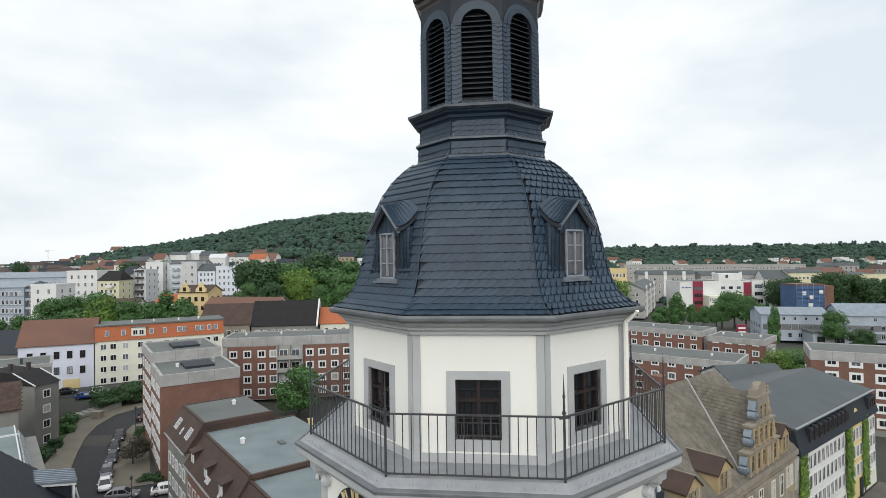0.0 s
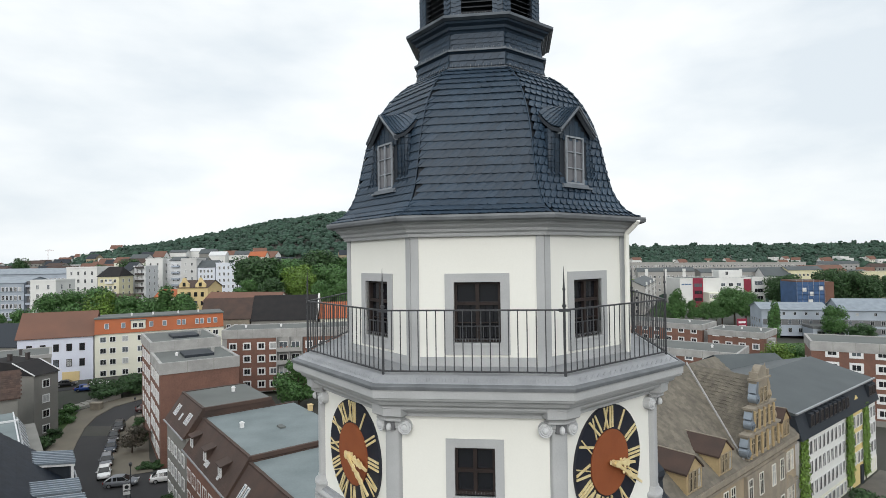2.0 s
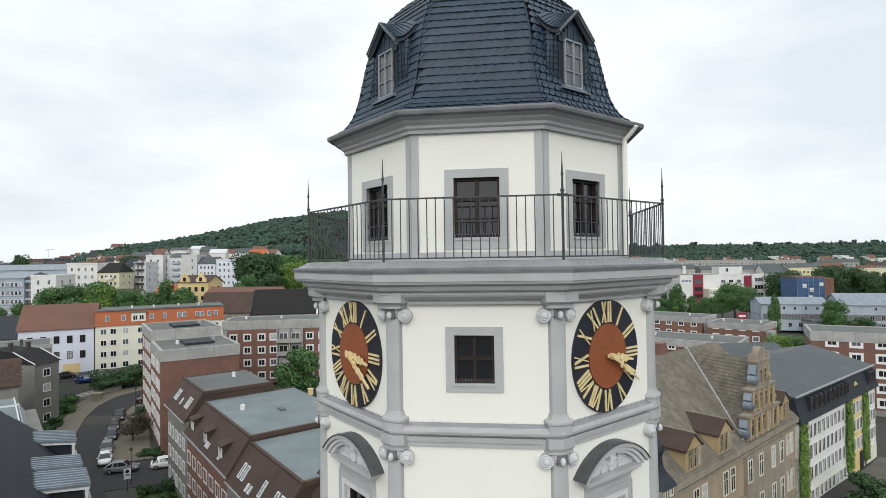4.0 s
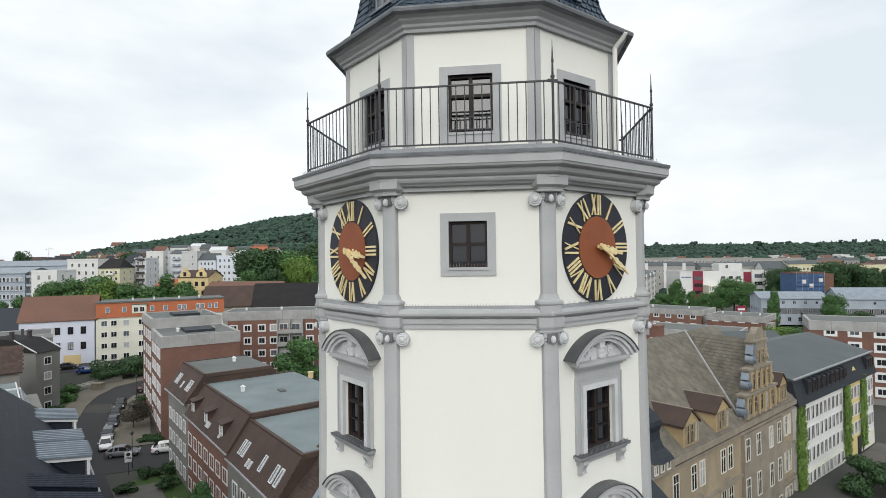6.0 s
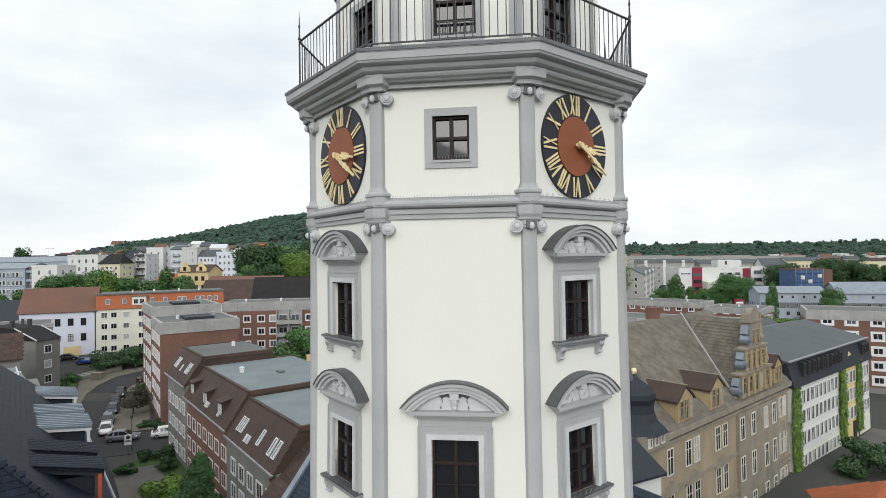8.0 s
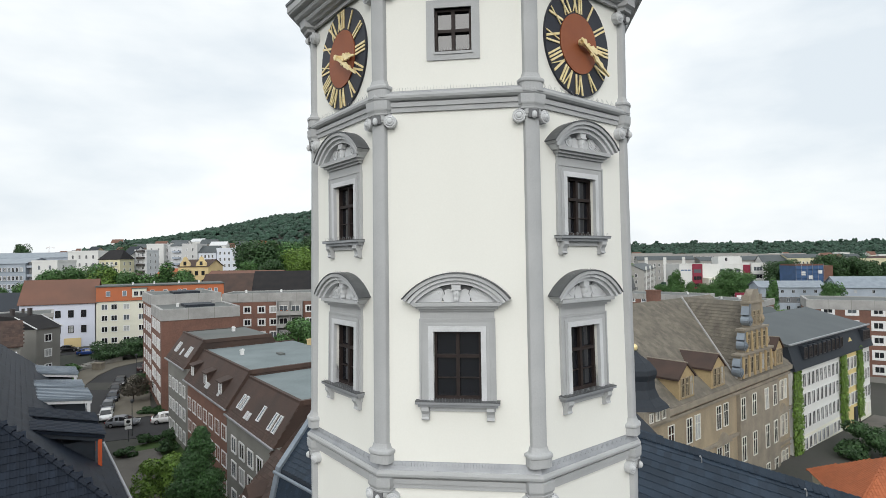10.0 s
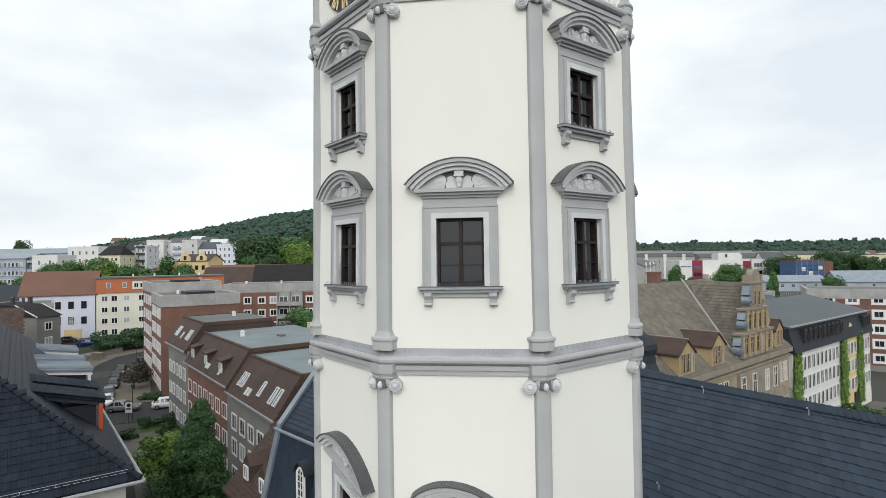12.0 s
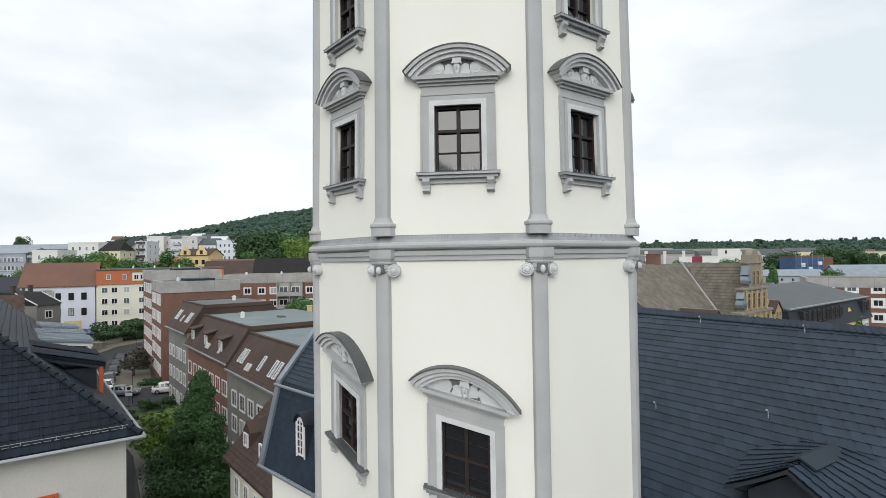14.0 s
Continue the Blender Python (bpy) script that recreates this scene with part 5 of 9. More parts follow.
def mansard_block(label, s0, s1, ze, zf, wall, back, rows, cols, w, style, dormers=0, lights=(), roof=ROOF_FELT, panels=False):
    p0, p1 = M2 + MD * s0 + MN * 1.96, M2 + MD * s1 + MN * 1.96
    # local x runs from the near end to the far end reversed so that y points into the block
    ob, L, H = house("mansard_apartment_block", label, p0, p1, back + 1.96, -1.2, ze, wall, "apartment building", "mansard blocks")
    hz = zf - ze
    D = back + 1.96
    bm = bmesh.new()
    prism(bm, [(-0.35, H - 0.15), (1.9, H + hz), (D - 1.6, H + hz), (D + 0.3, H - 0.15)], -0.02, L + 0.02, "x")
    part("mansard_roof", bm, TILE_B, ob)
    bm = bmesh.new()
    box(bm, 0.1, L - 0.1, 2.0, D - 1.7, H + hz - 0.05, H + hz + 0.06)
    part("flat_roof", bm, roof, ob)
    bm = bmesh.new()
    for q in ((-0.1, L + 0.1, 1.85, 2.15), (-0.12, 0.2, 2.15, D - 1.6), (L - 0.2, L + 0.12, 2.15, D - 1.6)):
        box(bm, *q, H + hz - 0.25, H + hz + 0.16)
    part("roof_edge", bm, TILE_B, ob)
    bm = bmesh.new()
    box(bm, -0.1, L + 0.1, -0.5, -0.33, H - 0.26, H - 0.12)
    part("gutter", bm, ZINC, ob)
    ang = math.atan2(hz, 2.25)
    sm = slope_m((0, -0.35, H - 0.15), (1, 0, 0), (0, math.cos(ang), math.sin(ang)))
    courses(mansard_part(ob), "mansard_tile_field", sm, L, math.hypot(2.25, hz + 0.15), ang, TILE_B, 0.3, 0.28, seed=7, shape="flat", lift=0.025)
    for x, yy, ww, hh in lights:
        skylight(ob, sm @ Matrix.Translation((x, yy, 0.02)), ww, hh)
    for i in range(dormers):
        x = L * (i + 0.35) / dormers
        d = part("dormer", bmesh.new(), TILE_B, ob)
        bm = bmesh.new()
        prism(bm, [(-0.1 + 0.35, H + 0.35), (0.25, H + 1.75), (2.0, H + 2.2), (2.0, H + 0.35)], x - 0.7, x + 0.7, "x")
        part("dormer_body", bm, TILE_B, d)
        bm = bmesh.new()
        prism(bm, [(0.0, H + 1.72), (0.0, H + 1.86), (2.1, H + 2.4), (2.1, H + 2.26)], x - 0.9, x + 0.9, "x")
        part("dormer_roof", bm, TILE_B, d)
        fm, gm = win_mesh(1.0, 1.15, 0.1, "two", WHITE_F, GLASS_B)
        wn_ = part("window", fm, WHITE_F, d, m=Matrix.Translation((x, 0.24, H + 0.5)))
        part("pane", gm, GLASS_B, wn_)
    windows(ob, "f", L, D, spread(0.4, L - 0.4, cols), rows, w, 1.55, 0.13, style, seed=int(s1 * 7))
    if panels:
        bm = bmesh.new()
        for x0, x1 in panels:
            box(bm, x0, x1, -0.05, 0.02, 0.2, H - 0.3)
        part("brick_cladding", bm, BRICK, ob)
    return ob, L, D, H, hz


def mansard_part(ob):
    return [c for c in ob.children if c.name.startswith("mansard_roof")][0]


ob, L, D, H, hz = mansard_block("grey rendered block with brown mansard roof and flat felt top", -9.6, 1.2, 9.4, 12.4, RENDER_G, 10, [1.1, 3.9, 6.7], 5, 1.25, "two",
                              lights=[(2.2, 1.3, 0.48, 1.4), (3.1, 1.3, 0.48, 1.4), (5.6, 1.2, 0.34, 0.9), (8.0, 1.3, 0.48, 1.4), (8.9, 1.3, 0.48, 1.4)])
vent(ob, 4.0, 7.5, H + hz)
ob, L, D, H, hz = mansard_block("grey and brick block with brown mansard roof and blue-grey top", 1.2, 18.4, 8.2, 11.3, RENDER_G, 13, [0.7, 3.3, 5.9], 7, 1.6, "two", dormers=3,
                              lights=[(8.6, 0.6, 0.34, 0.6), (9.3, 0.6, 0.34, 0.6), (13.4, 0.6, 0.34, 0.7)], roof=ROOF_BLUE, panels=[(0.6, 16.4)])
for x, y in ((7.0, 4.4), (12.0, 13.0)):
    vent(ob, x, y, H + hz)
chimney(ob, 5.2, 13.4, H + hz, 0.5, 0.7, YELLOW_W)
bm = bmesh.new()
box(bm, 9.2, 10.4, 7.6, 8.2, H + hz + 0.05, H + hz + 0.25)
part("roof_hatch", bm, ROOF_FELT, ob)
ob, L, D, H, hz = mansard_block("grey rendered block with brown mansard roof lights and blue-grey flat top", 18.4, 31.0, 7.8, 10.8, RENDER_G, 12, [0.6, 3.2, 5.5], 5, 1.5, "two",
                              lights=[(2.0, 1.0, 0.51, 1.4), (2.9, 1.0, 0.51, 1.4), (4.7, 0.6, 0.31, 0.7), (5.4, 0.6, 0.31, 0.7), (7.4, 1.0, 0.51, 1.4), (10.2, 0.9, 0.54, 1.5), (11.2, 0.9, 0.54, 1.5)], roof=ROOF_BLUE)

# -- long prefabricated slab with balconies --
OCHRE_P = mat("ochre_timber_boards", (0.34, 0.22, 0.10), (0.24, 0.15, 0.07), 0.8, 1.5, 20, 0.3)
LEAF_B = mat("potted_greenery", (0.04, 0.10, 0.03), (0.025, 0.06, 0.02), 0.7, 4, 20, 0.2)
ob, L, H = house("prefab_apartment_slab", "long grey prefabricated slab with brick panels, white window surrounds and balconies", (-50.5, 110.5), (-12, 116), 11, 0.8, 14.6, CONCRETE, "apartment building", "prefab slabs")
flat_roof(ob, L, 11, H, ROOF_FELT, CONCRETE, band=1.7)
zs = [0.9 + 2.85 * i for i in range(4)]
bm = None
for x0, x1 in ((1.0, 11.6), (17.6, 30), (33, 38.5)):
    bm = bmesh.new()
    box(bm, x0, x1, -0.06, 0.02, 0.2, H - 1.8)
    part("brick_cladding", bm, BRICK, ob)
windows(ob, "f", L, 11, [2.3, 5.3, 8.4, 11.0, 19.0, 21.8, 24.6, 27.4], zs, 1.75, 1.7, 0.28, "two", seed=11, off=0.06)
for z in zs:
    bm = bmesh.new()
    box(bm, 12.0, 17.4, -1.3, 0.0, z - 0.45, z - 0.3)
    part("balcony_slab", bm, CONCRETE, ob)
    bm = bmesh.new()
    box(bm, 12.0, 17.4, -1.35, -1.25, z - 0.45, z + 0.5)
    part("balcony_front", bm, (OCHRE_P, CREAM_W, CONCRETE, CONCRETE)[zs.index(z)], ob)
    for x in (12.9, 14.2, 15.2, 16.6):
        bm = bmesh.new()
        tube(bm, (x, -1.1, z - 0.3), (x, -1.1, z + 0.65), 0.16, 7, 0.22)
        part("balcony_planter", bm, (TILE_R, LEAF_B, BLUE_W, LEAF_B)[int(x * 3 + z) % 4], ob)
windows(ob, "f", L, 11, [13.2, 15.9], [z + 0.1 for z in zs], 1.9, 1.6, 0.12, "two", seed=12)
for x in (11.95, 14.65, 17.45):
    bm = bmesh.new()
    box(bm, x - 0.08, x + 0.08, -1.3, 0.0, 0.2, H - 1.6)
    part("balcony_divider", bm, CONCRETE, ob)
for x in (4, 12, 22, 29):
    vent(ob, x, 5.5, H)

# -- lilac house with brown pitched roof, cream block with orange attic --
ob, L, H = house("lilac_town_house", "pale lilac rendered house with faded brown tiled roof", (-102.5, 118.5), (-88.2, 124.5), 11, 1.2, 12.6, LILAC_W, "house")
gable_roof(ob, L, 11, H, 5.4, TILE_RB, 0.4, LILAC_W)
windows(ob, "f", L, 11, spread(1.0, L - 1, 5), [3.9, 7.7], 1.15, 1.8, 0.1, "cross", BROWN_F, seed=3, pale=0.1)
windows(ob, "f", L, 11, [4.5, 7.3], [0.6], 1.15, 1.6, 0.1, "cross", BROWN_F, seed=3, pale=0.1)
bm = bmesh.new()
box(bm, 9.0, 12.6, -0.12, 0.05, 0.0, 2.6)
part("door", bm, YELLOW_W, ob, "yellow-brown timber gate")
bm = bmesh.new()
box(bm, -0.05, L + 0.05, -0.16, 0, H - 0.35, H - 0.1)
part("eaves_moulding", bm, WHITE_W, ob)
ob, L, H = house("cream_apartment_block", "pale cream block with orange-red tiled attic and grey flat top", (-88.0, 124.7), (-61.5, 138.8), 12, 1.0, 12.6, CREAM_W, "apartment building")
bm = bmesh.new()
prism(bm, [(-0.35, H - 0.1), (0.75, H + 3.5), (11.2, H + 3.5), (12.3, H - 0.1)], 0, L, "x")
part("attic_roof", bm, TILE_R, ob)
bm = bmesh.new()
box(bm, -0.2, L + 0.2, 0.5, 11.5, H + 3.5, H + 3.85)
part("flat_roof", bm, ROOF_FELT, ob)
sm = slope_m((0, -0.35, H - 0.1), (1, 0, 0), (0, 1.1, 3.6))
for x in (2.6, 6.2, 12.5, 15.6, 19.0, 20.2, 23.4, 24.6, 26.4, 28.0):
    skylight(ob, sm @ Matrix.Translation((x, 1.2, 0.02)), 0.95, 1.4)
d = part("dormer", bmesh.new(), CREAM_W, ob)
bm = bmesh.new()
box(bm, 7.9, 11.2, -0.2, 2.0, H + 0.7, H + 2.9)
part("dormer_body", bm, CREAM_W, d)
bm = bmesh.new()
box(bm, 7.7, 11.4, -0.4, 2.0, H + 2.9, H + 3.1)
part("dormer_roof", bm, ROOF_FELT, d)
windows(ob, "f", L, 12, [8.8, 10.2], [H + 1.0], 1.1, 1.3, 0.1, "two", off=0.2)
windows(ob, "f", L, 12, [1.8, 3.9, 6.6, 10.0, 11.9, 16, 18, 21, 23.5, 26, 28], [0.9 + 2.8 * i for i in range(4)], 1.45, 1.5, 0.14, "two", seed=14)
for x in (8, 13, 19, 24):
    vent(ob, x, 4, H + 3.8)

# -- grey house and brown-roofed neighbours by the lane --
ob, L, H = house("grey_rendered_house", "grey-brown rendered house with dark roof and stacked white windows", (-73.4, 84.6), (-72.4, 89.3), 10, -1.0, 10.6, RENDER_G, "house")
bm = bmesh.new()
prism(bm, [(-0.3, H - 0.1), (4.5, H + 2.0), (10.3, H + 2.4), (10.3, H - 0.1)], -0.2, L + 0.2, "x")
part("roof", bm, TILE_K, ob)
bm = bmesh.new()
for x in (-0.25, L + 0.2):
    prism(bm, [(-0.35, H - 0.12), (4.5, H + 1.98), (4.5, H + 2.12), (-0.35, H + 0.05)], x, x + 0.16, "x")
part("verge_flashing", bm, GREY_L, ob)
windows(ob, "f", L, 10, [2.3], [0.9 + 2.7 * i for i in range(4)], 1.5, 1.5, 0.16, "two", seed=8)
for x, y in ((1.5, 7), (3.6, 5.5)):
    chimney(ob, x, y, H + 1.8, 0.55, 1.5, COPPER)
ob, L, H = house("grey_flat_roofed_house", "grey rear house with flat felt roof", (-89.3, 92.3), (-80.3, 98.6), 9, -0.5, 11.9, RENDER_G, "house")
flat_roof(ob, L, 12, H, ROOF_FELT, CONCRETE, band=0.5)
chimney(ob, 6, 3, H, 0.5, 1.2, COPPER)
ob, L, H = house("brown_roofed_house", "rendered house with red-brown tiled roof", (-89.0, 60.4), (-69.3, 75.5), 7, -1.2, 9.2, RENDER_G, "house")
r_ = gable_roof(ob, L, 7, H, 3.5, TILE_B, 0.4, RENDER_G)
courses(r_, "tile_field", slope_m((-0.4, -0.4, H - 0.2), (1, 0, 0), (0, 3.5, 3.5)), L + 0.8, 5.4, 0, TILE_B, 0.4, 0.4, shape="flat", seed=77)
ob, L, H = house("dark_roofed_house", "low house with dark slate roof", (-130, 128), (-103, 126), 14, 0.8, 9.5, RENDER_G, "house")
gable_roof(ob, L, 14, H, 5, SLATE_D, 0.3, RENDER_G)

# -- flat roof with white edge and slanted glazing beside the lane --
ob, L, H = house("workshop_with_slanted_glazing", "low workshop with grey metal roof, white edge and slanted glazing", (-40.0, 42.3), (-58.5, 64.6), 16, -1.2, 8.0, RENDER_G, "building")
bm = bmesh.new()
prism(bm, [(0.0, H - 2.2), (2.4, H + 1.9), (16, H + 1.9), (16, H - 2.2)], 0.1, L - 0.1, "x")
part("roof", bm, ROOF_BLUE, ob)
bm = bmesh.new()
box(bm, L * 0.80, L * 0.81, 2.0, 16, H + 1.9, H + 2.1)
box(bm, 0.0, L, 2.3, 2.45, H + 1.9, H + 2.0)
part("roof_edge", bm, GREY_L, ob)
sm = slope_m((0, 0, H - 2.2), (1, 0, 0), (0, 2.4, 4.1))
for i in range(13):
    skylight(ob, sm @ Matrix.Translation((1.4 + 2.1 * i, 0.6, 0.03)), 1.8, 3.6)

# ---- town hall wing behind the tower: long slate roof ----
TH_D, TH_N = Vector((0.70, -0.714, 0)), Vector((-0.714, -0.70, 0))
TH_R = Vector((5.4, 4.2, 16.1))
S0, S1 = -16.6, -1.2
hall = thing("town_hall_wing", "cream-walled wing with large blue-grey slate mansard roof", "building")


def th(s, p, z):
    v = TH_R + TH_D * s + TH_N * p
    return Vector((v.x, v.y, z))


bm = bmesh.new()
for a, b in ((0, 1),):
    va = [bm.verts.new(th(S0 + 0.15, p, z)) for p, z in ((4.3, -2.8), (4.3, 8.05), (-4.3, 8.05), (-4.3, -2.8))]
    vb = [bm.verts.new(th(S1, p, z)) for p, z in ((4.3, -2.8), (4.3, 8.05), (-4.3, 8.05), (-4.3, -2.8))]
    bm.faces.new(va)
    bm.faces.new(vb[::-1])
    for i in range(4):
        bm.faces.new((va[i], vb[i], vb[(i + 1) % 4], va[(i + 1) % 4]))
part("wall", bm, PLASTER, hall)
bm = bmesh.new()
pr = [(4.75, 8.06), (3.75, 11.9), (0.0, 16.1), (-3.75, 11.9), (-4.75, 8.06)]
va = [bm.verts.new(th(S0, p, z)) for p, z in pr]
vb = [bm.verts.new(th(S1, p, z)) for p, z in pr]
bm.faces.new(va)
bm.faces.new(vb[::-1])
for i in range(4):
    bm.faces.new((va[i], vb[i], vb[i + 1], va[i + 1]))
hroof = part("roof", bm, SLATE_D, hall)
sm = slope_m(th(S0, 3.75, 11.9), TH_D, -TH_N * 3.75 + Vector((0, 0, 4.2)))
courses(hroof, "slate_field", sm, S1 - S0, math.hypot(3.75, 4.2), 0, SLATE_W, 0.28, 0.24, shape="flat", seed=15)
# steep lower slope: courses, snow guard, verge
ls = math.hypot(1.0, 3.84)
sm2 = slope_m(th(S0, 4.75, 8.06), TH_D, -TH_N * 1.0 + Vector((0, 0, 3.84)))
courses(hroof, "slate_field", sm2, S1 - S0, ls, 0, SLATE_W, 0.3, 0.27, shape="flat", seed=5)
bm = bmesh.new()
for (p0, z0), (p1, z1) in zip(pr[:2], pr[1:3]):
    n = Vector((0, 0, 0.10))
    a0, a1 = th(S0 - 0.15, p0 + 0.02, z0), th(S0 - 0.15, p1 + 0.02, z1)
    b0, b1 = th(S0 + 0.22, p0 + 0.02, z0), th(S0 + 0.22, p1 + 0.02, z1)
    out = TH_N * 0.1 + Vector((0, 0, 0.08))
    vs = [bm.verts.new(q) for q in (a0, b0, b1, a1)]
    wv = [bm.verts.new(q + out) for q in (a0, b0, b1, a1)]
    bm.faces.new(wv)
    bm.faces.new(vs[::-1])
    for i in range(4):
        bm.faces.new((vs[i], wv[i], wv[(i + 1) % 4], vs[(i + 1) % 4]))
part("verge_flashing", bm, METAL_R, hall, "pale metal verge flashing")
for p, z, nm in ((3.95, 11.75, "break_flashing"), (4.85, 8.05, "gutter")):
    bm = bmesh.new()
    for s in (S0,):
        tube(bm, th(S0 - 0.1, p + 0.05, z), th(S1, p + 0.05, z), 0.08, 8)
    part(nm, bm, METAL_R, hall)
# dormer window with segmental head in the steep slope
d = part("dormer", bmesh.new(), SLATE_W, hall)
m = Matrix.Translation(th(S0 + 3.3, 4.55, 9.1)) @ Matrix.Rotation(math.atan2(TH_D.y, TH_D.x), 4, "Z") @ Matrix.Diagonal((0.64, 1, 0.92, 1))
bm = bmesh.new()
prism(bm, [(-0.62, 0), (0.62, 0), (0.62, 1.7)] + [(0.62 * math.cos(math.pi * i / 8), 1.7 + 0.42 * math.sin(math.pi * i / 8)) for i in range(1, 8)] + [(-0.62, 1.7)], 0, 1.2, "y", m)
part("dormer_body", bm, SLATE_D, d)
bm = bmesh.new()
arc_band(bm, 0.7, 1.62, 0.5, 0.0, 0.1, -0.12, 1.3, m)
part("dormer_hood", bm, SLATE_D, d)
bm = bmesh.new()
for s in (-1, 1):
    box(bm, *sorted((s * 0.42, s * 0.33)), -0.06, 0.03, 0.15, 1.75, m)
    box(bm, *sorted((s * 0.58, s * 0.45)), -0.04, 0.03, 0.05, 1.7, m)
box(bm, -0.33, 0.33, -0.055, 0.03, 0.15, 0.24, m)
arc_band(bm, 0.42, 1.7, 0.26, -0.09, 0.0, -0.055, 0.03, m, n=8)
box(bm, -0.035, 0.035, -0.05, 0.0, 0.24, 1.87, m)
for z in (0.55, 0.9, 1.25, 1.58):
    box(bm, -0.33, 0.33, -0.045, 0.0, z - 0.02, z + 0.02, m)
part("window_frame", bm, WHITE_F, d)
bm = bmesh.new()
box(bm, -0.4, 0.4, -0.02, 0.02, 0.15, 1.72, m)
part("pane", bm, GLASS, d)
# ---- second wing, turned towards the square: broad slate slope beside the tower ----
TB_D, TB_N = Vector((0.5446, -0.8387, 0)), Vector((-0.8387, -0.5446, 0))
TB_R, TB_K = Vector((8.0, 2.4, 15.9)), 0.72
B0, B1 = -6.5, 27.0
P_BRK, P_EAVE, Z_EAVE = 5.6, 6.7, 8.06
Z_BRK = TB_R.z - TB_K * P_BRK
wing_b = thing("town_hall_wing", "cream-walled wing with broad blue-grey slate slope beside the tower", "building")


def tb(s, p, z=None):
    v = TB_R + TB_D * s + TB_N * p
    return Vector((v.x, v.y, TB_R.z - TB_K * abs(p) if z is None else z))


def tb_prism(name, outline, material):
    bm = bmesh.new()
    va = [bm.verts.new(tb(B0, p, z)) for p, z in outline]
    vb = [bm.verts.new(tb(B1, p, z)) for p, z in outline]
    bm.faces.new(va)
    bm.faces.new(vb[::-1])
    for i in range(len(va)):
        j = (i + 1) % len(va)
        bm.faces.new((va[i], vb[i], vb[j], va[j]))
    return part(name, bm, material, wing_b)


tb_prism("wall", [(6.3, -2.8), (6.3, Z_EAVE), (-6.3, Z_EAVE), (-6.3, -2.8)], PLASTER)
broof = tb_prism("roof", [(P_EAVE, Z_EAVE), (P_BRK, Z_BRK), (0.0, TB_R.z), (-P_BRK, Z_BRK), (-P_EAVE, Z_EAVE)], SLATE_D)
ln = P_BRK * math.hypot(1, TB_K)
sm = slope_m(tb(B0, P_BRK), TB_D, -TB_N + Vector((0, 0, TB_K)))
rng = random.Random(21)
STEP, WID, CLIMB = 0.245, 0.27, 0.012
shapes = []
for v in range(4):
    # a few shared slate shapes: one long side leaning back, clipped heel
    j = (v - 1.5) * 0.003
    bmv = bmesh.new()
    pts = [(0.0, 0.0 + j, 0.034), (WID * 0.86, 0.0 + j, 0.019), (WID * 0.95, 0.014 + j, 0.017), (WID * 0.985, 0.045 + j, 0.015), (WID * 0.62, STEP * 1.12, 0.003), (-WID * 0.40, STEP * 1.12, 0.016)]
    slate_quad(bmv, [Vector(p) for p in pts], 0.01, Vector((0, 0, 0.014)))
    shapes.append(finish("slate", bmv, SLATE_W))
rest = [[], []]
for r in range(-4, int(ln / STEP) + 4):
    for i in range(int((B1 - B0) / WID)):
        s = i * WID + (r * 0.37 % 1.0) * WID
        sw = B0 + s
        me = shapes[rng.randrange(4)]
        yy = r * STEP + CLIMB * (sw - 4)
        if not 0 <= yy < ln - 0.12:
            continue
        m = sm @ Matrix.Translation((s, yy, rng.uniform(0, 0.003))) @ Matrix.Rotation(CLIMB, 4, "Z")
        c = m.translation
        if c.x * c.x + c.y * c.y < 15.5:
            continue
        if 0.6 < sw < 3.0:
            part("slate", me, SLATE_W, broof, m=m)
        else:
            b = len(rest[0])
            rest[0].extend([tuple(m @ v.co) for v in me.vertices])
            rest[1].extend([[b + q for q in p.vertices] for p in me.polygons])
me = bpy.data.meshes.new("slate_field")
me.from_pydata(rest[0], [], rest[1])
me.materials.append(SLATE_W)
sc = new("slate_field", me)
sc.parent = broof
tagged(sc, kind="stuff")
sm2 = slope_m(tb(B0, P_EAVE, Z_EAVE), TB_D, -TB_N * (P_EAVE - P_BRK) + Vector((0, 0, Z_BRK - Z_EAVE)))
courses(broof, "slate_field", sm2, B1 - B0, math.hypot(P_EAVE - P_BRK, Z_BRK - Z_EAVE), 0, SLATE_W, 0.3, 0.27, shape="flat", seed=6)
# ridge slates
for i in range(int(22 / 0.17)):
    bm = bmesh.new()
    s = B0 + i * 0.17
    rz = TB_R.z
    slate_quad(bm, [tb(s, 0.0, rz + 0.10), tb(s + 0.23, 0.0, rz + 0.065), tb(s + 0.29, 0.19, rz - 0.07), tb(s + 0.17, 0.21, rz - 0.085), tb(s + 0.07, 0.13, rz - 0.01)], 0.01, Vector((0, 0, 0.016)))
    slate_quad(bm, [tb(s, 0, rz + 0.095), tb(s + 0.2, 0, rz + 0.06), tb(s + 0.2, -0.3, rz - 0.16), tb(s, -0.3, rz - 0.14)], 0.01, Vector((0, 0, 0.016)))
    part("ridge_slate", bm, SLATE_W, broof)
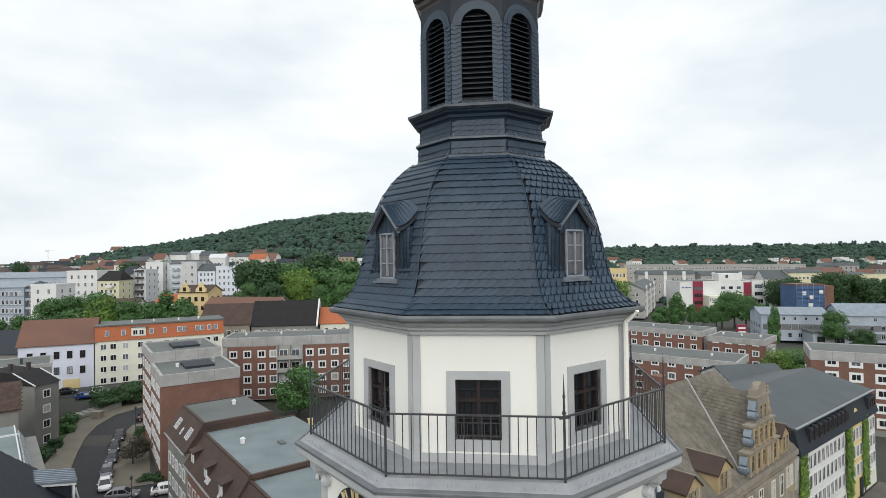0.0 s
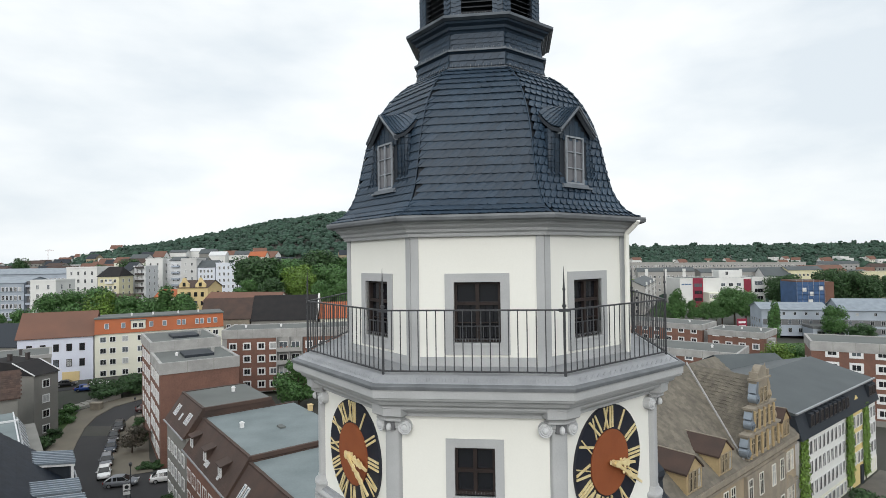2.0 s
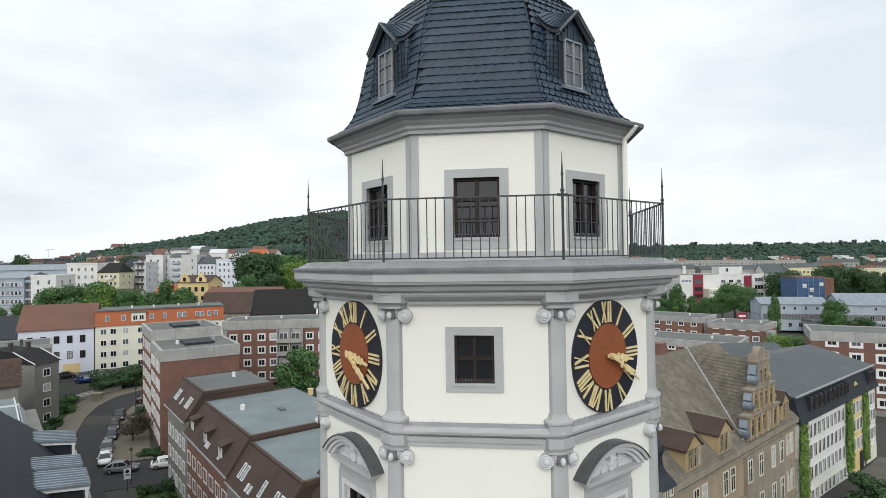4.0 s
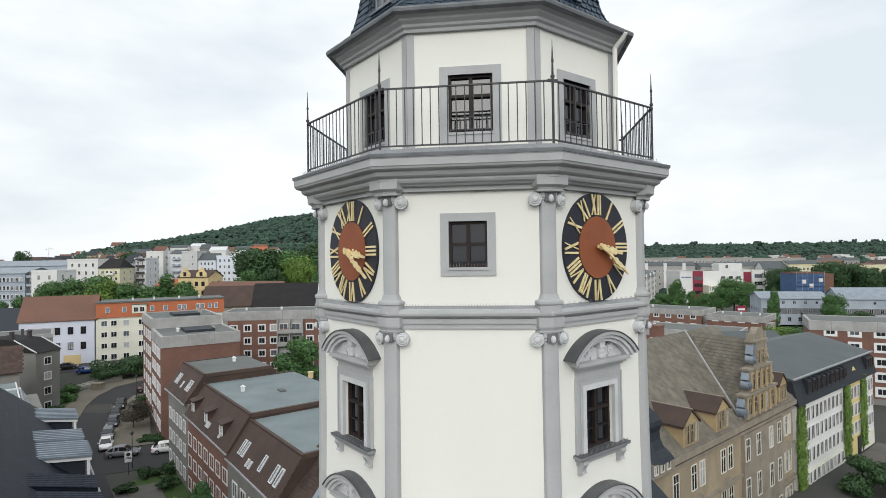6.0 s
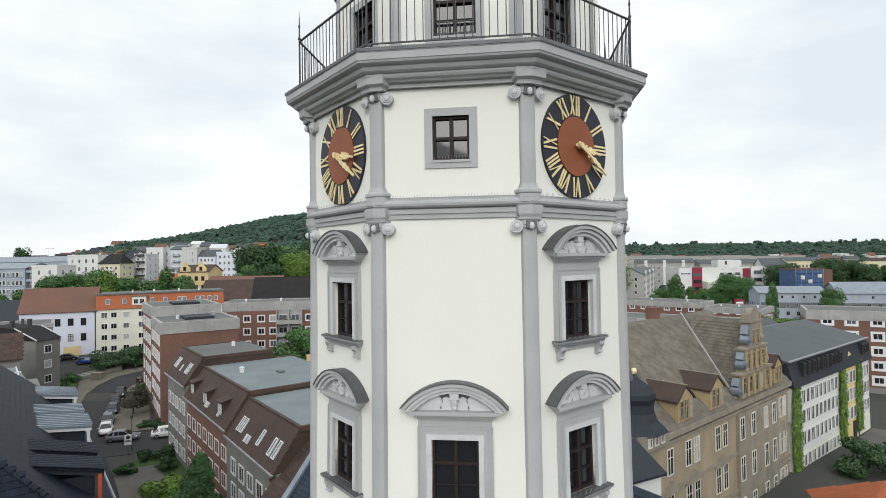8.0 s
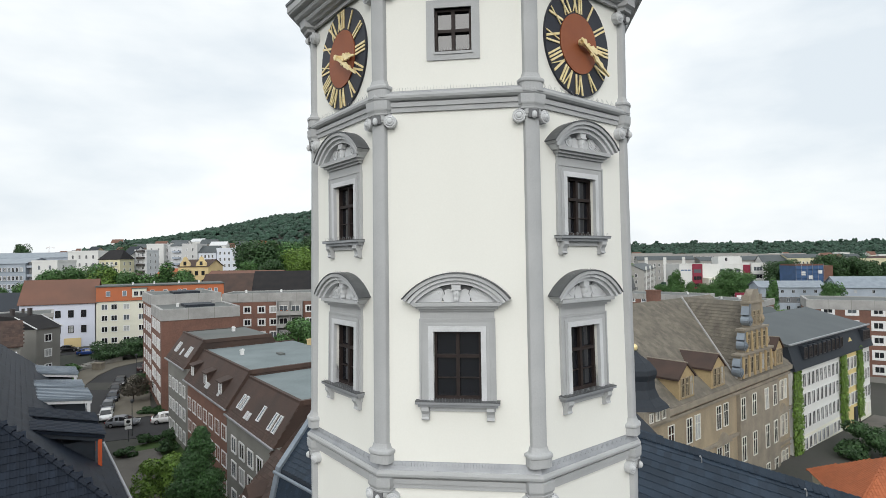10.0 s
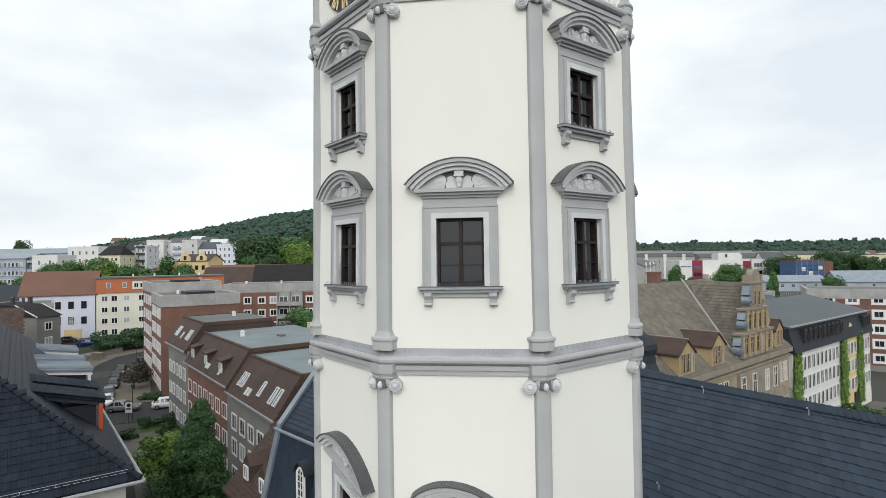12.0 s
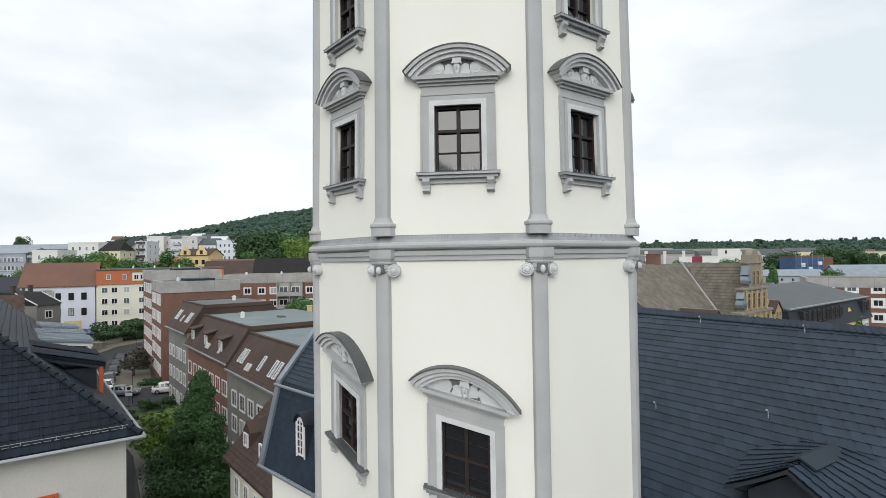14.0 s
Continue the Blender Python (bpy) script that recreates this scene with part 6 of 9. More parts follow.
# roof hooks
for s, p in ((-1.1, 0.3), (1.84, 0.3), (4.9, 0.3), (8.0, 0.3), (2.1, 2.75), (-0.64, 3.2), (7.4, 2.7)):
    bm = bmesh.new()
    c = tb(s, p)
    tube(bm, c, c + Vector((0, 0, 0.14)), 0.018, 6)
    tube(bm, c + Vector((0, 0, 0.14)), c + TB_N * 0.07 + Vector((0, 0, 0.21)), 0.014, 6)
    blob(bm, (0, 0, 0), (0.03, 0.03, 0.03), Matrix.Translation(c + TB_N * 0.07 + Vector((0, 0, 0.21))), 6, 4)
    part("roof_hook", bm, ZINC, broof)
bm = bmesh.new()
tube(bm, tb(B0, P_EAVE + 0.1, Z_EAVE), tb(B1, P_EAVE + 0.1, Z_EAVE), 0.08, 8)
part("gutter", bm, METAL_R, wing_b)
# flared slate dormer low on the front slope
SHEET_B = mat("blue_grey_sheet", (0.026, 0.038, 0.05), (0.02, 0.03, 0.04), 0.6, 2, 30, 0.1, spec=0.25)
d = part("dormer", bmesh.new(), SLATE_W, wing_b, "slate-clad flared dormer with small arched window")
m = Matrix.Translation(tb(3.6, 4.9, 12.15)) @ Matrix.Rotation(math.atan2(TB_D.y, TB_D.x), 4, "Z")
bm = bmesh.new()
prism(bm, [(-0.85, -0.3), (0.85, -0.3), (0.85, 0.85), (0, 1.42), (-0.85, 0.85)], 0, 2.3, "y", m)
part("dormer_body", bm, SLATE_D, d)
for s in (-1, 1):
    def wing(u, v):
        x = (1.25 + 0.45 * v) * u
        zf = 1.58 - 0.78 * u + 0.08 * u ** 3
        zk = 1.62 - 0.12 * u * u
        y = -0.22 + 2.45 * v
        return m @ Vector((s * x, y, zf + (zk - zf) * v ** 1.6))
    bm = slate_patch(wing if s > 0 else (lambda u, v: wing(1 - u, v)), 9, 11, 3, lift=0.03, lean=0.3)
    tagged(part("hood_slating", bm, SLATE_W, d), kind="stuff")
    bm = bmesh.new()
    n = 6
    g = [[bm.verts.new(wing(i / n, j / n) - Vector((0, 0, 0.03))) for i in range(n + 1)] for j in range(n + 1)]
    g2 = [[bm.verts.new(v.co - Vector((0, 0, 0.08))) for v in row] for row in g]
    for j in range(n):
        for i in range(n):
            bm.faces.new((g[j][i], g[j][i + 1], g[j + 1][i + 1], g[j + 1][i]))
            bm.faces.new((g2[j][i], g2[j + 1][i], g2[j + 1][i + 1], g2[j][i + 1]))
    for i in range(n):
        bm.faces.new((g[0][i], g2[0][i], g2[0][i + 1], g[0][i + 1]))
        bm.faces.new((g[i][n], g2[i][n], g2[i + 1][n], g[i + 1][n]))
    part("hood", bm, SLATE_D, d)
bm = bmesh.new()
prism(bm, [(-0.3, 1.53), (0.0, 1.69), (0.3, 1.53), (0.28, 1.49), (0.0, 1.65), (-0.28, 1.49)], 0.3, 1.75, "y", m)
part("ridge_panel", bm, SHEET_B, d, "plain grey metal sheet over the hood")
bm = bmesh.new()
arc_band(bm, 0.42, 0.55, 0.36, -0.09, 0.0, -0.06, 0.05, m, n=10)
for s in (-1, 1):
    box(bm, *sorted((s * 0.42, s * 0.33)), -0.06, 0.05, 0.05, 0.56, m)
part("window_frame", bm, GREY, d)
bm = bmesh.new()
prism(bm, [(0.36 * math.cos(math.pi * i / 10), 0.55 + 0.3 * math.sin(math.pi * i / 10)) for i in range(11)] + [(-0.36, 0.05), (0.36, 0.05)], -0.02, 0.02, "y", m)
part("pane", bm, GLASS, d)

# ---- white house with anthracite pantiles, beside the lane ----
NX, NY = Vector((0.791, 0.611, 0)), Vector((-0.611, 0.791, 0))
NC = Vector((-12.7, 7.8, 0))
NM = Matrix(((NX.x, NY.x, 0, NC.x), (NX.y, NY.y, 0, NC.y), (0, 0, 1, 0), (0, 0, 0, 1)))
OFF_WHITE = mat("off_white_render", (0.52, 0.51, 0.48), (0.44, 0.43, 0.40), 0.9, 0.3, 12, 0.1, mix=1.0)
HOUSE_AT = Matrix.Translation((0.2, 3.46, -4.71)) @ Matrix.Diagonal((1.25, 1.25, 1.25, 1))
nh = thing("white_house_with_pantile_roof", "white rendered house with anthracite pantile hip roof and long dormers", "house", m=HOUSE_AT @ NM)
EZ, RZ, RX, LEN = 11.3, 15.7, -5.2, 30.0
bm = bmesh.new()
box(bm, -9.9, -0.45, 0.45, LEN, -1.3, EZ - 0.05)
part("wall", bm, OFF_WHITE, nh)
bm = bmesh.new()
vs = [bm.verts.new(p) for p in ((0, 0, EZ), (-10.4, 0, EZ), (-10.4, LEN, EZ), (0, LEN, EZ), (RX, 5.2, RZ), (RX, LEN, RZ))]
lo = [bm.verts.new((v.co.x, v.co.y, v.co.z - 0.16)) for v in vs[:4]]
for f in ((0, 1, 4), (1, 2, 5, 4), (3, 0, 4, 5), (2, 3, 5)):
    bm.faces.new([vs[i] for i in f])
bm.faces.new(lo[::-1])
for i in range(4):
    bm.faces.new((vs[i], vs[(i + 1) % 4], lo[(i + 1) % 4], lo[i]))
nroof = part("roof", bm, TILE_DK, nh)
rise = (RZ - EZ) / 5.2
sl = 5.2 * math.hypot(1, rise)
smA = slope_m((-10.4, 0, EZ + 0.02), (1, 0, 0), (0, 1, rise))
courses(nroof, "pantile_field", smA, 10.4, sl, 0, TILE_DK, 0.3, 0.34, seed=2, clip=lambda x, y: y / sl * 5.2 - 0.15 < x < 10.4 - y / sl * 5.2 + 0.15)
smB = slope_m((0, 0, EZ + 0.02), (0, 1, 0), (-1, 0, rise))
courses(nroof, "pantile_field", smB, LEN, sl, 0, TILE_DK, 0.3, 0.34, seed=2, shape="flat", lift=0.012, clip=lambda x, y: x > y / sl * 5.2)
# hip tiles
for i in range(20):
    f0, f1 = i / 20, (i + 1.12) / 20
    bm = bmesh.new()
    tube(bm, (RX * f0, 5.2 * f0, EZ + (RZ - EZ) * f0 + 0.07), (RX * f1, 5.2 * f1, EZ + (RZ - EZ) * f1 + 0.03), 0.13, 7, 0.10)
    part("hip_tile", bm, TILE_DK, nroof)
bm = bmesh.new()
for x0, y0, x1, y1 in ((-10.4, -0.1, 0.1, -0.1), (0.1, -0.1, 0.1, LEN)):
    tube(bm, (x0, y0, EZ - 0.06), (x1, y1, EZ - 0.06), 0.075, 8)
part("gutter", bm, ZINC, nh)
bm = bmesh.new()
for i in range(9):
    x = -9.0 + i * 1.05
    tube(bm, (x, 0.28, EZ + 0.24), (x, 0.28, EZ + 0.42), 0.012, 5)
for dz in (0.3, 0.4):
    tube(bm, (-9.5, 0.28, EZ + dz), (-0.3, 0.28, EZ + dz), 0.012, 5)
part("snow_guard", bm, ZINC, nh)
fm, gm = win_mesh(1.5, 1.3, 0.1, "two", ORANGE_P, GLASS)
for x in (-3.4, -7.2):
    for z in (8.3, 5.6, 2.9):
        w_ = part("window", fm, ORANGE_P, nh, m=Matrix.Translation((x, 0.45, z)))
        part("pane", gm, GLASS, w_)


def shed_dormer(y0, y1, xf, z_low, z_top, roofm, post, ribs, fascia):
    """Long shed dormer: roof runs from the main slope out to the street side at x = xf."""
    d = part("dormer", bmesh.new(), roofm, nh)
    xb = -(z_top - EZ) / rise - 0.3
    bm = bmesh.new()
    box(bm, xb, xf - 0.35, y0 + 0.25, y1 - 0.25, EZ + 0.3, z_low - 0.18)
    part("dormer_body", bm, SLATE_D, d)
    bm = bmesh.new()
    prism(bm, [(xb, z_top), (xf, z_low), (xf, z_low - 0.14), (xb, z_top - 0.14)], y0, y1, "y")
    part("dormer_roof", bm, roofm, d)
    if ribs:
        n = max(3, int((y1 - y0) / 0.42))
        for i in range(n):
            y = y0 + (y1 - y0) * (i + 0.5) / n
            bm = bmesh.new()
            prism(bm, [(xb, z_top + 0.07), (xf + 0.05, z_low + 0.07), (xf + 0.05, z_low), (xb, z_top)], y - 0.06, y + 0.06, "y")
            part("rib", bm, roofm, d)
    else:
        m = slope_m((xf + 0.05, y0 - 0.05, z_low + 0.01), (0, 1, 0), (xb - xf, 0, z_top - z_low))
        courses(d, "pantile_field", m, y1 - y0 + 0.1, math.hypot(xb - xf, z_top - z_low), 0, TILE_DK, 0.3, 0.34, seed=4, lift=0.04)
    bm = bmesh.new()
    prism(bm, [(xb, z_top - 0.16), (xf - 0.02, z_low - 0.16), (xf - 0.02, z_low - 0.32), (xb, z_top - 0.32)], y0 + 0.05, y0 + 0.2, "y")
    box(bm, xf - 0.2, xf - 0.05, y0 + 0.2, y1 - 0.1, z_low - 0.32, z_low - 0.16)
    part("fascia", bm, fascia, d)
    bm = bmesh.new()
    box(bm, xf - 0.26, xf - 0.1, y0 + 0.04, y0 + 0.22, EZ + 0.1, z_low - 0.17)
    part("corner_post", bm, post, d)


shed_dormer(6.2, 8.3, -0.5, 13.3, 14.2, TILE_DK, ORANGE_P, False, SLATE_D)
shed_dormer(9.0, 11.2, -0.5, 13.3, 14.2, TILE_DK, ORANGE_P, False, SLATE_D)
shed_dormer(14.9, 18.2, -0.2, 13.35, 13.75, METAL_R, WHITE_F, True, WHITE_F)
shed_dormer(18.6, 21.2, -0.3, 13.4, 13.8, METAL_R, WHITE_F, True, WHITE_F)
shed_dormer(26.0, 29.2, -0.1, 13.1, 13.6, METAL_R, WHITE_F, True, WHITE_F)

# ---- small brown-roofed houses below the tower ----
ob, L, H = house("old_brown_roofed_house", "old rendered house with brown tiled roof and small dormers", (-15.6, 24.2), (-10.4, 17.5), 7, -1.2, 4.6, CREAM_W, "house")
r_ = gable_roof(ob, L, 7, H, 3.6, TILE_B, 0.4, CREAM_W)
ang = math.atan2(3.6, 3.5)
smh = slope_m((-0.4, -0.4, H - 0.4 * 3.6 / 3.5 + 0.19), (1, 0, 0), (0, 3.5, 3.6))
courses(r_, "tile_field", smh, L + 0.8, 5.5, ang, TILE_B, 0.25, 0.3, shape="flat", seed=8)
for x in (1.6, 4.6):
    d = part("dormer", bmesh.new(), TILE_B, ob)
    bm = bmesh.new()
    prism(bm, [(x - 0.65, H + 0.7), (x + 0.65, H + 0.7), (x + 0.65, H + 1.8), (x, H + 2.5), (x - 0.65, H + 1.8)], 0.6, 3.0, "y")
    part("dormer_body", bm, TILE_B, d)
    fm, gm = win_mesh(0.8, 0.9, 0.09, "two", WHITE_F, GLASS)
    w_ = part("window", fm, WHITE_F, d, m=Matrix.Translation((x, 0.58, H + 0.8)))
    part("pane", gm, GLASS, w_)
windows(ob, "f", L, 7, spread(0.6, L - 0.6, 4), [0.9, 3.3], 0.9, 1.4, 0.1, "two", seed=2)
ob, L, H = house("old_brown_roofed_house", "steep-roofed house with brown tiles joining the mansard blocks", (-14.0, 29.5), (-8.0, 22.5), 9, -1.2, 7.2, RENDER_G, "house")
r_ = gable_roof(ob, L, 9, H, 4.4, TILE_B, 0.35, RENDER_G)
smh = slope_m((-0.4, -0.4, H - 0.4 * 4.4 / 4.5 + 0.19), (1, 0, 0), (0, 4.5, 4.4))
courses(r_, "tile_field", smh, L + 0.8, 6.6, 0, TILE_B, 0.25, 0.3, shape="flat", seed=9)
windows(ob, "f", L, 9, spread(0.6, L - 0.6, 4), [0.9, 3.6], 1.0, 1.4, 0.1, "two", seed=2)

# ---- sandstone school with volute gable ----
GD, GN = Vector((0.765, 0.645)), Vector((0.645, -0.765))
GO = Vector((40.4, 52.5))
p0, p1 = GO + GD * -33.5, GO
ob, L, H = house("sandstone_school", "yellow sandstone building with curved gable and beige tiled roof", p0, p1, 15, -3.3, 8.9, STONE, "school")
BW = mat("cream_window_paint", (0.74, 0.72, 0.66), (0.62, 0.60, 0.54), 0.5, 5, 50, 0.0)
RISE, RDEP = 7.7, 9.2
r_ = gable_roof(ob, L, 15, H, RISE, TILE_G, 0.35, STONE_G, ridge=RDEP)
sm = slope_m((-0.3, -0.3, H - 0.3 * RISE / RDEP + 0.2), (1, 0, 0), (0, RDEP, RISE))
sl = math.hypot(RDEP + 0.3, RISE + 0.25)
courses(r_, "tile_field", sm, L + 0.6, sl, 0, TILE_G, 0.42, 0.40, shape="flat", seed=31, lift=0.055, clip=lambda x, y: not (33.5 - 14.0 + 6.8 * y / sl < x < 33.5 - 4.4 - 3.0 * y / sl))
# cross roof behind the gable
gx = L - 9.4
bm = bmesh.new()
hw, SKEW = 4.9, 1.9
for s in (-1, 1):
    vs = [bm.verts.new(p) for p in ((gx + s * hw, 0.1, H + 0.25), (gx, 0.1, H + RISE + 0.25), (gx + SKEW, RDEP, H + RISE + 0.25))]
    bm.faces.new(vs)
part("cross_roof", bm, TILE_G, ob)
for s in (-1, 1):
    # tiles of the two skewed cross slopes
    top, foot, back = Vector((gx, 0.1, H + RISE + 0.27)), Vector((gx + s * hw, 0.1, H + 0.27)), Vector((gx + SKEW, RDEP, H + RISE + 0.27))
    along = (back - top).normalized()
    up = top - foot
    up = up - along * up.dot(along)
    o = top - up
    shift = (foot - o).dot(along)
    sl2 = up.length
    ll = (back - top).length
    if s > 0:
        courses(r_, "tile_field", slope_m(o, along, up), ll + 2, sl2, 0, TILE_G, 0.42, 0.40, shape="flat", seed=32, lift=0.05, clip=lambda x, y: shift * (1 - y / sl2) < x < ll * y / sl2 + shift * (1 - y / sl2))
    else:
        courses(r_, "tile_field", slope_m(o + along * (ll + 2), -along, up), ll + 4, sl2, 0, TILE_G, 0.42, 0.40, shape="flat", seed=33, lift=0.05, clip=lambda x, y: shift * (1 - y / sl2) < ll + 2 - x < ll * y / sl2 + shift * (1 - y / sl2))
bm = bmesh.new()
tube(bm, (gx - hw, 0.1, H + 0.32), (gx + SKEW, RDEP, H + RISE + 0.34), 0.13, 6)
part("valley_flashing", bm, CONCRETE, ob, "pale valley flashing")
# volute gable in three tiers
GX = gx - 0.5
# warmer, brighter copy of the sandstone, with the light on the dormers coloured in
STONE_Y = mat("lit_ochre_sandstone", (0.43, 0.33, 0.18), (0.28, 0.21, 0.12), 0.9, 0.8, 8, 0.3, mix=1.0, grain=0.4)
BEIGE_F = mat("beige_stone_mullion", (0.36, 0.30, 0.20), (0.26, 0.215, 0.15), 0.8, 3, 30, 0.1)
gab = part("gable", bmesh.new(), STONE, ob)
tiers = [(-4.2, 4.2, 0.0, 2.6), (-3.0, 3.0, 2.6, 5.1), (-1.7, 1.7, 5.1, 7.9)]
for i, (a, b, z0, z1) in enumerate(tiers):
    bm = bmesh.new()
    box(bm, GX + a, GX + b, -0.25, 0.55, H + z0 + 0.2, H + z1)
    part("gable_tier", bm, STONE_G, gab)
    bm = bmesh.new()
    box(bm, GX + a - 0.2, GX + b + 0.2, -0.42, 0.6, H + z1, H + z1 + 0.22)
    part("gable_cornice", bm, STONE_G, gab)
    for s in (-1, 1):
        bm = bmesh.new()
        e = b if s > 0 else -a
        n = 14
        for rr, yy in ((0.55, 0.0), (0.38, -0.1), (0.2, -0.18)):
            prism(bm, [(GX + s * (e - 0.1) + rr * math.cos(2 * math.pi * q / n), H + z0 + 1.0 + rr * math.sin(2 * math.pi * q / n)) for q in range(n)], -0.3 + yy, 0.5, "y")
        prism(bm, [(GX + s * (e - 0.3), H + z0 + 1.5), (GX + s * (e + 0.35), H + z0 + 1.6), (GX + s * (e - 0.15), H + z1 + 0.1), (GX + s * (e - 0.6), H + z1 + 0.1)], -0.28, 0.5, "y")
        part("volute", bm, METAL_R if s < 0 else STONE, gab)
bm = bmesh.new()
prism(bm, [(GX + 1.15 * math.cos(math.pi * q / 10), H + 8.1 + 1.3 * math.sin(math.pi * q / 10)) for q in range(11)], -0.25, 0.5, "y")
part("gable_crown", bm, STONE_G, gab)
for s in (-1, 1):
    bm = bmesh.new()
    box(bm, GX + s * 1.5 - 0.2, GX + s * 1.5 + 0.2, -0.3, 0.5, H + 8.1, H + 8.8)
    tube(bm, (GX + s * 1.5, 0.1, H + 8.8), (GX + s * 1.5, 0.1, H + 9.4), 0.16, 6, 0.03)
    part("finial", bm, STONE_G, gab)
windows(ob, "f", L, 15, [GX + x for x in (-3.0, -1.5, 0, 1.5, 3.0)], [H + 0.55], 0.85, 1.75, 0.07, "cross", BEIGE_F, pale=0.05, seed=3, off=0.25)
windows(ob, "f", L, 15, [GX + x for x in (-2.0, -0.66, 0.66, 2.0)], [H + 3.05], 0.8, 1.7, 0.07, "cross", BEIGE_F, pale=0.05, seed=4, off=0.25)
windows(ob, "f", L, 15, [GX + x for x in (-0.55, 0.55)], [H + 5.5], 0.7, 1.6, 0.07, "cross", BEIGE_F, pale=0.05, seed=5, off=0.25)
for i in range(6):
    bm = bmesh.new()
    tube(bm, (GX - 3.75 + 1.5 * i, -0.32, H + 0.3), (GX - 3.75 + 1.5 * i, -0.32, H + 2.5), 0.14, 7)
    part("half_column", bm, STONE_Y, gab)
for i in range(5):
    bm = bmesh.new()
    tube(bm, (GX - 2.64 + 1.32 * i, -0.32, H + 2.9), (GX - 2.64 + 1.32 * i, -0.32, H + 5.0), 0.13, 7)
    part("half_column", bm, STONE_Y, gab)
# cornice and belt courses
for z, hh, o in ((H - 0.55, 0.5, 0.45), (H - 1.15, 0.3, 0.2), (6.9, 0.3, 0.22), (3.2, 0.25, 0.2), (2.6, 0.15, 0.12)):
    bm = bmesh.new()
    box(bm, -0.1, L + 0.1, -o, 0.03, z, z + hh)
    part("belt_course", bm, STONE_G, ob)
bm = bmesh.new()
box(bm, gx - 5.3, gx + 5.4, -0.35, 0.02, 0, H - 1.2)
part("projecting_bay", bm, STONE_G, ob)
left = [5.3, 8.6, 10.2, 14.6, 16.2]
mid = [gx - 4.6, gx - 1.8, gx + 1.6, gx + 4.0]
right = [L - 3.4, L - 2.3, L - 1.2]
for xs, off in ((left, 0.0), (mid, 0.35), (right, 0.0)):
    w = 1.05 if xs is not right else 0.75
    windows(ob, "f", L, 15, xs, [8.3], w, 2.3, 0.06, "cross", BW, pale=0.05, seed=6, off=off)
    windows(ob, "f", L, 15, xs, [4.1], w, 2.5, 0.06, "cross", BW, pale=0.05, seed=7, off=off)
    windows(ob, "f", L, 15, xs, [0.4], w, 2.0, 0.06, "cross", BW, pale=0.05, seed=8, off=off)
for x in (9.4, 15.4, 5.3, L - 2.3):
    bm = bmesh.new()
    prism(bm, [(x - 1.7, 6.75), (x + 1.7, 6.75), (x, 7.9)], -0.3, 0.02, "y")
    part("window_gablet", bm, STONE_G, ob)
# stone dormers
for x in (8.3, 14.7, L - 2.9):
    d = part("dormer", bmesh.new(), STONE, ob)
    w = 1.45 if x < 20 else 1.2
    bm = bmesh.new()
    prism(bm, [(x - w, H - 0.1), (x + w, H - 0.1), (x + w, H + 2.2), (x, H + 3.3), (x - w, H + 2.2)], 0.0, 0.5, "y")
    box(bm, x - w, x + w, 0.5, 3.2, H - 0.1, H + 2.2)
    part("dormer_body", bm, STONE_Y, d)
    for s in (-1, 1):
        bm = bmesh.new()
        prism(bm, [(x, H + 3.32), (x, H + 3.48), (x + s * (w + 0.22), H + 2.17), (x + s * (w + 0.22), H + 2.0)], -0.15, 4.2, "y")
        part("dormer_roof", bm, TILE_B, d)
    bm = bmesh.new()
    tube(bm, (x, -0.18, H + 3.46), (x, 4.2, H + 3.46), 0.07, 6)
    part("ridge_cap", bm, STONE_G, d)
    windows(ob, "f", L, 15, [x - 0.8, x, x + 0.8] if w > 1.3 else [x - 0.5, x + 0.5], [H + 0.4], 0.62, 1.75, 0.06, "cross", BEIGE_F, pale=0.05, seed=9, off=0.02)
# bell-roofed turret at the near end
d = part("turret", bmesh.new(), COPPER, ob)
bm = bmesh.new()
box(bm, 0.2, 4.3, -0.5, 3.4, H - 0.8, H + 0.5)
part("turret_wall", bm, STONE_G, d)
bm = bmesh.new()
cx, cy = 2.25, 1.45
prof = [(2.7, 0.5), (2.5, 0.8), (1.9, 1.3), (1.6, 2.0), (1.55, 2.7), (1.75, 3.2), (1.7, 3.6), (1.2, 4.2), (0.5, 4.7), (0.12, 5.1)]
rings = [[bm.verts.new((cx + r * math.cos(2 * math.pi * (q + 0.5) / 8), cy + r * math.sin(2 * math.pi * (q + 0.5) / 8), H + z)) for q in range(8)] for r, z in prof]
for a, b in zip(rings, rings[1:]):
    for q in range(8):
        bm.faces.new((a[q], a[(q + 1) % 8], b[(q + 1) % 8], b[q]))
bm.faces.new(rings[-1])
part("bell_roof", bm, SLATE_D, d)
bm = bmesh.new()
blob(bm, (cx, cy, H + 5.35), (0.25, 0.25, 0.3), Matrix())
part("finial", bm, GOLD, d)
windows(ob, "f", L, 15, [1.2, 2.2, 3.2], [H - 0.5], 0.6, 0.8, 0.08, "two", BW, off=0.5)
chimney(ob, L - 13.2, RDEP + 0.5, H + RISE, 1.2, 1.3, BRICK)

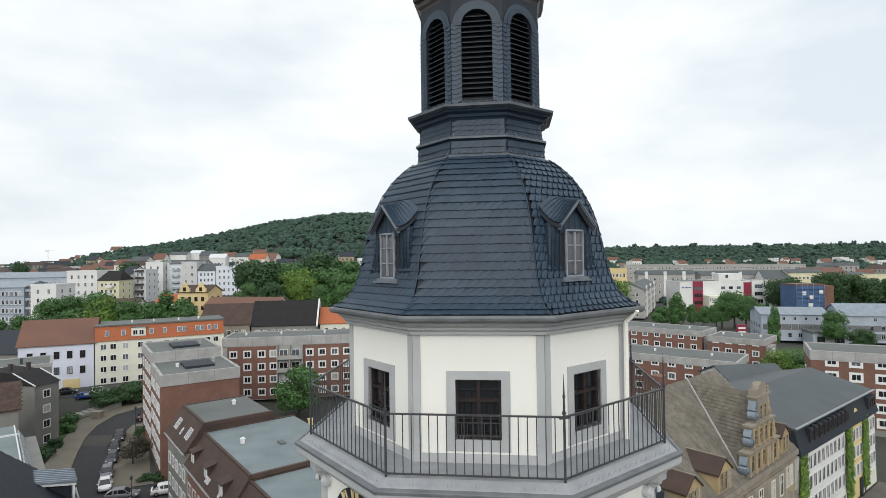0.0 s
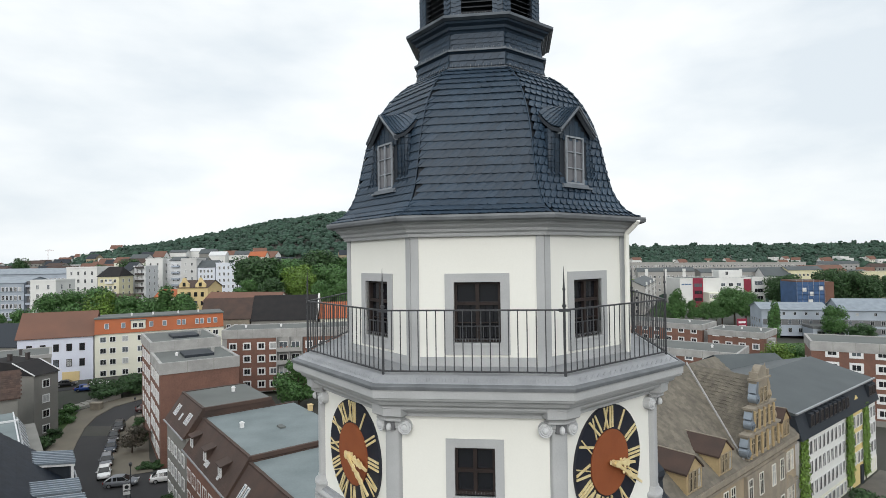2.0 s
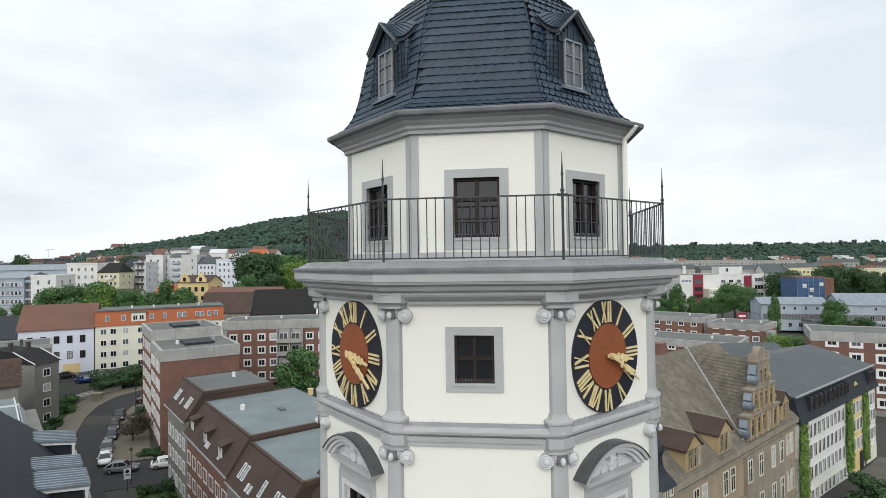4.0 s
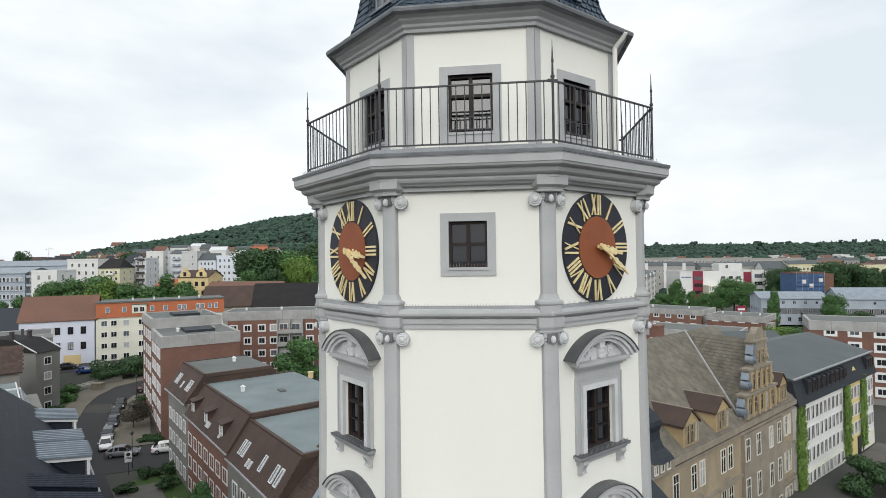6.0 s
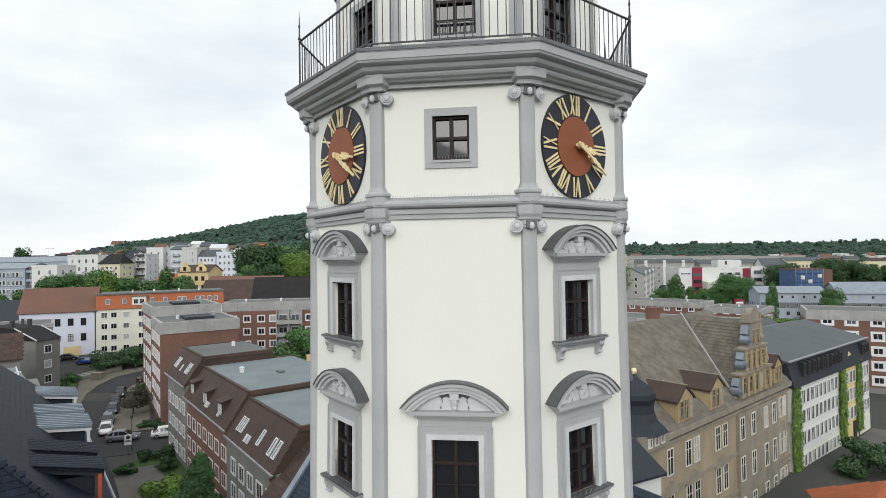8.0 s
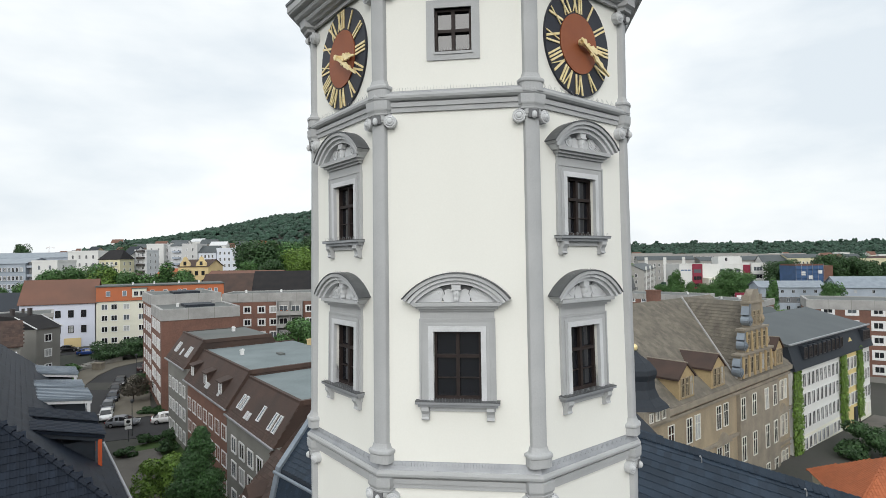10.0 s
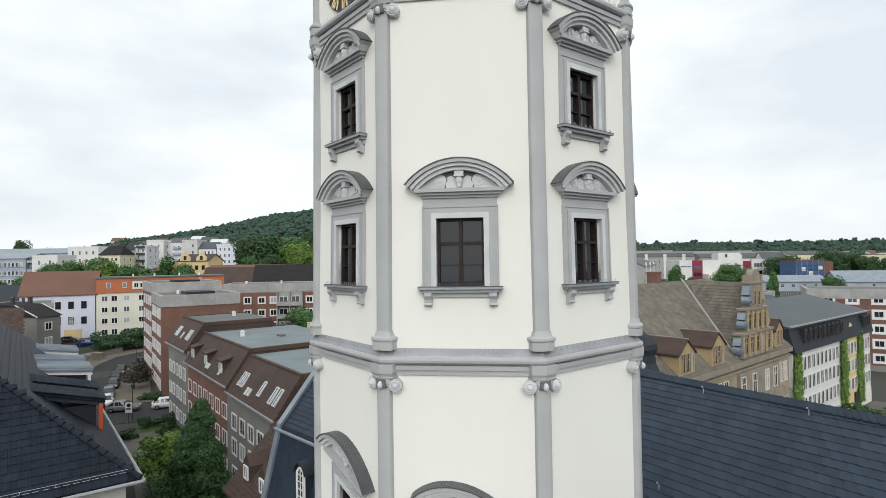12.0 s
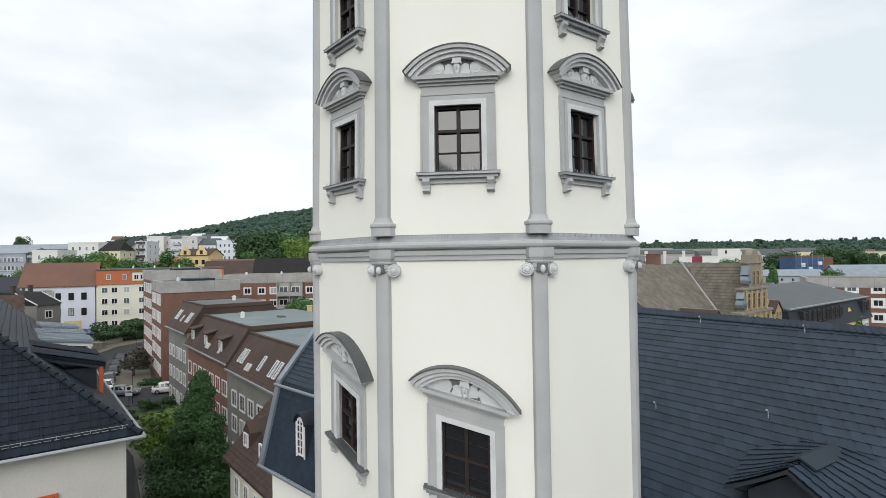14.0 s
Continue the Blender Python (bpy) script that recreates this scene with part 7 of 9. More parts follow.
# ---- white office building with ivy and slate attic ----
YELLOW_B = mat("clear_yellow_render", (0.66, 0.53, 0.24), (0.56, 0.45, 0.21), 0.9, 0.3, 10, 0.1)
ID = Vector((0.788, 0.615))
IO = Vector((41.0, 52.8))
ob, L, H = house("ivy_clad_office", "white rendered office with dark slate attic, grey roof and ivy strips", IO, IO + ID * 29.6, 17, -2.8, 8.0, WHITE_W, "office building")
bm = bmesh.new()
prism(bm, [(-0.5, H - 0.1), (0.35, H + 3.0), (2, H + 3.0), (2, H - 0.1)], -0.2, L + 0.2, "x")
part("slate_attic", bm, SLATE_D, ob)
bm = bmesh.new()
prism(bm, [(0.1, H + 3.0), (8.5, H + 5.2), (17, H + 3.0), (17, H + 2.8), (0.1, H + 2.8)], -0.3, L + 0.3, "x")
part("roof", bm, GREY_SLATE_FAR, ob)
bm = bmesh.new()
box(bm, -0.3, L + 0.3, -0.1, 0.14, H + 2.95, H + 3.12)
part("gutter", bm, ZINC, ob)
for i, x in enumerate(spread(2.6, 17.0, 9) + spread(25.5, 28.5, 3)):
    d = part("dormer", bmesh.new(), SLATE, ob)
    bm = bmesh.new()
    box(bm, x - 0.5, x + 0.5, -0.38, 0.6, H + 0.9, H + 2.6)
    part("dormer_body", bm, SLATE_D, d)
    fm, gm = win_mesh(0.85, 1.4, 0.06, "two", COPPER, GLASS)
    w_ = part("window", fm, COPPER, d, m=Matrix.Translation((x, -0.38, H + 1.05)))
    part("pane", gm, GLASS, w_)
zs = [3.1, 5.75, 8.2]
windows(ob, "f", L, 17, spread(3.0, 16.0, 9), zs, 1.0, 1.7, 0.04, "two", WHITE_F, seed=41, pale=0.05)
windows(ob, "f", L, 17, spread(3.0, 16.0, 9), [0.5], 0.95, 1.5, 0.05, "two", WHITE_F, seed=42, pale=0.1, off=0.07)
windows(ob, "f", L, 17, [19.5, 21, 22.4], zs, 1.1, 1.75, 0.07, "two", WHITE_F, seed=43, pale=0.1, off=0.1)
windows(ob, "f", L, 17, [26.2, 27.5, 28.8], [0.5] + zs, 1.1, 1.75, 0.07, "two", WHITE_F, seed=44, pale=0.1)
windows(ob, "r", L, 17, spread(1, 16, 5), [0.5] + zs, 1.0, 1.55, 0.07, "two", WHITE_F, seed=45, pale=0.1)
bm = bmesh.new()
prism(bm, [(18.4, 0), (23.3, 0), (23.3, H + 0.2), (20.8, H + 1.9), (18.4, H + 0.2)], -0.1, 0.02, "y")
part("yellow_bay", bm, YELLOW_B, ob, "yellow gabled bay")
bm = bmesh.new()
box(bm, -0.02, L, -0.06, 0.02, 0, 2.3)
part("plinth", bm, CREAM_W, ob)
bm = bmesh.new()
box(bm, 21.6, 22.6, -0.3, 0.1, 0, 2.6)
part("door", bm, SLATE_D, ob, "dark blue entrance door")

# ---- brick prefab block at the square's far corner ----
ob, L, H = house("brick_prefab_block", "brick prefab block with broad white window surrounds", (71.0, 95.4), (93.0, 83.6), 12, -2.6, 12.7, BRICK, "apartment building", "prefab slabs")
flat_roof(ob, L, 12, H, ROOF_FELT, CONCRETE, band=1.6)
windows(ob, "f", L, 12, [3.4, 7.2, 11.2, 15.2, 19.5], [1.6 + 2.75 * i for i in range(5)], 2.2, 1.9, 0.42, "two", seed=51, pale=0.2)
windows(ob, "l", L, 12, [3, 9], [1.6 + 2.6 * i for i in range(4)], 1.8, 1.7, 0.35, "two", seed=52)
bm = bmesh.new()
box(bm, -0.02, L, -0.08, 0.02, -0.5, 1.2)
part("plinth", bm, RENDER_G, ob)

# ---- two rows of lower brick flats ----
for p0, p1, z0, z1, dep, sd in (((30, 121.5), (58.5, 99.0), -1.5, 9.8, 12, 61), ((47.5, 163), (70.9, 140.8), -1.2, 10.4, 12, 62), ((71.3, 138.4), (81.4, 128.8), -1.2, 9.6, 12, 63)):
    ob, L, H = house("brick_flats", "row of brown brick flats with white windows and flat roof", p0, p1, dep, z0, z1, BRICK, "apartment building", "brick flats")
    flat_roof(ob, L, dep, H, ROOF_FELT, CONCRETE, band=1.3)
    n = int(L / 3.4)
    windows(ob, "f", L, dep, spread(0.5, L - 0.5, n), [1.0 + 2.75 * i for i in range(4)], 1.7, 1.6, 0.25, "two", seed=sd, single=True)
    for q in range(3):
        vent(ob, L * (q + 0.5) / 3, dep / 2, H)
    bm = bmesh.new()
    box(bm, L * 0.98, L + 1.2, 1.5, 6, 1, H - 1.5)
    part("stair_core", bm, CONCRETE, ob)
    windows(ob, "r", L + 1.2, dep, [3.6], [2 + 2.7 * i for i in range(3)], 1.6, 1.2, 0.12, "two", seed=sd)

# ---- pale blue-grey modern school ----
for lab, p0, p1, dep, z0, z1, rise in (("low pale blue-grey wing with metal roof", (117, 192), (138, 186), 16, 0.0, 9.6, 2.0), ("pale blue-grey gabled wing with dark bands", (141, 184), (172, 176), 15, 0.0, 9.6, 3.6)):
    ob, L, H = house("modern_school_wing", lab, p0, p1, dep, z0, z1, PALE_BW, "school", "modern school wings")
    gable_roof(ob, L, dep, H, rise, METAL_R, 0.5, PALE_BW)
    n = int(L / 3.4)
    for z in ((1.2, 4.2) if rise > 3 else (4.2,)):
        bm = bmesh.new()
        box(bm, 0.5, L - 0.5, -0.05, 0.02, z - 0.2, z + 1.9)
        part("dark_band", bm, GREY_D, ob)
    windows(ob, "f", L, dep, spread(0.8, L - 0.8, n), [1.3, 4.3], 1.2, 1.6, 0.07, "two", GREY, seed=71, off=0.05, single=True)
    windows(ob, "f", L, dep, spread(2, L - 2, 5), [7.6], 0.9, 1.1, 0.06, "two", GREY, seed=72, single=True)
    windows(ob, "l", L, dep, spread(1, dep - 1, 4), [1.3, 4.3], 1.2, 1.6, 0.07, "two", GREY, seed=73, single=True)
bm = bmesh.new()
ob, L, H = house("modern_school_wing", "flat-roofed pale porch of the modern school", (128, 180), (139, 178), 8, 0.0, 4.4, PALE_BW, "school", "modern school wings")
flat_roof(ob, L, 8, H, ROOF_FELT, GREY_D, band=0.7)
windows(ob, "f", L, 8, spread(1, L - 1, 3), [0.5], 2.6, 2.4, 0.12, "two", GREY_D, seed=75)

PALE_Y = mat("pale_yellow_render", (0.64, 0.60, 0.40), (0.56, 0.52, 0.36), 0.9, 0.3, 10, 0.1)
WHITE_B = mat("cool_white_render", (0.66, 0.69, 0.75), (0.58, 0.61, 0.67), 0.9, 0.25, 10, 0.1, mix=1.0)
WHITE_C2 = mat("greyish_white_render", (0.55, 0.55, 0.54), (0.46, 0.46, 0.455), 0.9, 0.25, 10, 0.1, mix=1.0)
TENEMENT = mat("grey_tenement_render", (0.36, 0.35, 0.33), (0.29, 0.285, 0.27), 0.9, 0.25, 10, 0.1, mix=1.0)


def simple(name, label, p0, p1, dep, z0, z1, wall, tile, rise, cols, rows, w=1.3, h=1.7, cat="house", style="two", side=True, fm=None, hip=0.0):
    ob, L, H = house(name, label, p0, p1, dep, z0, z1, wall, cat)
    if rise:
        gable_roof(ob, L, dep, H, rise, tile, 0.4, wall, hip=hip)
    else:
        flat_roof(ob, L, dep, H, tile, wall, band=0.5)
    st = (H - 1.0) / rows
    windows(ob, "f", L, dep, spread(0.8, L - 0.8, cols), [0.9 + st * i for i in range(rows)], w, min(h, st - 0.7), 0.14, style, fm, seed=int(abs(p0[0]) + cols), pale=0.12, single=True)
    if side:
        windows(ob, "r" if p0[0] < 0 else "l", L, dep, spread(1, dep - 1, max(2, int(dep / 5))), [0.9 + st * i for i in range(rows)], w, min(h, st - 0.7), 0.14, style, fm, seed=5, pale=0.12, single=True)
    return ob, L, H


# ---- white commercial building with red stair tower ----
ob, L, H = house("white_commercial_building", "white commercial building with dark red glazed strips", (134.5, 303), (174.0, 301), 22, -1.0, 16.6, WHITE_W, "office building")
flat_roof(ob, L, 22, H, ROOF_FELT, WHITE_W, band=0.4)
for x0, x1, zt in ((7.2, 12.8, 0.3), (35.6, 39.4, -0.6)):
    bm = bmesh.new()
    box(bm, x0, x1, -0.5, 0.1, 0.5, H + zt)
    part("red_strip", bm, RED_W, ob)
windows(ob, "f", L, 22, [10], [4.5, 8.6, 12.6], 4.6, 2.4, 0.2, "three", RED_W, seed=81, off=0.5)
windows(ob, "f", L, 22, spread(22, 35, 3), [8.4, 13.0], 2.6, 1.9, 0.15, "two", seed=82)
bm = bmesh.new()
box(bm, 12.6, 21, -9, 0, 0, 10)
part("front_block", bm, CREAM_W, ob)
windows(ob, "f", L, 22, spread(12.8, 20.8, 7), [3, 7.0], 0.8, 2.2, 0.12, "two", seed=84, off=9)
bm = bmesh.new()
box(bm, 24.5, 37, 6, 14, H, H + 4.3)
part("roof_block", bm, WHITE_W, ob)
windows(ob, "f", L, 22, [29], [H + 1.5], 1.6, 2.2, 0.12, "two", seed=84, off=-6)
bm = bmesh.new()
for i in range(3):
    box(bm, 1.0 + 1.9 * i, 2.5 + 1.9 * i, -0.06, 0.02, H - 3.6, H - 2.9)
part("sign_bars", bm, BLUE_W, ob, "blue sign bars")
ob, L, H = simple("white_office_block", "white office block with dark window bays", (174.2, 300), (181, 299), 20, -1.0, 16.8, WHITE_W, ROOF_FELT, 0, 1, 4, 4.5, 2.4, "office building", "three")
ob, L, H = simple("white_office_block", "low white office wing with square windows", (181.2, 296), (191, 286), 14, -1.0, 10.4, WHITE_W, ROOF_FELT, 0, 4, 3, 1.3, 1.6, "office building")
# long grey blocks with mansard roofs behind it
for i, (p0, p1, dep, z1, rise, n) in enumerate((((101.5, 268), (133, 335), 13, 14.5, 3.0, 14), ((88, 330), (96, 322), 12, 14.5, 3.0, 3), ((135, 372), (172, 366), 12, 19, 2.5, 12), ((176, 366), (236, 372), 12, 18, 2.5, 20))):
    ob, L, H = simple("grey_tenement_row", "long grey tenement row with slate mansard and pale window bays", p0, p1, dep, 0, z1, TENEMENT, GREY_SLATE_FAR, rise, n, 4, 1.3, 1.9, "apartment building")
    if L > 30:
        for q in range(3):
            bm = bmesh.new()
            box(bm, L * (0.15 + 0.33 * q) - 1, L * (0.15 + 0.33 * q) + 1, -0.4, 0.3, 0, H + 1.8)
            part("stair_bay", bm, WHITE_W, ob)
for x0, x1, y, zt in ((157.9, 200, 470, 24.0), (204.1, 274.8, 480, 23), (276, 330, 490, 22)):
    simple("long_far_flats", "long flat-roofed grey apartment row in the distance", (x0, y), (x1, y), 12, 3, zt, TENEMENT, ROOF_FELT, 0, int((x1 - x0) / 3.2), 5, 1.5, 1.7, "apartment building", side=False)
simple("ochre_building", "ochre building with flat roof and tall dark windows", (88, 300), (103.6, 300), 12, 0, 24.8, YELLOW_W, TILE_B, 0, 7, 5, 1.2, 2.2)
simple("white_gabled_house", "white gabled house with grey-green roof", (210.5, 350), (226.1, 346), 24, 2, 15.5, WHITE_W, GREY_SLATE_FAR, 5.5, 3, 3)
simple("cream_tenement", "cream tenement with rows of tall windows", (226.4, 350), (248.9, 350), 12, 2, 19.2, PALE_Y, GREY_SLATE_FAR, 2.2, 8, 4)
simple("beige_flats", "beige flat-roofed apartment building", (259.3, 330), (300, 326), 12, 2, 18.0, PALE_Y, ROOF_FELT, 0, 8, 4)
simple("brown_roofed_hall", "long hall with red-brown roof", (262, 390), (292, 388), 14, 4, 17.0, CREAM_W, TILE_RB, 4, 6, 2)
# scaffolded blue building
ob, L, H = house("scaffolded_building", "building wrapped in blue scaffold netting with brick side", (175, 262), (188.2, 261), 15, -0.5, 16.4, BLUE_W, "building")
flat_roof(ob, L, 14, H, ROOF_FELT, TILE_RB, band=0.5)
for x, z in ((3.6, 11.6), (7.2, 9.6), (11.6, 12.2), (6.6, 5.8)):
    bm = bmesh.new()
    box(bm, x - 1.0, x + 1.0, -0.25, 0.02, z, z + 1.9)
    part("white_panel", bm, WHITE_W, ob)
for q in range(6):
    bm = bmesh.new()
    tube(bm, (q * L / 5, -0.4, 0), (q * L / 5, -0.4, H + 0.8), 0.08, 5)
    part("scaffold_pole", bm, ZINC, ob)
for q in range(7):
    bm = bmesh.new()
    box(bm, 0, L, -0.5, -0.02, 2.2 * q + 1.4, 2.2 * q + 1.5)
    part("scaffold_board", bm, BLUE_W, ob)
bm = bmesh.new()
box(bm, L + 0.003, L + 4.8, 0.4, 14, 0, H - 0.6)
part("brick_side", bm, TILE_RB, ob)
windows(ob, "r", L + 0.2, 14, spread(1, 13, 4), [3, 7, 11], 1.4, 2.2, 0.15, "two", seed=92)

# ---- mid-distance houses to the left ----
simple("brown_roofed_row_house", "row house with brown tiled roof and dark dormers", (-78.5, 163), (-63.5, 165), 13, 4, 12.0, STONE_G, TILE_B, 6.0, 6, 2)
ob, L, H = simple("black_roofed_row_house", "row house with black tiled roof and pale gable edge", (-63.0, 165), (-42.5, 167), 13, 4, 11.4, RENDER_G, TILE_K, 7.2, 8, 2)
bm = bmesh.new()
for s in (0, 1):
    prism(bm, [(6.5, H + 7.2), (6.5, H + 7.75), (-0.6 if not s else 13.6, H - 0.2), (-0.6 if not s else 13.6, H - 0.75)], L, L + 0.5, "x")
part("gable_edge", bm, WHITE_W, ob, "white gable edge")
simple("orange_roofed_house", "house with orange-red tiled roof", (-42, 170), (-24, 172), 12, 4, 11.2, CREAM_W, TILE_R, 4.6, 6, 2)
ob, L, H = simple("orange_roofed_house", "long low house with dull red tiled roof", (-90, 192), (-61, 186), 10, 6, 15.6, CREAM_W, TILE_RB, 3.0, 9, 2)
ob, L, H = simple("ornate_yellow_house", "ornate yellow house with twin curved gables", (-103.5, 200), (-91, 198), 10, 6, 20.5, YELLOW_W, TILE_B, 2.5, 4, 4, fm=BROWN_F)
for x in (3.0, 9.8):
    bm = bmesh.new()
    prism(bm, [(x - 2.2, H), (x - 2.0, H + 1.4), (x - 1.1, H + 2.2), (x - 0.6, H + 3.4), (x, H + 3.8), (x + 0.6, H + 3.4), (x + 1.1, H + 2.2), (x + 2.0, H + 1.4), (x + 2.2, H)], -0.2, 0.5, "y")
    part("curved_gable", bm, YELLOW_W, ob)
windows(ob, "f", L, 10, [3.0, 9.8], [H + 0.4], 1.2, 1.5, 0.12, "two", BROWN_F, off=0.2)
ob, L, H = simple("yellow_apartment_house", "pale yellow apartment house with dark mansard roof and balcony", (-164.2, 248), (-154.2, 248), 12, 8, 24.2, PALE_Y, TILE_K, 4.2, 4, 5, hip=2.0)
for q in range(3):
    bm = bmesh.new()
    box(bm, L * 0.4, L * 0.75, -1.3, 0, 5.5 + 3.6 * q, 6.5 + 3.6 * q)
    part("balcony", bm, WHITE_W, ob)
simple("white_apartment_house", "narrow white gabled house with dark slate roof", (-161.8, 263), (-156.5, 262), 12, 8, 26.5, WHITE_W, SLATE_D, 4, 2, 5)


def balconies(ob, x0, x1, n, z0, st, material):
    for q in range(n):
        bm = bmesh.new()
        box(bm, x0, x1, -1.3, 0, z0 + st * q, z0 + st * q + 0.95)
        part("balcony", bm, material, ob)


# pale terrace on the slope: houses of uneven width and height, some with stacked balconies
for x0, x1, y, zt, wall, rise, balc, cols in ((-156.1, -150.2, 264, 28.6, GREY_L, 0, 1, 2), (-164.1, -154.8, 290, 32.4, WHITE_W, 0, 0, 2), (-156.9, -152.8, 294, 31.8, GREY_L, 0, 0, 1), (-151.3, -144.9, 291, 31.3, GREY_L, 2.0, 1, 2), (-144.6, -136.2, 290, 32.2, WHITE_C2, 0, 0, 2),
                                              (-136.1, -126.5, 291, 27.5, WHITE_B, 3.5, 0, 4), (-126.2, -112.4, 291.5, 29.5, WHITE_B, 0, 0, 5), (-112.2, -107.0, 288, 30.2, PALE_BW, 0, 1, 2)):
    ob, L, H = simple("white_terrace_house", "tall pale terrace house with stacked balconies" if balc else "tall plain white terrace house with small windows", (x0, y), (x1, y), 12, 8, zt, wall, GREY_SLATE_FAR, rise, cols, 6, 1.1, 1.8)
    if balc:
        balconies(ob, L * 0.2, L * 0.85, 6, 2.6, 3.4, COPPER if x0 < -155 else PALE_BW)
# office complex: front wing, dark loggias, white stair block, rear wing
for p0, p1, dep, z0, z1, n, r, wall, tile, rise in (((-205, 216.4), (-175.6, 217), 18, 4, 22.6, 16, 5, PALE_BW, METAL_R, 2.2), ((-175.4, 218.5), (-172.3, 218.5), 14, 4, 23.0, 1, 5, GREY_D, ROOF_FELT, 0), ((-172.2, 216), (-161.6, 216), 12, 4, 23.6, 2, 5, WHITE_W, METAL_R, 0), ((-240, 264), (-189.6, 264), 16, 8, 25.5, 24, 4, PALE_BW, METAL_R, 2.6), ((-189.2, 263), (-173.9, 263), 14, 8, 28.5, 4, 5, WHITE_W, ROOF_FELT, 0)):
    ob, L, H = simple("office_complex_wing", "white stair block of the office complex" if wall is WHITE_W else "pale office wing with rows of blue-tinted windows", p0, p1, dep, z0, z1, wall, tile, rise, n, r, 1.2, 2.0, "office building")
    if n > 10:
        for z in range(1, r):
            bm = bmesh.new()
            box(bm, 0.1, L - 0.1, -0.12, 0.02, H * z / r - 0.1, H * z / r + 0.3)
            part("grey_band", bm, METAL_R, ob)
    elif n == 1:
        balconies(ob, 0.1, L - 0.1, 5, 2, 3.7, PALE_BW)
# low houses under the trees
simple("orange_roofed_house", "low cream house with orange-red tiled roof", (-112, 200), (-102.5, 200), 9, 8, 17.0, CREAM_W, TILE_R, 2.6, 4, 2)
simple("grey_roofed_house", "low white house with grey roof", (-133, 200), (-120, 200), 9, 8, 15.5, WHITE_W, TILE_B, 2.6, 5, 2)
# houses on the hillside behind the terrace
for i, (x0, x1, y, zt, rise, tile, wall) in enumerate(((-246.5, -233, 420, 34, 3, GREY_SLATE_FAR, WHITE_W), (-234, -225, 430, 35, 4.5, TILE_RB, WHITE_W), (-225.3, -212, 440, 38.5, 2, GREY_SLATE_FAR, WHITE_W), (-213.6, -203, 450, 39.5, 2.5, GREY_L, WHITE_W), (-203, -190, 445, 37.5, 3.5, GREY_SLATE_FAR, RENDER_G), (-188.6, -176, 430, 35.5, 3, GREY_L, WHITE_W), (-157, -143.5, 430, 34.0, 4.0, TILE_R, CREAM_W), (-262, -250, 425, 31, 4, TILE_RB, CREAM_W), (-215, -198, 400, 32, 0, ROOF_FELT, RENDER_G), (-195, -178, 400, 31, 2.5, GREY_SLATE_FAR, CONCRETE), (-240, -222, 395, 30.5, 3, TILE_B, CREAM_W), (-172, -160, 440, 36, 3, GREY_SLATE_FAR, WHITE_W))):
    simple("hillside_house", "pale hillside house with tiled roof" if tile in (TILE_RB, TILE_R, TILE_B) else "pale hillside house with grey roof", (x0, y), (x1, y + (i % 3) - 1), 10, 12, zt, wall, tile, rise, 4, 4, 1.1, 1.6, side=False)

# ---- distant town: houses scattered over the slopes ----
tmpl = []
for i, (w, d_, h_, rise, wall, tile) in enumerate(((14, 10, 9, 4.5, WHITE_W, TILE_RB), (12, 10, 8, 4, CREAM_W, TILE_RB), (26, 11, 11, 3.5, RENDER_G, TILE_B), (40, 12, 13, 3.0, CONCRETE, GREY_SLATE_FAR), (18, 12, 10, 0, WHITE_W, ROOF_FELT), (15, 11, 9, 5, STONE, SLATE_D))):
    ob, L, H = house("distant_town_house", "distant pale house with pitched roof on the slope" if rise else "distant white flat-roofed house on the slope", (0, 0), (w, 0), d_, 0, h_, wall, "house", "distant town")
    bm = bmesh.new()
    box(bm, 0, w, 0, d_, -8, 0)
    part("foundation", bm, wall, ob)
    if rise:
        gable_roof(ob, L, d_, H, rise, tile, 0.4, wall)
    else:
        flat_roof(ob, L, d_, H, tile, wall, band=0.4)
    rws = 3 if h_ > 10 else 2
    windows(ob, "f", L, d_, spread(0.8, L - 0.8, max(3, int(w / 4.5))), [1.2 + (h_ - 1.2) / rws * q for q in range(rws)], 1.3, 1.5, 0.62, "none", GLASS, seed=i, pale=0.0, joined=True)
    tmpl.append((ob, w, d_))
rng = random.Random(12)
placed = []


def try_place(x, y, kinds, turn):
    ob, w, d_ = tmpl[rng.choice(kinds)]
    for px, py, pr in placed:
        if (px - x) ** 2 + (py - y) ** 2 < (pr + w * 0.62) ** 2:
            return
    placed.append((x, y, w * 0.62))
    m = pose(x, y, min(ground_z(x, y), ground_z(x + w, y)) - 0.3, 0, 0, turn) @ Matrix.Translation((-w / 2, -d_ / 2, 0))
    copy_thing(ob, m)


for _ in range(46):
    try_place(rng.uniform(-420, -70), rng.uniform(465, 600), (0, 1, 4, 5, 0), rng.uniform(-25, 25))
for _ in range(70):
    try_place(rng.uniform(120, 620), rng.uniform(330, 640), (0, 1, 2, 3, 3, 4, 5), rng.choice((-28, -18, 8, 22)) + rng.uniform(-5, 5))
for _ in range(52):
    try_place(rng.uniform(100, 900), rng.uniform(650, 1150), (0, 1, 4, 4), rng.uniform(-30, 30))
for _ in range(48):
    y = rng.uniform(420, 900)
    try_place(-y * rng.uniform(0.60, 0.84), y, (0, 4, 2, 5), rng.uniform(-30, 30))
for _ in range(5):
    y = rng.uniform(760, 1150)
    try_place(y * rng.uniform(0.3, 0.82), y, (0, 4, 4), rng.uniform(-20, 20))
# rows of long flats right of the white commercial building
for ob, w, d_ in tmpl:
    ob.location = (-700 - w * 3, 900 + w * 4, ground_z(-700 - w * 3, 900 + w * 4) - 0.3)

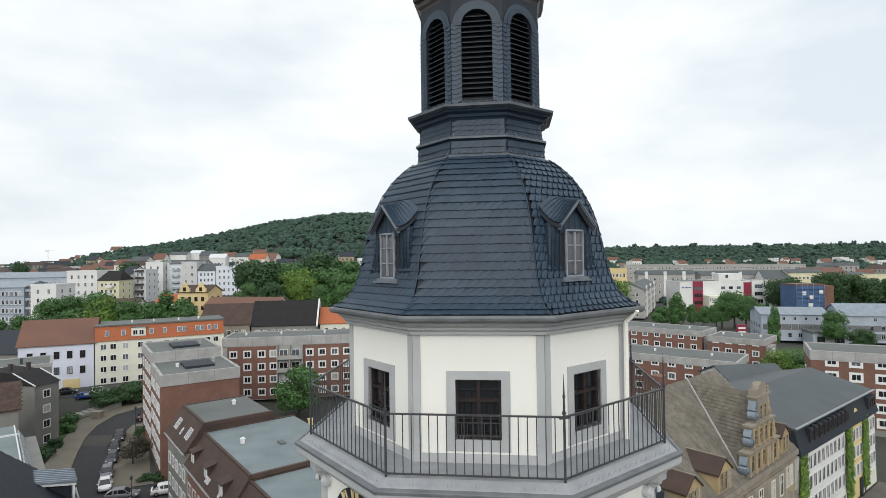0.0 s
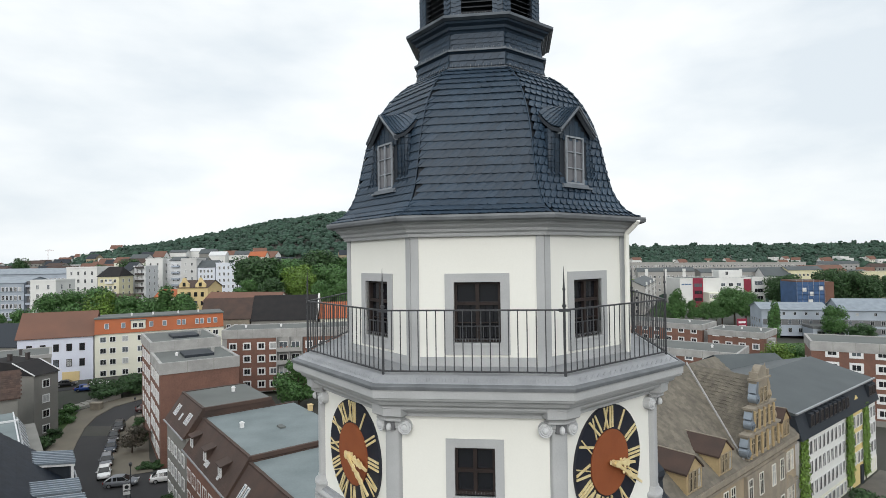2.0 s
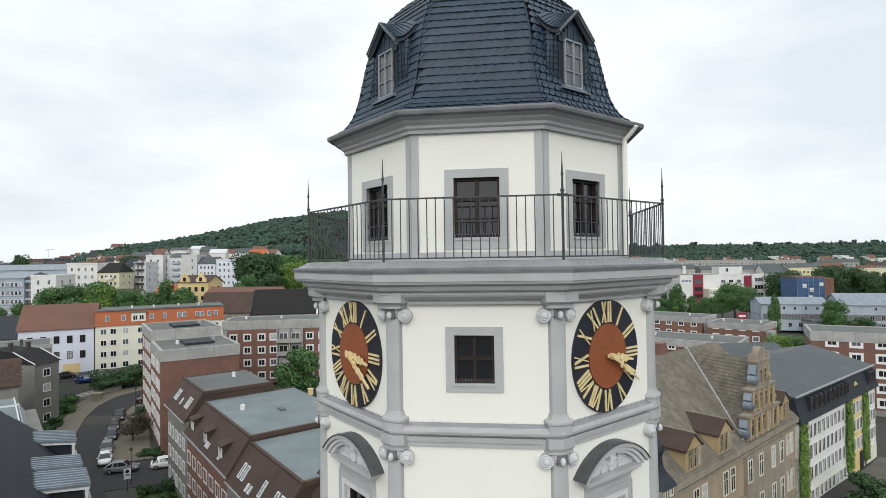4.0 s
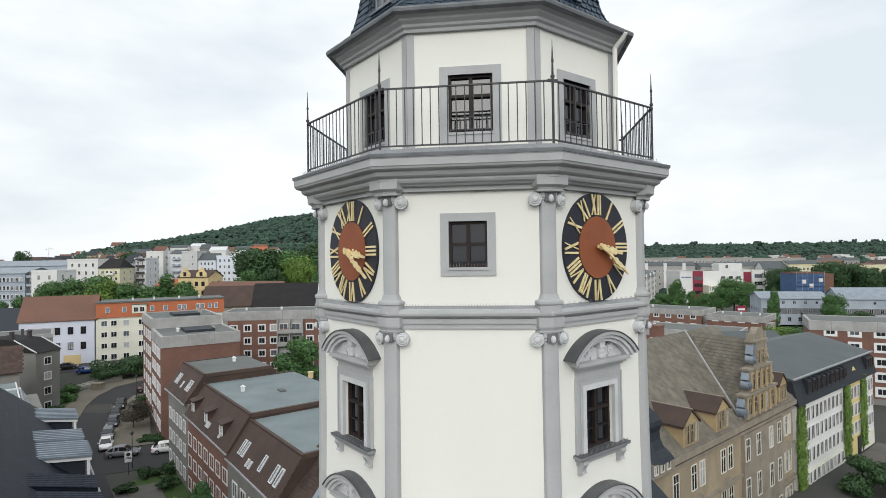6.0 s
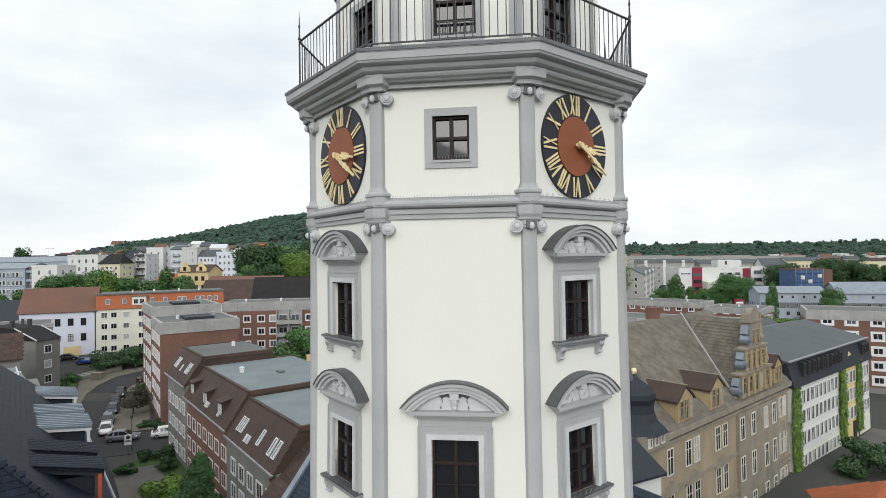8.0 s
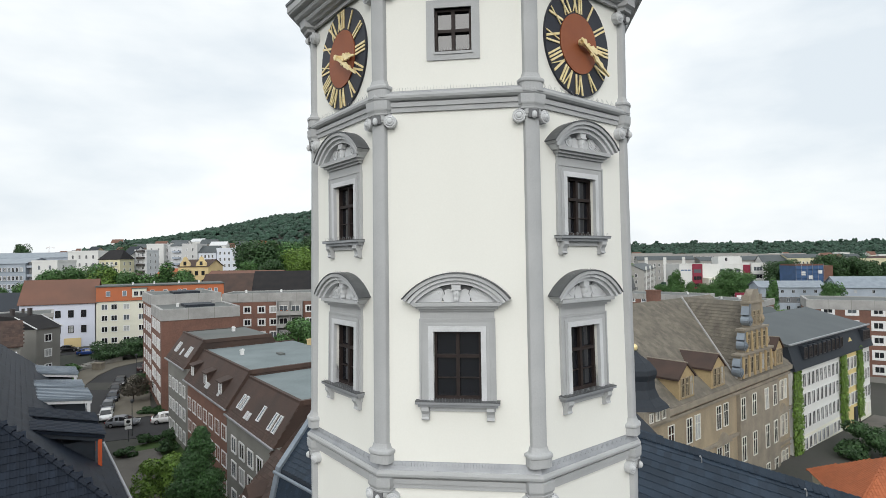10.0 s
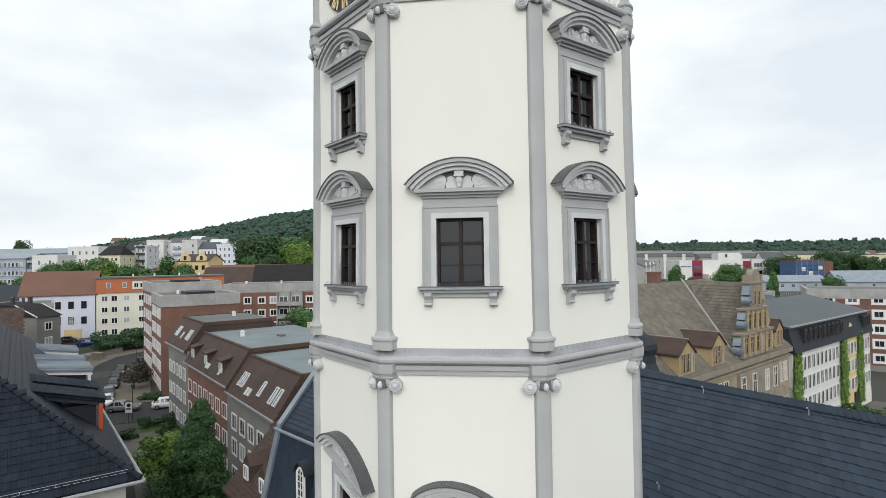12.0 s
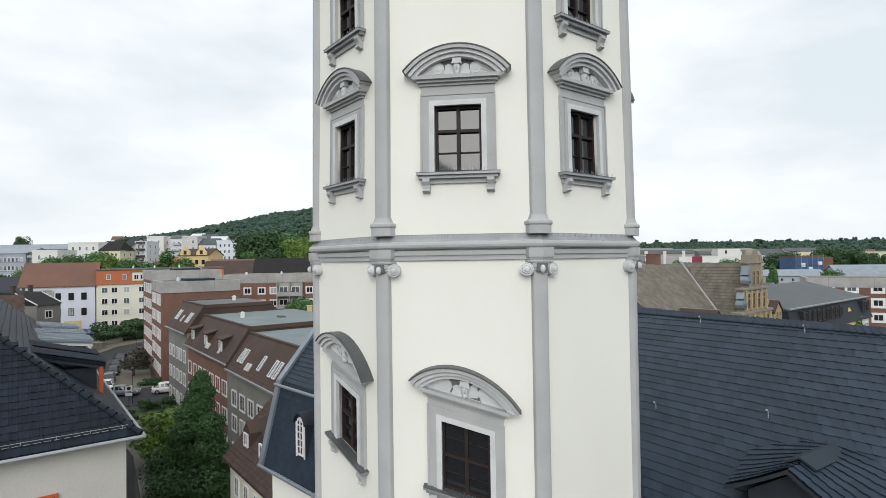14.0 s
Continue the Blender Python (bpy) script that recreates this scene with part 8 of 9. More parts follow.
# ---- orange-roofed house and low annex in front of the school ----
ob, L, H = house("orange_hip_roofed_house", "house with bright orange tiled hip roof", (31.8, 30.2), (47.3, 26.2), 9, -3.0, 1.5, CREAM_W, "house")
r_ = gable_roof(ob, L, 9, H, 2.9, TILE_R, 0.4, CREAM_W, hip=4.5)
courses(r_, "tile_field", slope_m((-0.4, -0.4, H - 0.4 * 2.9 / 4.5 + 0.19), (1, 0, 0), (0, 4.5, 2.9)), L + 0.8, 5.8, 0, TILE_R, 0.25, 0.32, seed=41, clip=lambda x, y: y / 5.83 * 4.5 < x < L + 0.8 - y / 5.83 * 4.5)
courses(r_, "tile_field", slope_m((-0.4, 9.4, H - 0.4 * 2.9 / 4.5 + 0.19), (0, -1, 0), (4.5, 0, 3.16)), 9.8, 5.4, 0, TILE_R, 0.25, 0.32, seed=42, clip=lambda x, y: y / 5.5 * 4.9 < x < 9.8 - y / 5.5 * 4.9)
for x0, x1 in ((-0.4, 4.1), (L + 0.4, L - 4.1)):
    for q in range(14):
        f0, f1 = q / 14, (q + 1.1) / 14
        bm = bmesh.new()
        tube(bm, (x0 + (x1 - x0) * f0, -0.4 + 4.9 * f0, H - 0.03 + 2.95 * f0 + 0.06), (x0 + (x1 - x0) * f1, -0.4 + 4.9 * f1, H - 0.03 + 2.95 * f1 + 0.03), 0.12, 6, 0.1)
        part("hip_tile", bm, TILE_R, r_)
ob, L, H = house("grey_annex", "low annex with dark slate roof and pale edge", (10.2, 24.0), (15.0, 26.5), 5.5, -3.0, 8.3, WHITE_W, "annex")
gable_roof(ob, L, 5.5, H, 1.5, SLATE_D, 0.3, WHITE_W)
ob, L, H = house("grey_annex", "low building with dark grey pitched roof behind the gable", (46.8, 79.0), (57.5, 80.0), 9, -2.0, 10.7, WHITE_W, "annex")
gable_roof(ob, L, 9, H, 1.8, GREY_SLATE_FAR, 0.35, WHITE_W)
windows(ob, "f", L, 9, spread(0.5, L - 0.5, 6), [H - 2.2], 0.9, 1.2, 0.1, "two", seed=3)
sg = thing("advertising_sign", "red advertising sign with white bars beside the flats", "sign", m=pose(92.3, 160, ground_z(92.3, 160)))
bm = bmesh.new()
for x in (-1.0, 1.0):
    tube(bm, (x, 0, 0), (x, 0, 8.0), 0.12, 6)
part("post", bm, ZINC, sg)
bm = bmesh.new()
box(bm, -1.5, 1.5, -0.3, 0.1, 7.6, 11.0)
part("panel", bm, RED_W, sg)
bm = bmesh.new()
for z in (8.3, 9.6):
    box(bm, -1.1, 1.1, -0.34, -0.3, z, z + 0.6)
part("white_bar", bm, WHITE_F, sg)

# ---- road, pavements, lawns ----
ASPH = mat("grey_asphalt", (0.040, 0.040, 0.042), (0.029, 0.029, 0.031), 0.95, 0.25, 14, 0.25, mix=0.9)
PAVE = mat("beige_paving", (0.18, 0.16, 0.125), (0.125, 0.115, 0.095), 0.95, 0.3, 10, 0.3, mix=0.9)
KERB = mat("pale_kerb_stone", (0.32, 0.31, 0.28), None, 0.9, 1, 20, 0.2)
COBBLE = mat("grey_cobbles", (0.15, 0.138, 0.122), (0.095, 0.09, 0.082), 0.9, 0.5, 5.0, 0.6, mix=0.8)
GRASS = mat("lawn_grass", (0.055, 0.10, 0.025), (0.04, 0.07, 0.02), 0.95, 0.6, 12, 0.5, mix=0.9)
LEAF_D = mat("dark_green_leaves", (0.042, 0.094, 0.029), (0.023, 0.056, 0.019), 0.6, 0.6, 6, 0.0, isl=0.9, mix=1.0)
LEAF_N = mat("hornbeam_leaves", (0.040, 0.098, 0.026), (0.022, 0.060, 0.017), 0.55, 0.6, 6, 0.0, isl=0.9, mix=1.0)
LEAF_M = mat("mid_green_leaves", (0.075, 0.165, 0.044), (0.042, 0.102, 0.030), 0.6, 0.6, 6, 0.0, isl=0.9, mix=1.0)
LEAF_L = mat("fresh_light_green_leaves", (0.135, 0.225, 0.034), (0.085, 0.155, 0.028), 0.6, 0.8, 6, 0.0, isl=0.8, mix=1.0)
LEAF_P = mat("purple_brown_leaves", (0.075, 0.062, 0.048), (0.045, 0.042, 0.03), 0.6, 0.8, 6, 0.0, isl=0.9)
LEAF_F = mat("far_woodland", (0.030, 0.066, 0.041), (0.018, 0.043, 0.031), 0.8, 0.04, 0.6, 0.3, isl=0.7, mix=1.0, bump_d=1.0)
BARK = mat("brown_bark", (0.07, 0.052, 0.04), None, 0.9, 3, 30, 0.4)


def strip(name, left, right, dz, material, label, kind="structure", category="road"):
    """A band of ground between two edge lines, dz above the terrain, with a thin edge."""
    bm = bmesh.new()

    def dense(e):
        out = []
        for a, b in zip(e, e[1:]):
            for q in range(6):
                out.append((a[0] + (b[0] - a[0]) * q / 6, a[1] + (b[1] - a[1]) * q / 6))
        return out + [e[-1]]
    lf, rt = dense(left), dense(right)
    va = [[bm.verts.new((l[0] + (r[0] - l[0]) * f, l[1] + (r[1] - l[1]) * f, ground_z(l[0] + (r[0] - l[0]) * f, l[1] + (r[1] - l[1]) * f) + dz)) for f in (0, 0.25, 0.5, 0.75, 1)] for l, r in zip(lf, rt)]
    for a, b in zip(va, va[1:]):
        for q in range(4):
            bm.faces.new((a[q], a[q + 1], b[q + 1], b[q]))
    for q in (0, 4):
        for a, b in zip(va, va[1:]):
            bm.faces.new((a[q], b[q], bm.verts.new(b[q].co - Vector((0, 0, 0.3))), bm.verts.new(a[q].co - Vector((0, 0, 0.3)))))
    ob = new(name, finish(name, bm, material))
    return tagged(ob, label, category, kind=kind)


RL = [(-24, 22), (-40, 40), (-54.6, 63.9), (-60.1, 73.8), (-65.1, 83.4), (-68.8, 91.2), (-70.6, 97.6), (-70.6, 103.2), (-67.4, 108.3), (-58, 113)]
RR = [(-16, 14), (-31, 39.7), (-44.5, 57.5), (-49.5, 66.8), (-55.0, 73.6), (-59.8, 83.2), (-62.2, 89.4), (-63.8, 97.3), (-63.2, 101.5), (-55, 107)]
strip("road", RL, RR, 0.05, ASPH, "grey asphalt lane curving between houses")
strip("road", [(-49, 68), (-38, 72)], [(-46, 57.5), (-35, 61.5)], 0.055, ASPH, "asphalt side yard beside the brick slab")
PL = [(-58, 62), (-66, 76), (-69.5, 84), (-73, 92), (-76.3, 101.1), (-73.4, 107.8), (-64, 114.5)]
PR = [(-54.7, 64.1), (-60.2, 74.0), (-65.2, 83.6), (-68.9, 91.4), (-70.7, 97.8), (-70.5, 103.6), (-66.8, 108.9)]
strip("pavement", PL, PR, 0.17, PAVE, "beige paved footway along the lane", category="pavement")
strip("pavement", [(-49.6, 67.3), (-55.0, 74), (-59.8, 83.5), (-62, 89.6), (-63.5, 97.5)], [(-44.5, 69.5), (-48, 75), (-54, 86), (-58, 95), (-60.5, 100)], 0.15, PAVE, "beige parking strip beside the brick slab", category="pavement")
strip("pavement", [(-40.6, 52.5), (-34.5, 43.9), (-31, 39.7), (-20, 22)], [(-36.5, 55), (-30.5, 46.5), (-27, 40), (-14, 24)], 0.13, COBBLE, "grey cobbled footway", category="pavement")
strip("road", [(-92, 113.5), (-60, 127)], [(-90.5, 117.0), (-62, 133)], 0.06, ASPH, "asphalt street before the lilac house")
strip("lawn", [(-40.2, 55.5), (-35.5, 59.5)], [(-30.5, 45.5), (-26.5, 50)], 0.12, GRASS, "strip of mown grass beside the block", category="lawn")
strip("lawn", [(-79, 97), (-76.5, 101)], [(-72.5, 88), (-72, 92.5)], 0.14, GRASS, "grassy bank beside the grey house", category="lawn")
strip("lawn", [(92, 182), (140, 177)], [(112, 140), (160, 160)], 0.1, GRASS, "green lawn before the modern school", category="lawn")
strip("road", [(40.0, 46.5), (66.5, 68.0)], [(48, 36), (80, 62)], 0.05, ASPH, "asphalt street before the office", category="road")
strip("pavement", [(39.6, 50.8), (64.5, 70.6)], [(41.6, 48.2), (66.4, 68.1)], 0.17, COBBLE, "grey paved footway before the office", category="pavement")
# low wall, steps, stone pillar
st = thing("garden_steps", "wide stone steps up the bank with low side walls", "steps", m=pose(-78.6, 103.2, ground_z(-78.6, 103.2), 0, 0, 52))
for i in range(9):
    bm = bmesh.new()
    box(bm, -2.0 + 1.15 * i, -0.8 + 1.15 * i, -1.6, 1.6, -0.4, 0.17 * (i + 1))
    part("step", bm, KERB, st)
pl = thing("stone_pillar", "squat stone block at the foot of the steps", "pillar", m=pose(-73.4, 102.2, ground_z(-73.4, 102.2)))
bm = bmesh.new()
box(bm, -1.0, 1.0, -0.6, 0.6, 0, 1.3)
box(bm, -1.1, 1.1, -0.7, 0.7, 1.3, 1.5)
part("pillar_body", bm, STONE_G, pl)


# ---- trees and bushes ----
def leaf_crown(rng, rx, ry, rz, n, size, lumps=9, cone=0.0, shape="round"):
    """Crown of many small bent leaf sprays gathered in uneven lumps."""
    verts, faces = [], []
    cs = []
    for i in range(lumps):
        a, h = rng.uniform(0, 2 * math.pi), rng.uniform(-0.75, 0.85)
        if shape == "cone":
            # lumps shrink and draw in towards the tip
            h = -0.9 + 1.85 * (i / lumps) ** 1.15
            reach = 0.02 + 0.98 * ((0.95 - h) / 1.85) ** 1.05
            k = reach * rng.uniform(0.1, 0.84)
            cs.append((Vector((rx * k * math.cos(a), ry * k * math.sin(a), rz * h)), 0.075 + 0.28 * reach * rng.uniform(0.8, 1.2)))
            continue
        k = math.sqrt(max(0.05, 1 - h * h)) * rng.uniform(0.35, 0.75) * (1 - cone * (h + 0.75) / 1.6)
        cs.append((Vector((rx * k * math.cos(a), ry * k * math.sin(a), rz * h * 0.8)), rng.uniform(0.32, 0.55)))
    for i in range(n):
        c, r = cs[rng.randrange(lumps)]
        v = Vector((rng.gauss(0, 1), rng.gauss(0, 1), rng.gauss(0, 1))).normalized()
        rad = r * (0.72 + 0.34 * rng.random()) * (1 if shape == "cone" else 1 - 0.35 * cone * max(0, c.z / rz))
        p = c + Vector((v.x * rx * rad, v.y * ry * rad, v.z * rz * rad * 0.75))
        s = size * rng.uniform(0.6, 1.35)
        nrm = (v + Vector((rng.gauss(0, .5), rng.gauss(0, .5), rng.gauss(0.3, .5)))).normalized()
        t = nrm.orthogonal().normalized()
        b = nrm.cross(t)
        a0 = rng.uniform(0, 6.28)
        t, b = t * math.cos(a0) + b * math.sin(a0), b * math.cos(a0) - t * math.sin(a0)
        k = len(verts)
        verts += [tuple(p - t * s), tuple(p + b * s * 0.55 + nrm * s * 0.2), tuple(p + t * s), tuple(p - b * s * 0.55 + nrm * s * 0.15)]
        faces += [(k, k + 1, k + 2, k + 3)]
    return verts, faces


def tree(name, label, seed, height, rx, rz, leaf, n=2200, size=0.32, trunk=0.22, cone=0.0, clear=0.25, lumps=11, category="tree", shape="round"):
    rng = random.Random(seed)
    ob = thing(name, label, category)
    bm = bmesh.new()
    top = Vector((rng.uniform(-.2, .2), rng.uniform(-.2, .2), height * 0.72))
    tube(bm, (0, 0, -0.3), (0, 0, height * clear), trunk, 8, trunk * 0.8)
    tube(bm, (0, 0, height * clear), top, trunk * 0.8, 7, trunk * 0.2)
    for i in range(7):
        z = height * rng.uniform(clear * 0.9, 0.62)
        lw = rx * (0.7 if shape != "cone" else 0.6 * (1 - z / height - 0.15))
        a = rng.uniform(0, 6.28)
        tube(bm, (0, 0, z), (lw * math.cos(a), lw * math.sin(a), z + height * rng.uniform(0.08, 0.22)), trunk * 0.35, 5, trunk * 0.08)
    part("trunk", bm, BARK, ob)
    v, f = leaf_crown(rng, rx, rx, rz, n, size, lumps, cone, shape)
    # dark heart so that the crown is not see-through everywhere
    me = bpy.data.meshes.new("crown")
    zc = height - rz
    me.from_pydata([(x, y, z + zc) for x, y, z in v], [], f)
    me.materials.append(leaf)
    cr = new("crown", me)
    cr.parent = ob
    return ob


def plant(src, x, y, s=1.0, rz=0.0, dz=0.0):
    return copy_thing(src, pose(x, y, ground_z(x, y) + dz, 0, 0, rz) @ Matrix.Diagonal((s, s, s, 1)))


near = tree("hornbeam_tree", "tall dense dark green tree in the courtyard", 5, 10.6, 5.1, 5.4, LEAF_N, 70000, 0.105, 0.25, 1.0, 0.06, 120, shape="cone")
near.location = (-19.5, 28.4, -1.0)
small = tree("maple_tree", "small light green tree beside the lawn", 8, 5.6, 2.9, 2.4, LEAF_L, 6500, 0.16, 0.12, 0.2, 0.25, 14)
small.location = (-27.0, 37.5, -1.0)
plum = tree("copper_plum_tree", "purple-brown leaved small tree by the parked cars", 9, 5.0, 2.6, 2.0, LEAF_P, 2300, 0.17, 0.14, 0.0, 0.3, 12)
plum.location = (-52.3, 77.8, -1.0)
t_a = tree("broadleaf_tree", "broad green street tree", 11, 14, 6.0, 5.5, LEAF_M, 7000, 0.34, 0.4, 0.1, 0.2, 34)
t_b = tree("broadleaf_tree", "dark green rounded tree", 12, 13, 5.2, 5.2, LEAF_D, 7000, 0.34, 0.4, 0.0, 0.2, 32)
t_c = tree("broadleaf_tree", "fresh light green tall tree", 13, 15, 5.5, 6.2, LEAF_L, 7000, 0.34, 0.4, 0.2, 0.15, 34)
t_p = tree("poplar_tree", "slender upright green poplar", 14, 15, 2.2, 7.0, LEAF_M, 3600, 0.34, 0.25, 0.2, 0.1, 14)
t_a.location = (-31.0, 101.0, ground_z(-31, 101) - 1.5)
t_a.scale = (0.86,) * 3
t_b.location = (-127, 178, ground_z(-127, 178))
t_c.location = (-68, 236, ground_z(-68, 236) + 2)
t_p.location = (115.5, 181, ground_z(115.5, 181))
def grow(src, x, y, top, s=None, wide=1.0):
    """Plants a copy so that its tip stands at the height 'top'."""
    h = {"t_a": 14.0, "t_b": 13.0, "t_c": 15.0, "t_p": 15.0}[src]
    g = ground_z(x, y)
    ob = {"t_a": t_a, "t_b": t_b, "t_c": t_c, "t_p": t_p}[src]
    k = (top - g) / h
    copy_thing(ob, pose(x, y, g, 0, 0, (x * 37 + y * 11) % 360) @ Matrix.Diagonal((k * wide, k * wide, k, 1)))


for src, x, y, top, wide in (("t_a", -136, 179, 23.0, 1.0), ("t_a", -128.5, 180, 24.0, 0.95), ("t_a", -121, 177, 25.0, 1.0), ("t_c", -117, 174, 21.5, 1.0), ("t_a", -112.5, 178, 21, 0.9), ("t_c", -116, 172, 17.5, 1.1), ("t_a", -107.5, 176, 22.0, 0.95), ("t_a", -103, 178, 20.5, 0.9), ("t_p", -97.5, 181, 22.5, 1.6), ("t_a", -93, 180, 22.0, 0.8), ("t_a", -88.5, 178, 18.5, 0.7), ("t_a", -140, 160, 17.0, 0.9), ("t_a", -133.5, 161, 18.5, 0.75), ("t_b", -127, 164, 16.0, 0.9),
                             ("t_c", -66, 236, 29.0, 1.2), ("t_c", -62, 232, 26.0, 1.1), ("t_b", -84, 245, 32.5, 1.2), ("t_a", -78, 250, 34.5, 1.25), ("t_a", -70, 250, 34.0, 1.2), ("t_a", -56, 245, 31.5, 1.2), ("t_a", -47, 240, 28.5, 1.2), ("t_a", -40, 236, 29.0, 1.2), ("t_b", -30, 240, 30.0, 1.3), ("t_b", -100, 268, 33.5, 1.1), ("t_b", -93, 258, 32.0, 1.1), ("t_a", -88, 232, 24.5, 1.0), ("t_b", -76, 226, 23.5, 1.0), ("t_a", -52, 222, 24.0, 1.0), ("t_a", -43, 222, 23.0, 1.0), ("t_a", -35, 226, 25.0, 1.1), ("t_b", -20, 236, 27.0, 1.3), ("t_a", -98, 282, 30.0, 1.0), ("t_b", -61, 262, 36.0, 1.2), ("t_a", -45, 262, 35.0, 1.2), ("t_b", -240, 300, 34.5, 0.6), ("t_a", -212, 330, 31.0, 0.9), ("t_b", -178, 300, 33.0, 0.9), ("t_b", -172, 330, 34.0, 0.9), ("t_a", -186, 340, 33.0, 0.9), ("t_b", -205, 318, 30.0, 0.9), ("t_a", -130, 215, 17.5, 1.0),
                             ("t_a", 127.5, 231, 18.4, 1.0), ("t_a", 131.5, 229, 16.5, 0.95), ("t_a", 122.5, 232, 15.0, 0.9), ("t_a", 119, 230, 11.5, 0.8), ("t_a", 113.5, 231, 11.0, 0.8), ("t_a", 109.5, 231, 12.0, 0.7), ("t_p", 101.9, 230, 15.8, 1.4), ("t_p", 100.0, 229, 13.5, 1.3), ("t_a", 96, 232, 11.0, 1.1), ("t_a", 136, 228, 12.5, 0.9),
                             ("t_b", 183, 290, 18.5, 1.0), ("t_b", 187.5, 288, 19.3, 1.0), ("t_b", 192, 290, 17.0, 1.0), ("t_b", 211, 292, 21.5, 0.9), ("t_b", 216, 293, 22.0, 0.9), ("t_b", 229, 292, 20.5, 1.0), ("t_b", 240, 300, 18.0, 1.0), ("t_b", 262, 310, 17.0, 1.0), ("t_b", 253, 292, 14.0, 1.0),
                             ("t_a", 133, 176, 14.2, 0.8), ("t_b", 136, 168, 7.0, 1.3), ("t_c", 82, 280, 18.5, 1.0), ("t_c", 91, 276, 20.5, 1.1), ("t_a", 98, 282, 19.5, 1.0), ("t_a", 88, 292, 20.0, 1.0), ("t_a", 106, 300, 20.0, 1.0),
                             ("t_c", 79.5, 120, 9.2, 1.2), ("t_a", 83.5, 119, 10.0, 1.2), ("t_a", 86.5, 121, 8.5, 1.3), ("t_b", 90.5, 122, 8.0, 1.3), ("t_c", 81.0, 112, 6.5, 1.3), ("t_c", 93, 126, 7.0, 1.2),
                             ("t_b", -46, 128, 10.0, 1.0)):
    grow(src, x, y, top, wide=wide)


def bush(name, label, pts, rx, h, leaf, n, size, seed):
    rng = random.Random(seed)
    ob = thing(name, label, "bush", m=pose(pts[0][0], pts[0][1], ground_z(*pts[0])))
    V, F = [], []
    for x, y in pts:
        v, f = leaf_crown(rng, rx, rx, h / 2, n, size, 7)
        k = len(V)
        dz = ground_z(x, y) - ground_z(*pts[0])
        V += [(a + x - pts[0][0], b + y - pts[0][1], c + h / 2 + dz) for a, b, c in v]
        F += [tuple(i + k for i in q) for q in f]
    me = bpy.data.meshes.new("foliage")
    me.from_pydata(V, [], F)
    me.materials.append(leaf)
    fo = new("foliage", me)
    fo.parent = ob
    tagged(fo, kind="stuff")
    return ob


bush("shrub_bank", "thick dark green shrubs along the street bank", [(-77, 111), (-73, 113), (-69.5, 115), (-66, 117), (-75, 108.5), (-71, 110.5), (-62, 119)], 3.6, 4.4, LEAF_D, 2400, 0.22, 3)
bush("shrub_bank", "light and dark shrubs beside the grey house", [(-78, 100), (-74.5, 94), (-76.5, 97.5)], 1.9, 2.2, LEAF_M, 900, 0.2, 4)
bush("hedge_shrub", "dark clipped shrubs below the grey house", [(-69.5, 82), (-68.5, 79), (-71, 86)], 1.6, 2.0, LEAF_D, 900, 0.18, 5)
bush("round_shrub", "rounded dark shrub beside the brick slab", [(-58.4, 91.2)], 1.5, 2.3, LEAF_D, 1100, 0.16, 6)
bush("round_shrub", "low green shrubs beside the brick slab", [(-55.5, 86.5), (-54, 84)], 1.5, 1.6, LEAF_D, 900, 0.16, 7)
bush("round_shrub", "low dark shrub bed by the yard", [(-46.5, 70.6), (-44.5, 71.2)], 1.3, 1.1, LEAF_D, 800, 0.15, 8)
bush("hedge_shrub", "dark green shrubs around the lawn", [(-38.5, 56.8), (-36.5, 58), (-34.5, 53.5)], 1.5, 1.6, LEAF_D, 900, 0.16, 9)
bush("round_shrub", "green shrub at the lawn corner", [(-38.8, 52.2)], 1.4, 1.3, LEAF_D, 900, 0.16, 10)


bush("shrub_bank", "broad dark green shrubs at the edge of the street", [(49.0, 52.3), (52.2, 50.8), (55.6, 50.2), (59.0, 51.0), (62.0, 53.0)], 3.2, 4.9, LEAF_D, 2600, 0.2, 21)


# ivy strips on the office
def ivy(s0, s1, z0, z1, seed):
    rng = random.Random(seed)
    V, F = [], []
    for i in range(int((s1 - s0) * (z1 - z0) * 85)):
        z = rng.uniform(z0, z1)
        f = (z - z0) / (z1 - z0)
        half = (s1 - s0) / 2 * (0.6 + 0.4 * math.sin(math.pi * min(1, max(0.12, f * 0.9 + 0.12)))) * rng.uniform(0.75, 1.05)
        x = (s0 + s1) / 2 + rng.uniform(-half, half)
        p = Vector((x, -0.12 - 0.3 * rng.random(), z))
        n = Vector((rng.gauss(0, .5), -1, rng.gauss(0.2, .5))).normalized()
        t = n.orthogonal().normalized()
        b = n.cross(t)
        s = rng.uniform(0.10, 0.2)
        k = len(V)
        V += [tuple(p - t * s), tuple(p + b * s * 0.7), tuple(p + t * s), tuple(p - b * s * 0.7)]
        F += [(k, k + 1, k + 2, k + 3)]
    me = bpy.data.meshes.new("ivy_leaves")
    me.from_pydata(V, [], F)
    me.materials.append(LEAF_L)
    ob = thing("climbing_ivy", "bright green climbing ivy strip on the office wall", "climbing plant", m=pose(IO.x, IO.y, -2.8, 0, 0, math.degrees(math.atan2(ID.y, ID.x))))
    lv = new("ivy_leaves", me)
    lv.parent = ob
    tagged(lv, kind="stuff")
    bm = bmesh.new()
    for q in range(3):
        tube(bm, ((s0 + s1) / 2 + 0.2 * (q - 1), -0.06, 0), ((s0 + s1) / 2 + 0.35 * (q - 1), -0.06, z0 + 3), 0.05, 5)
    part("stem", bm, BARK, ob)


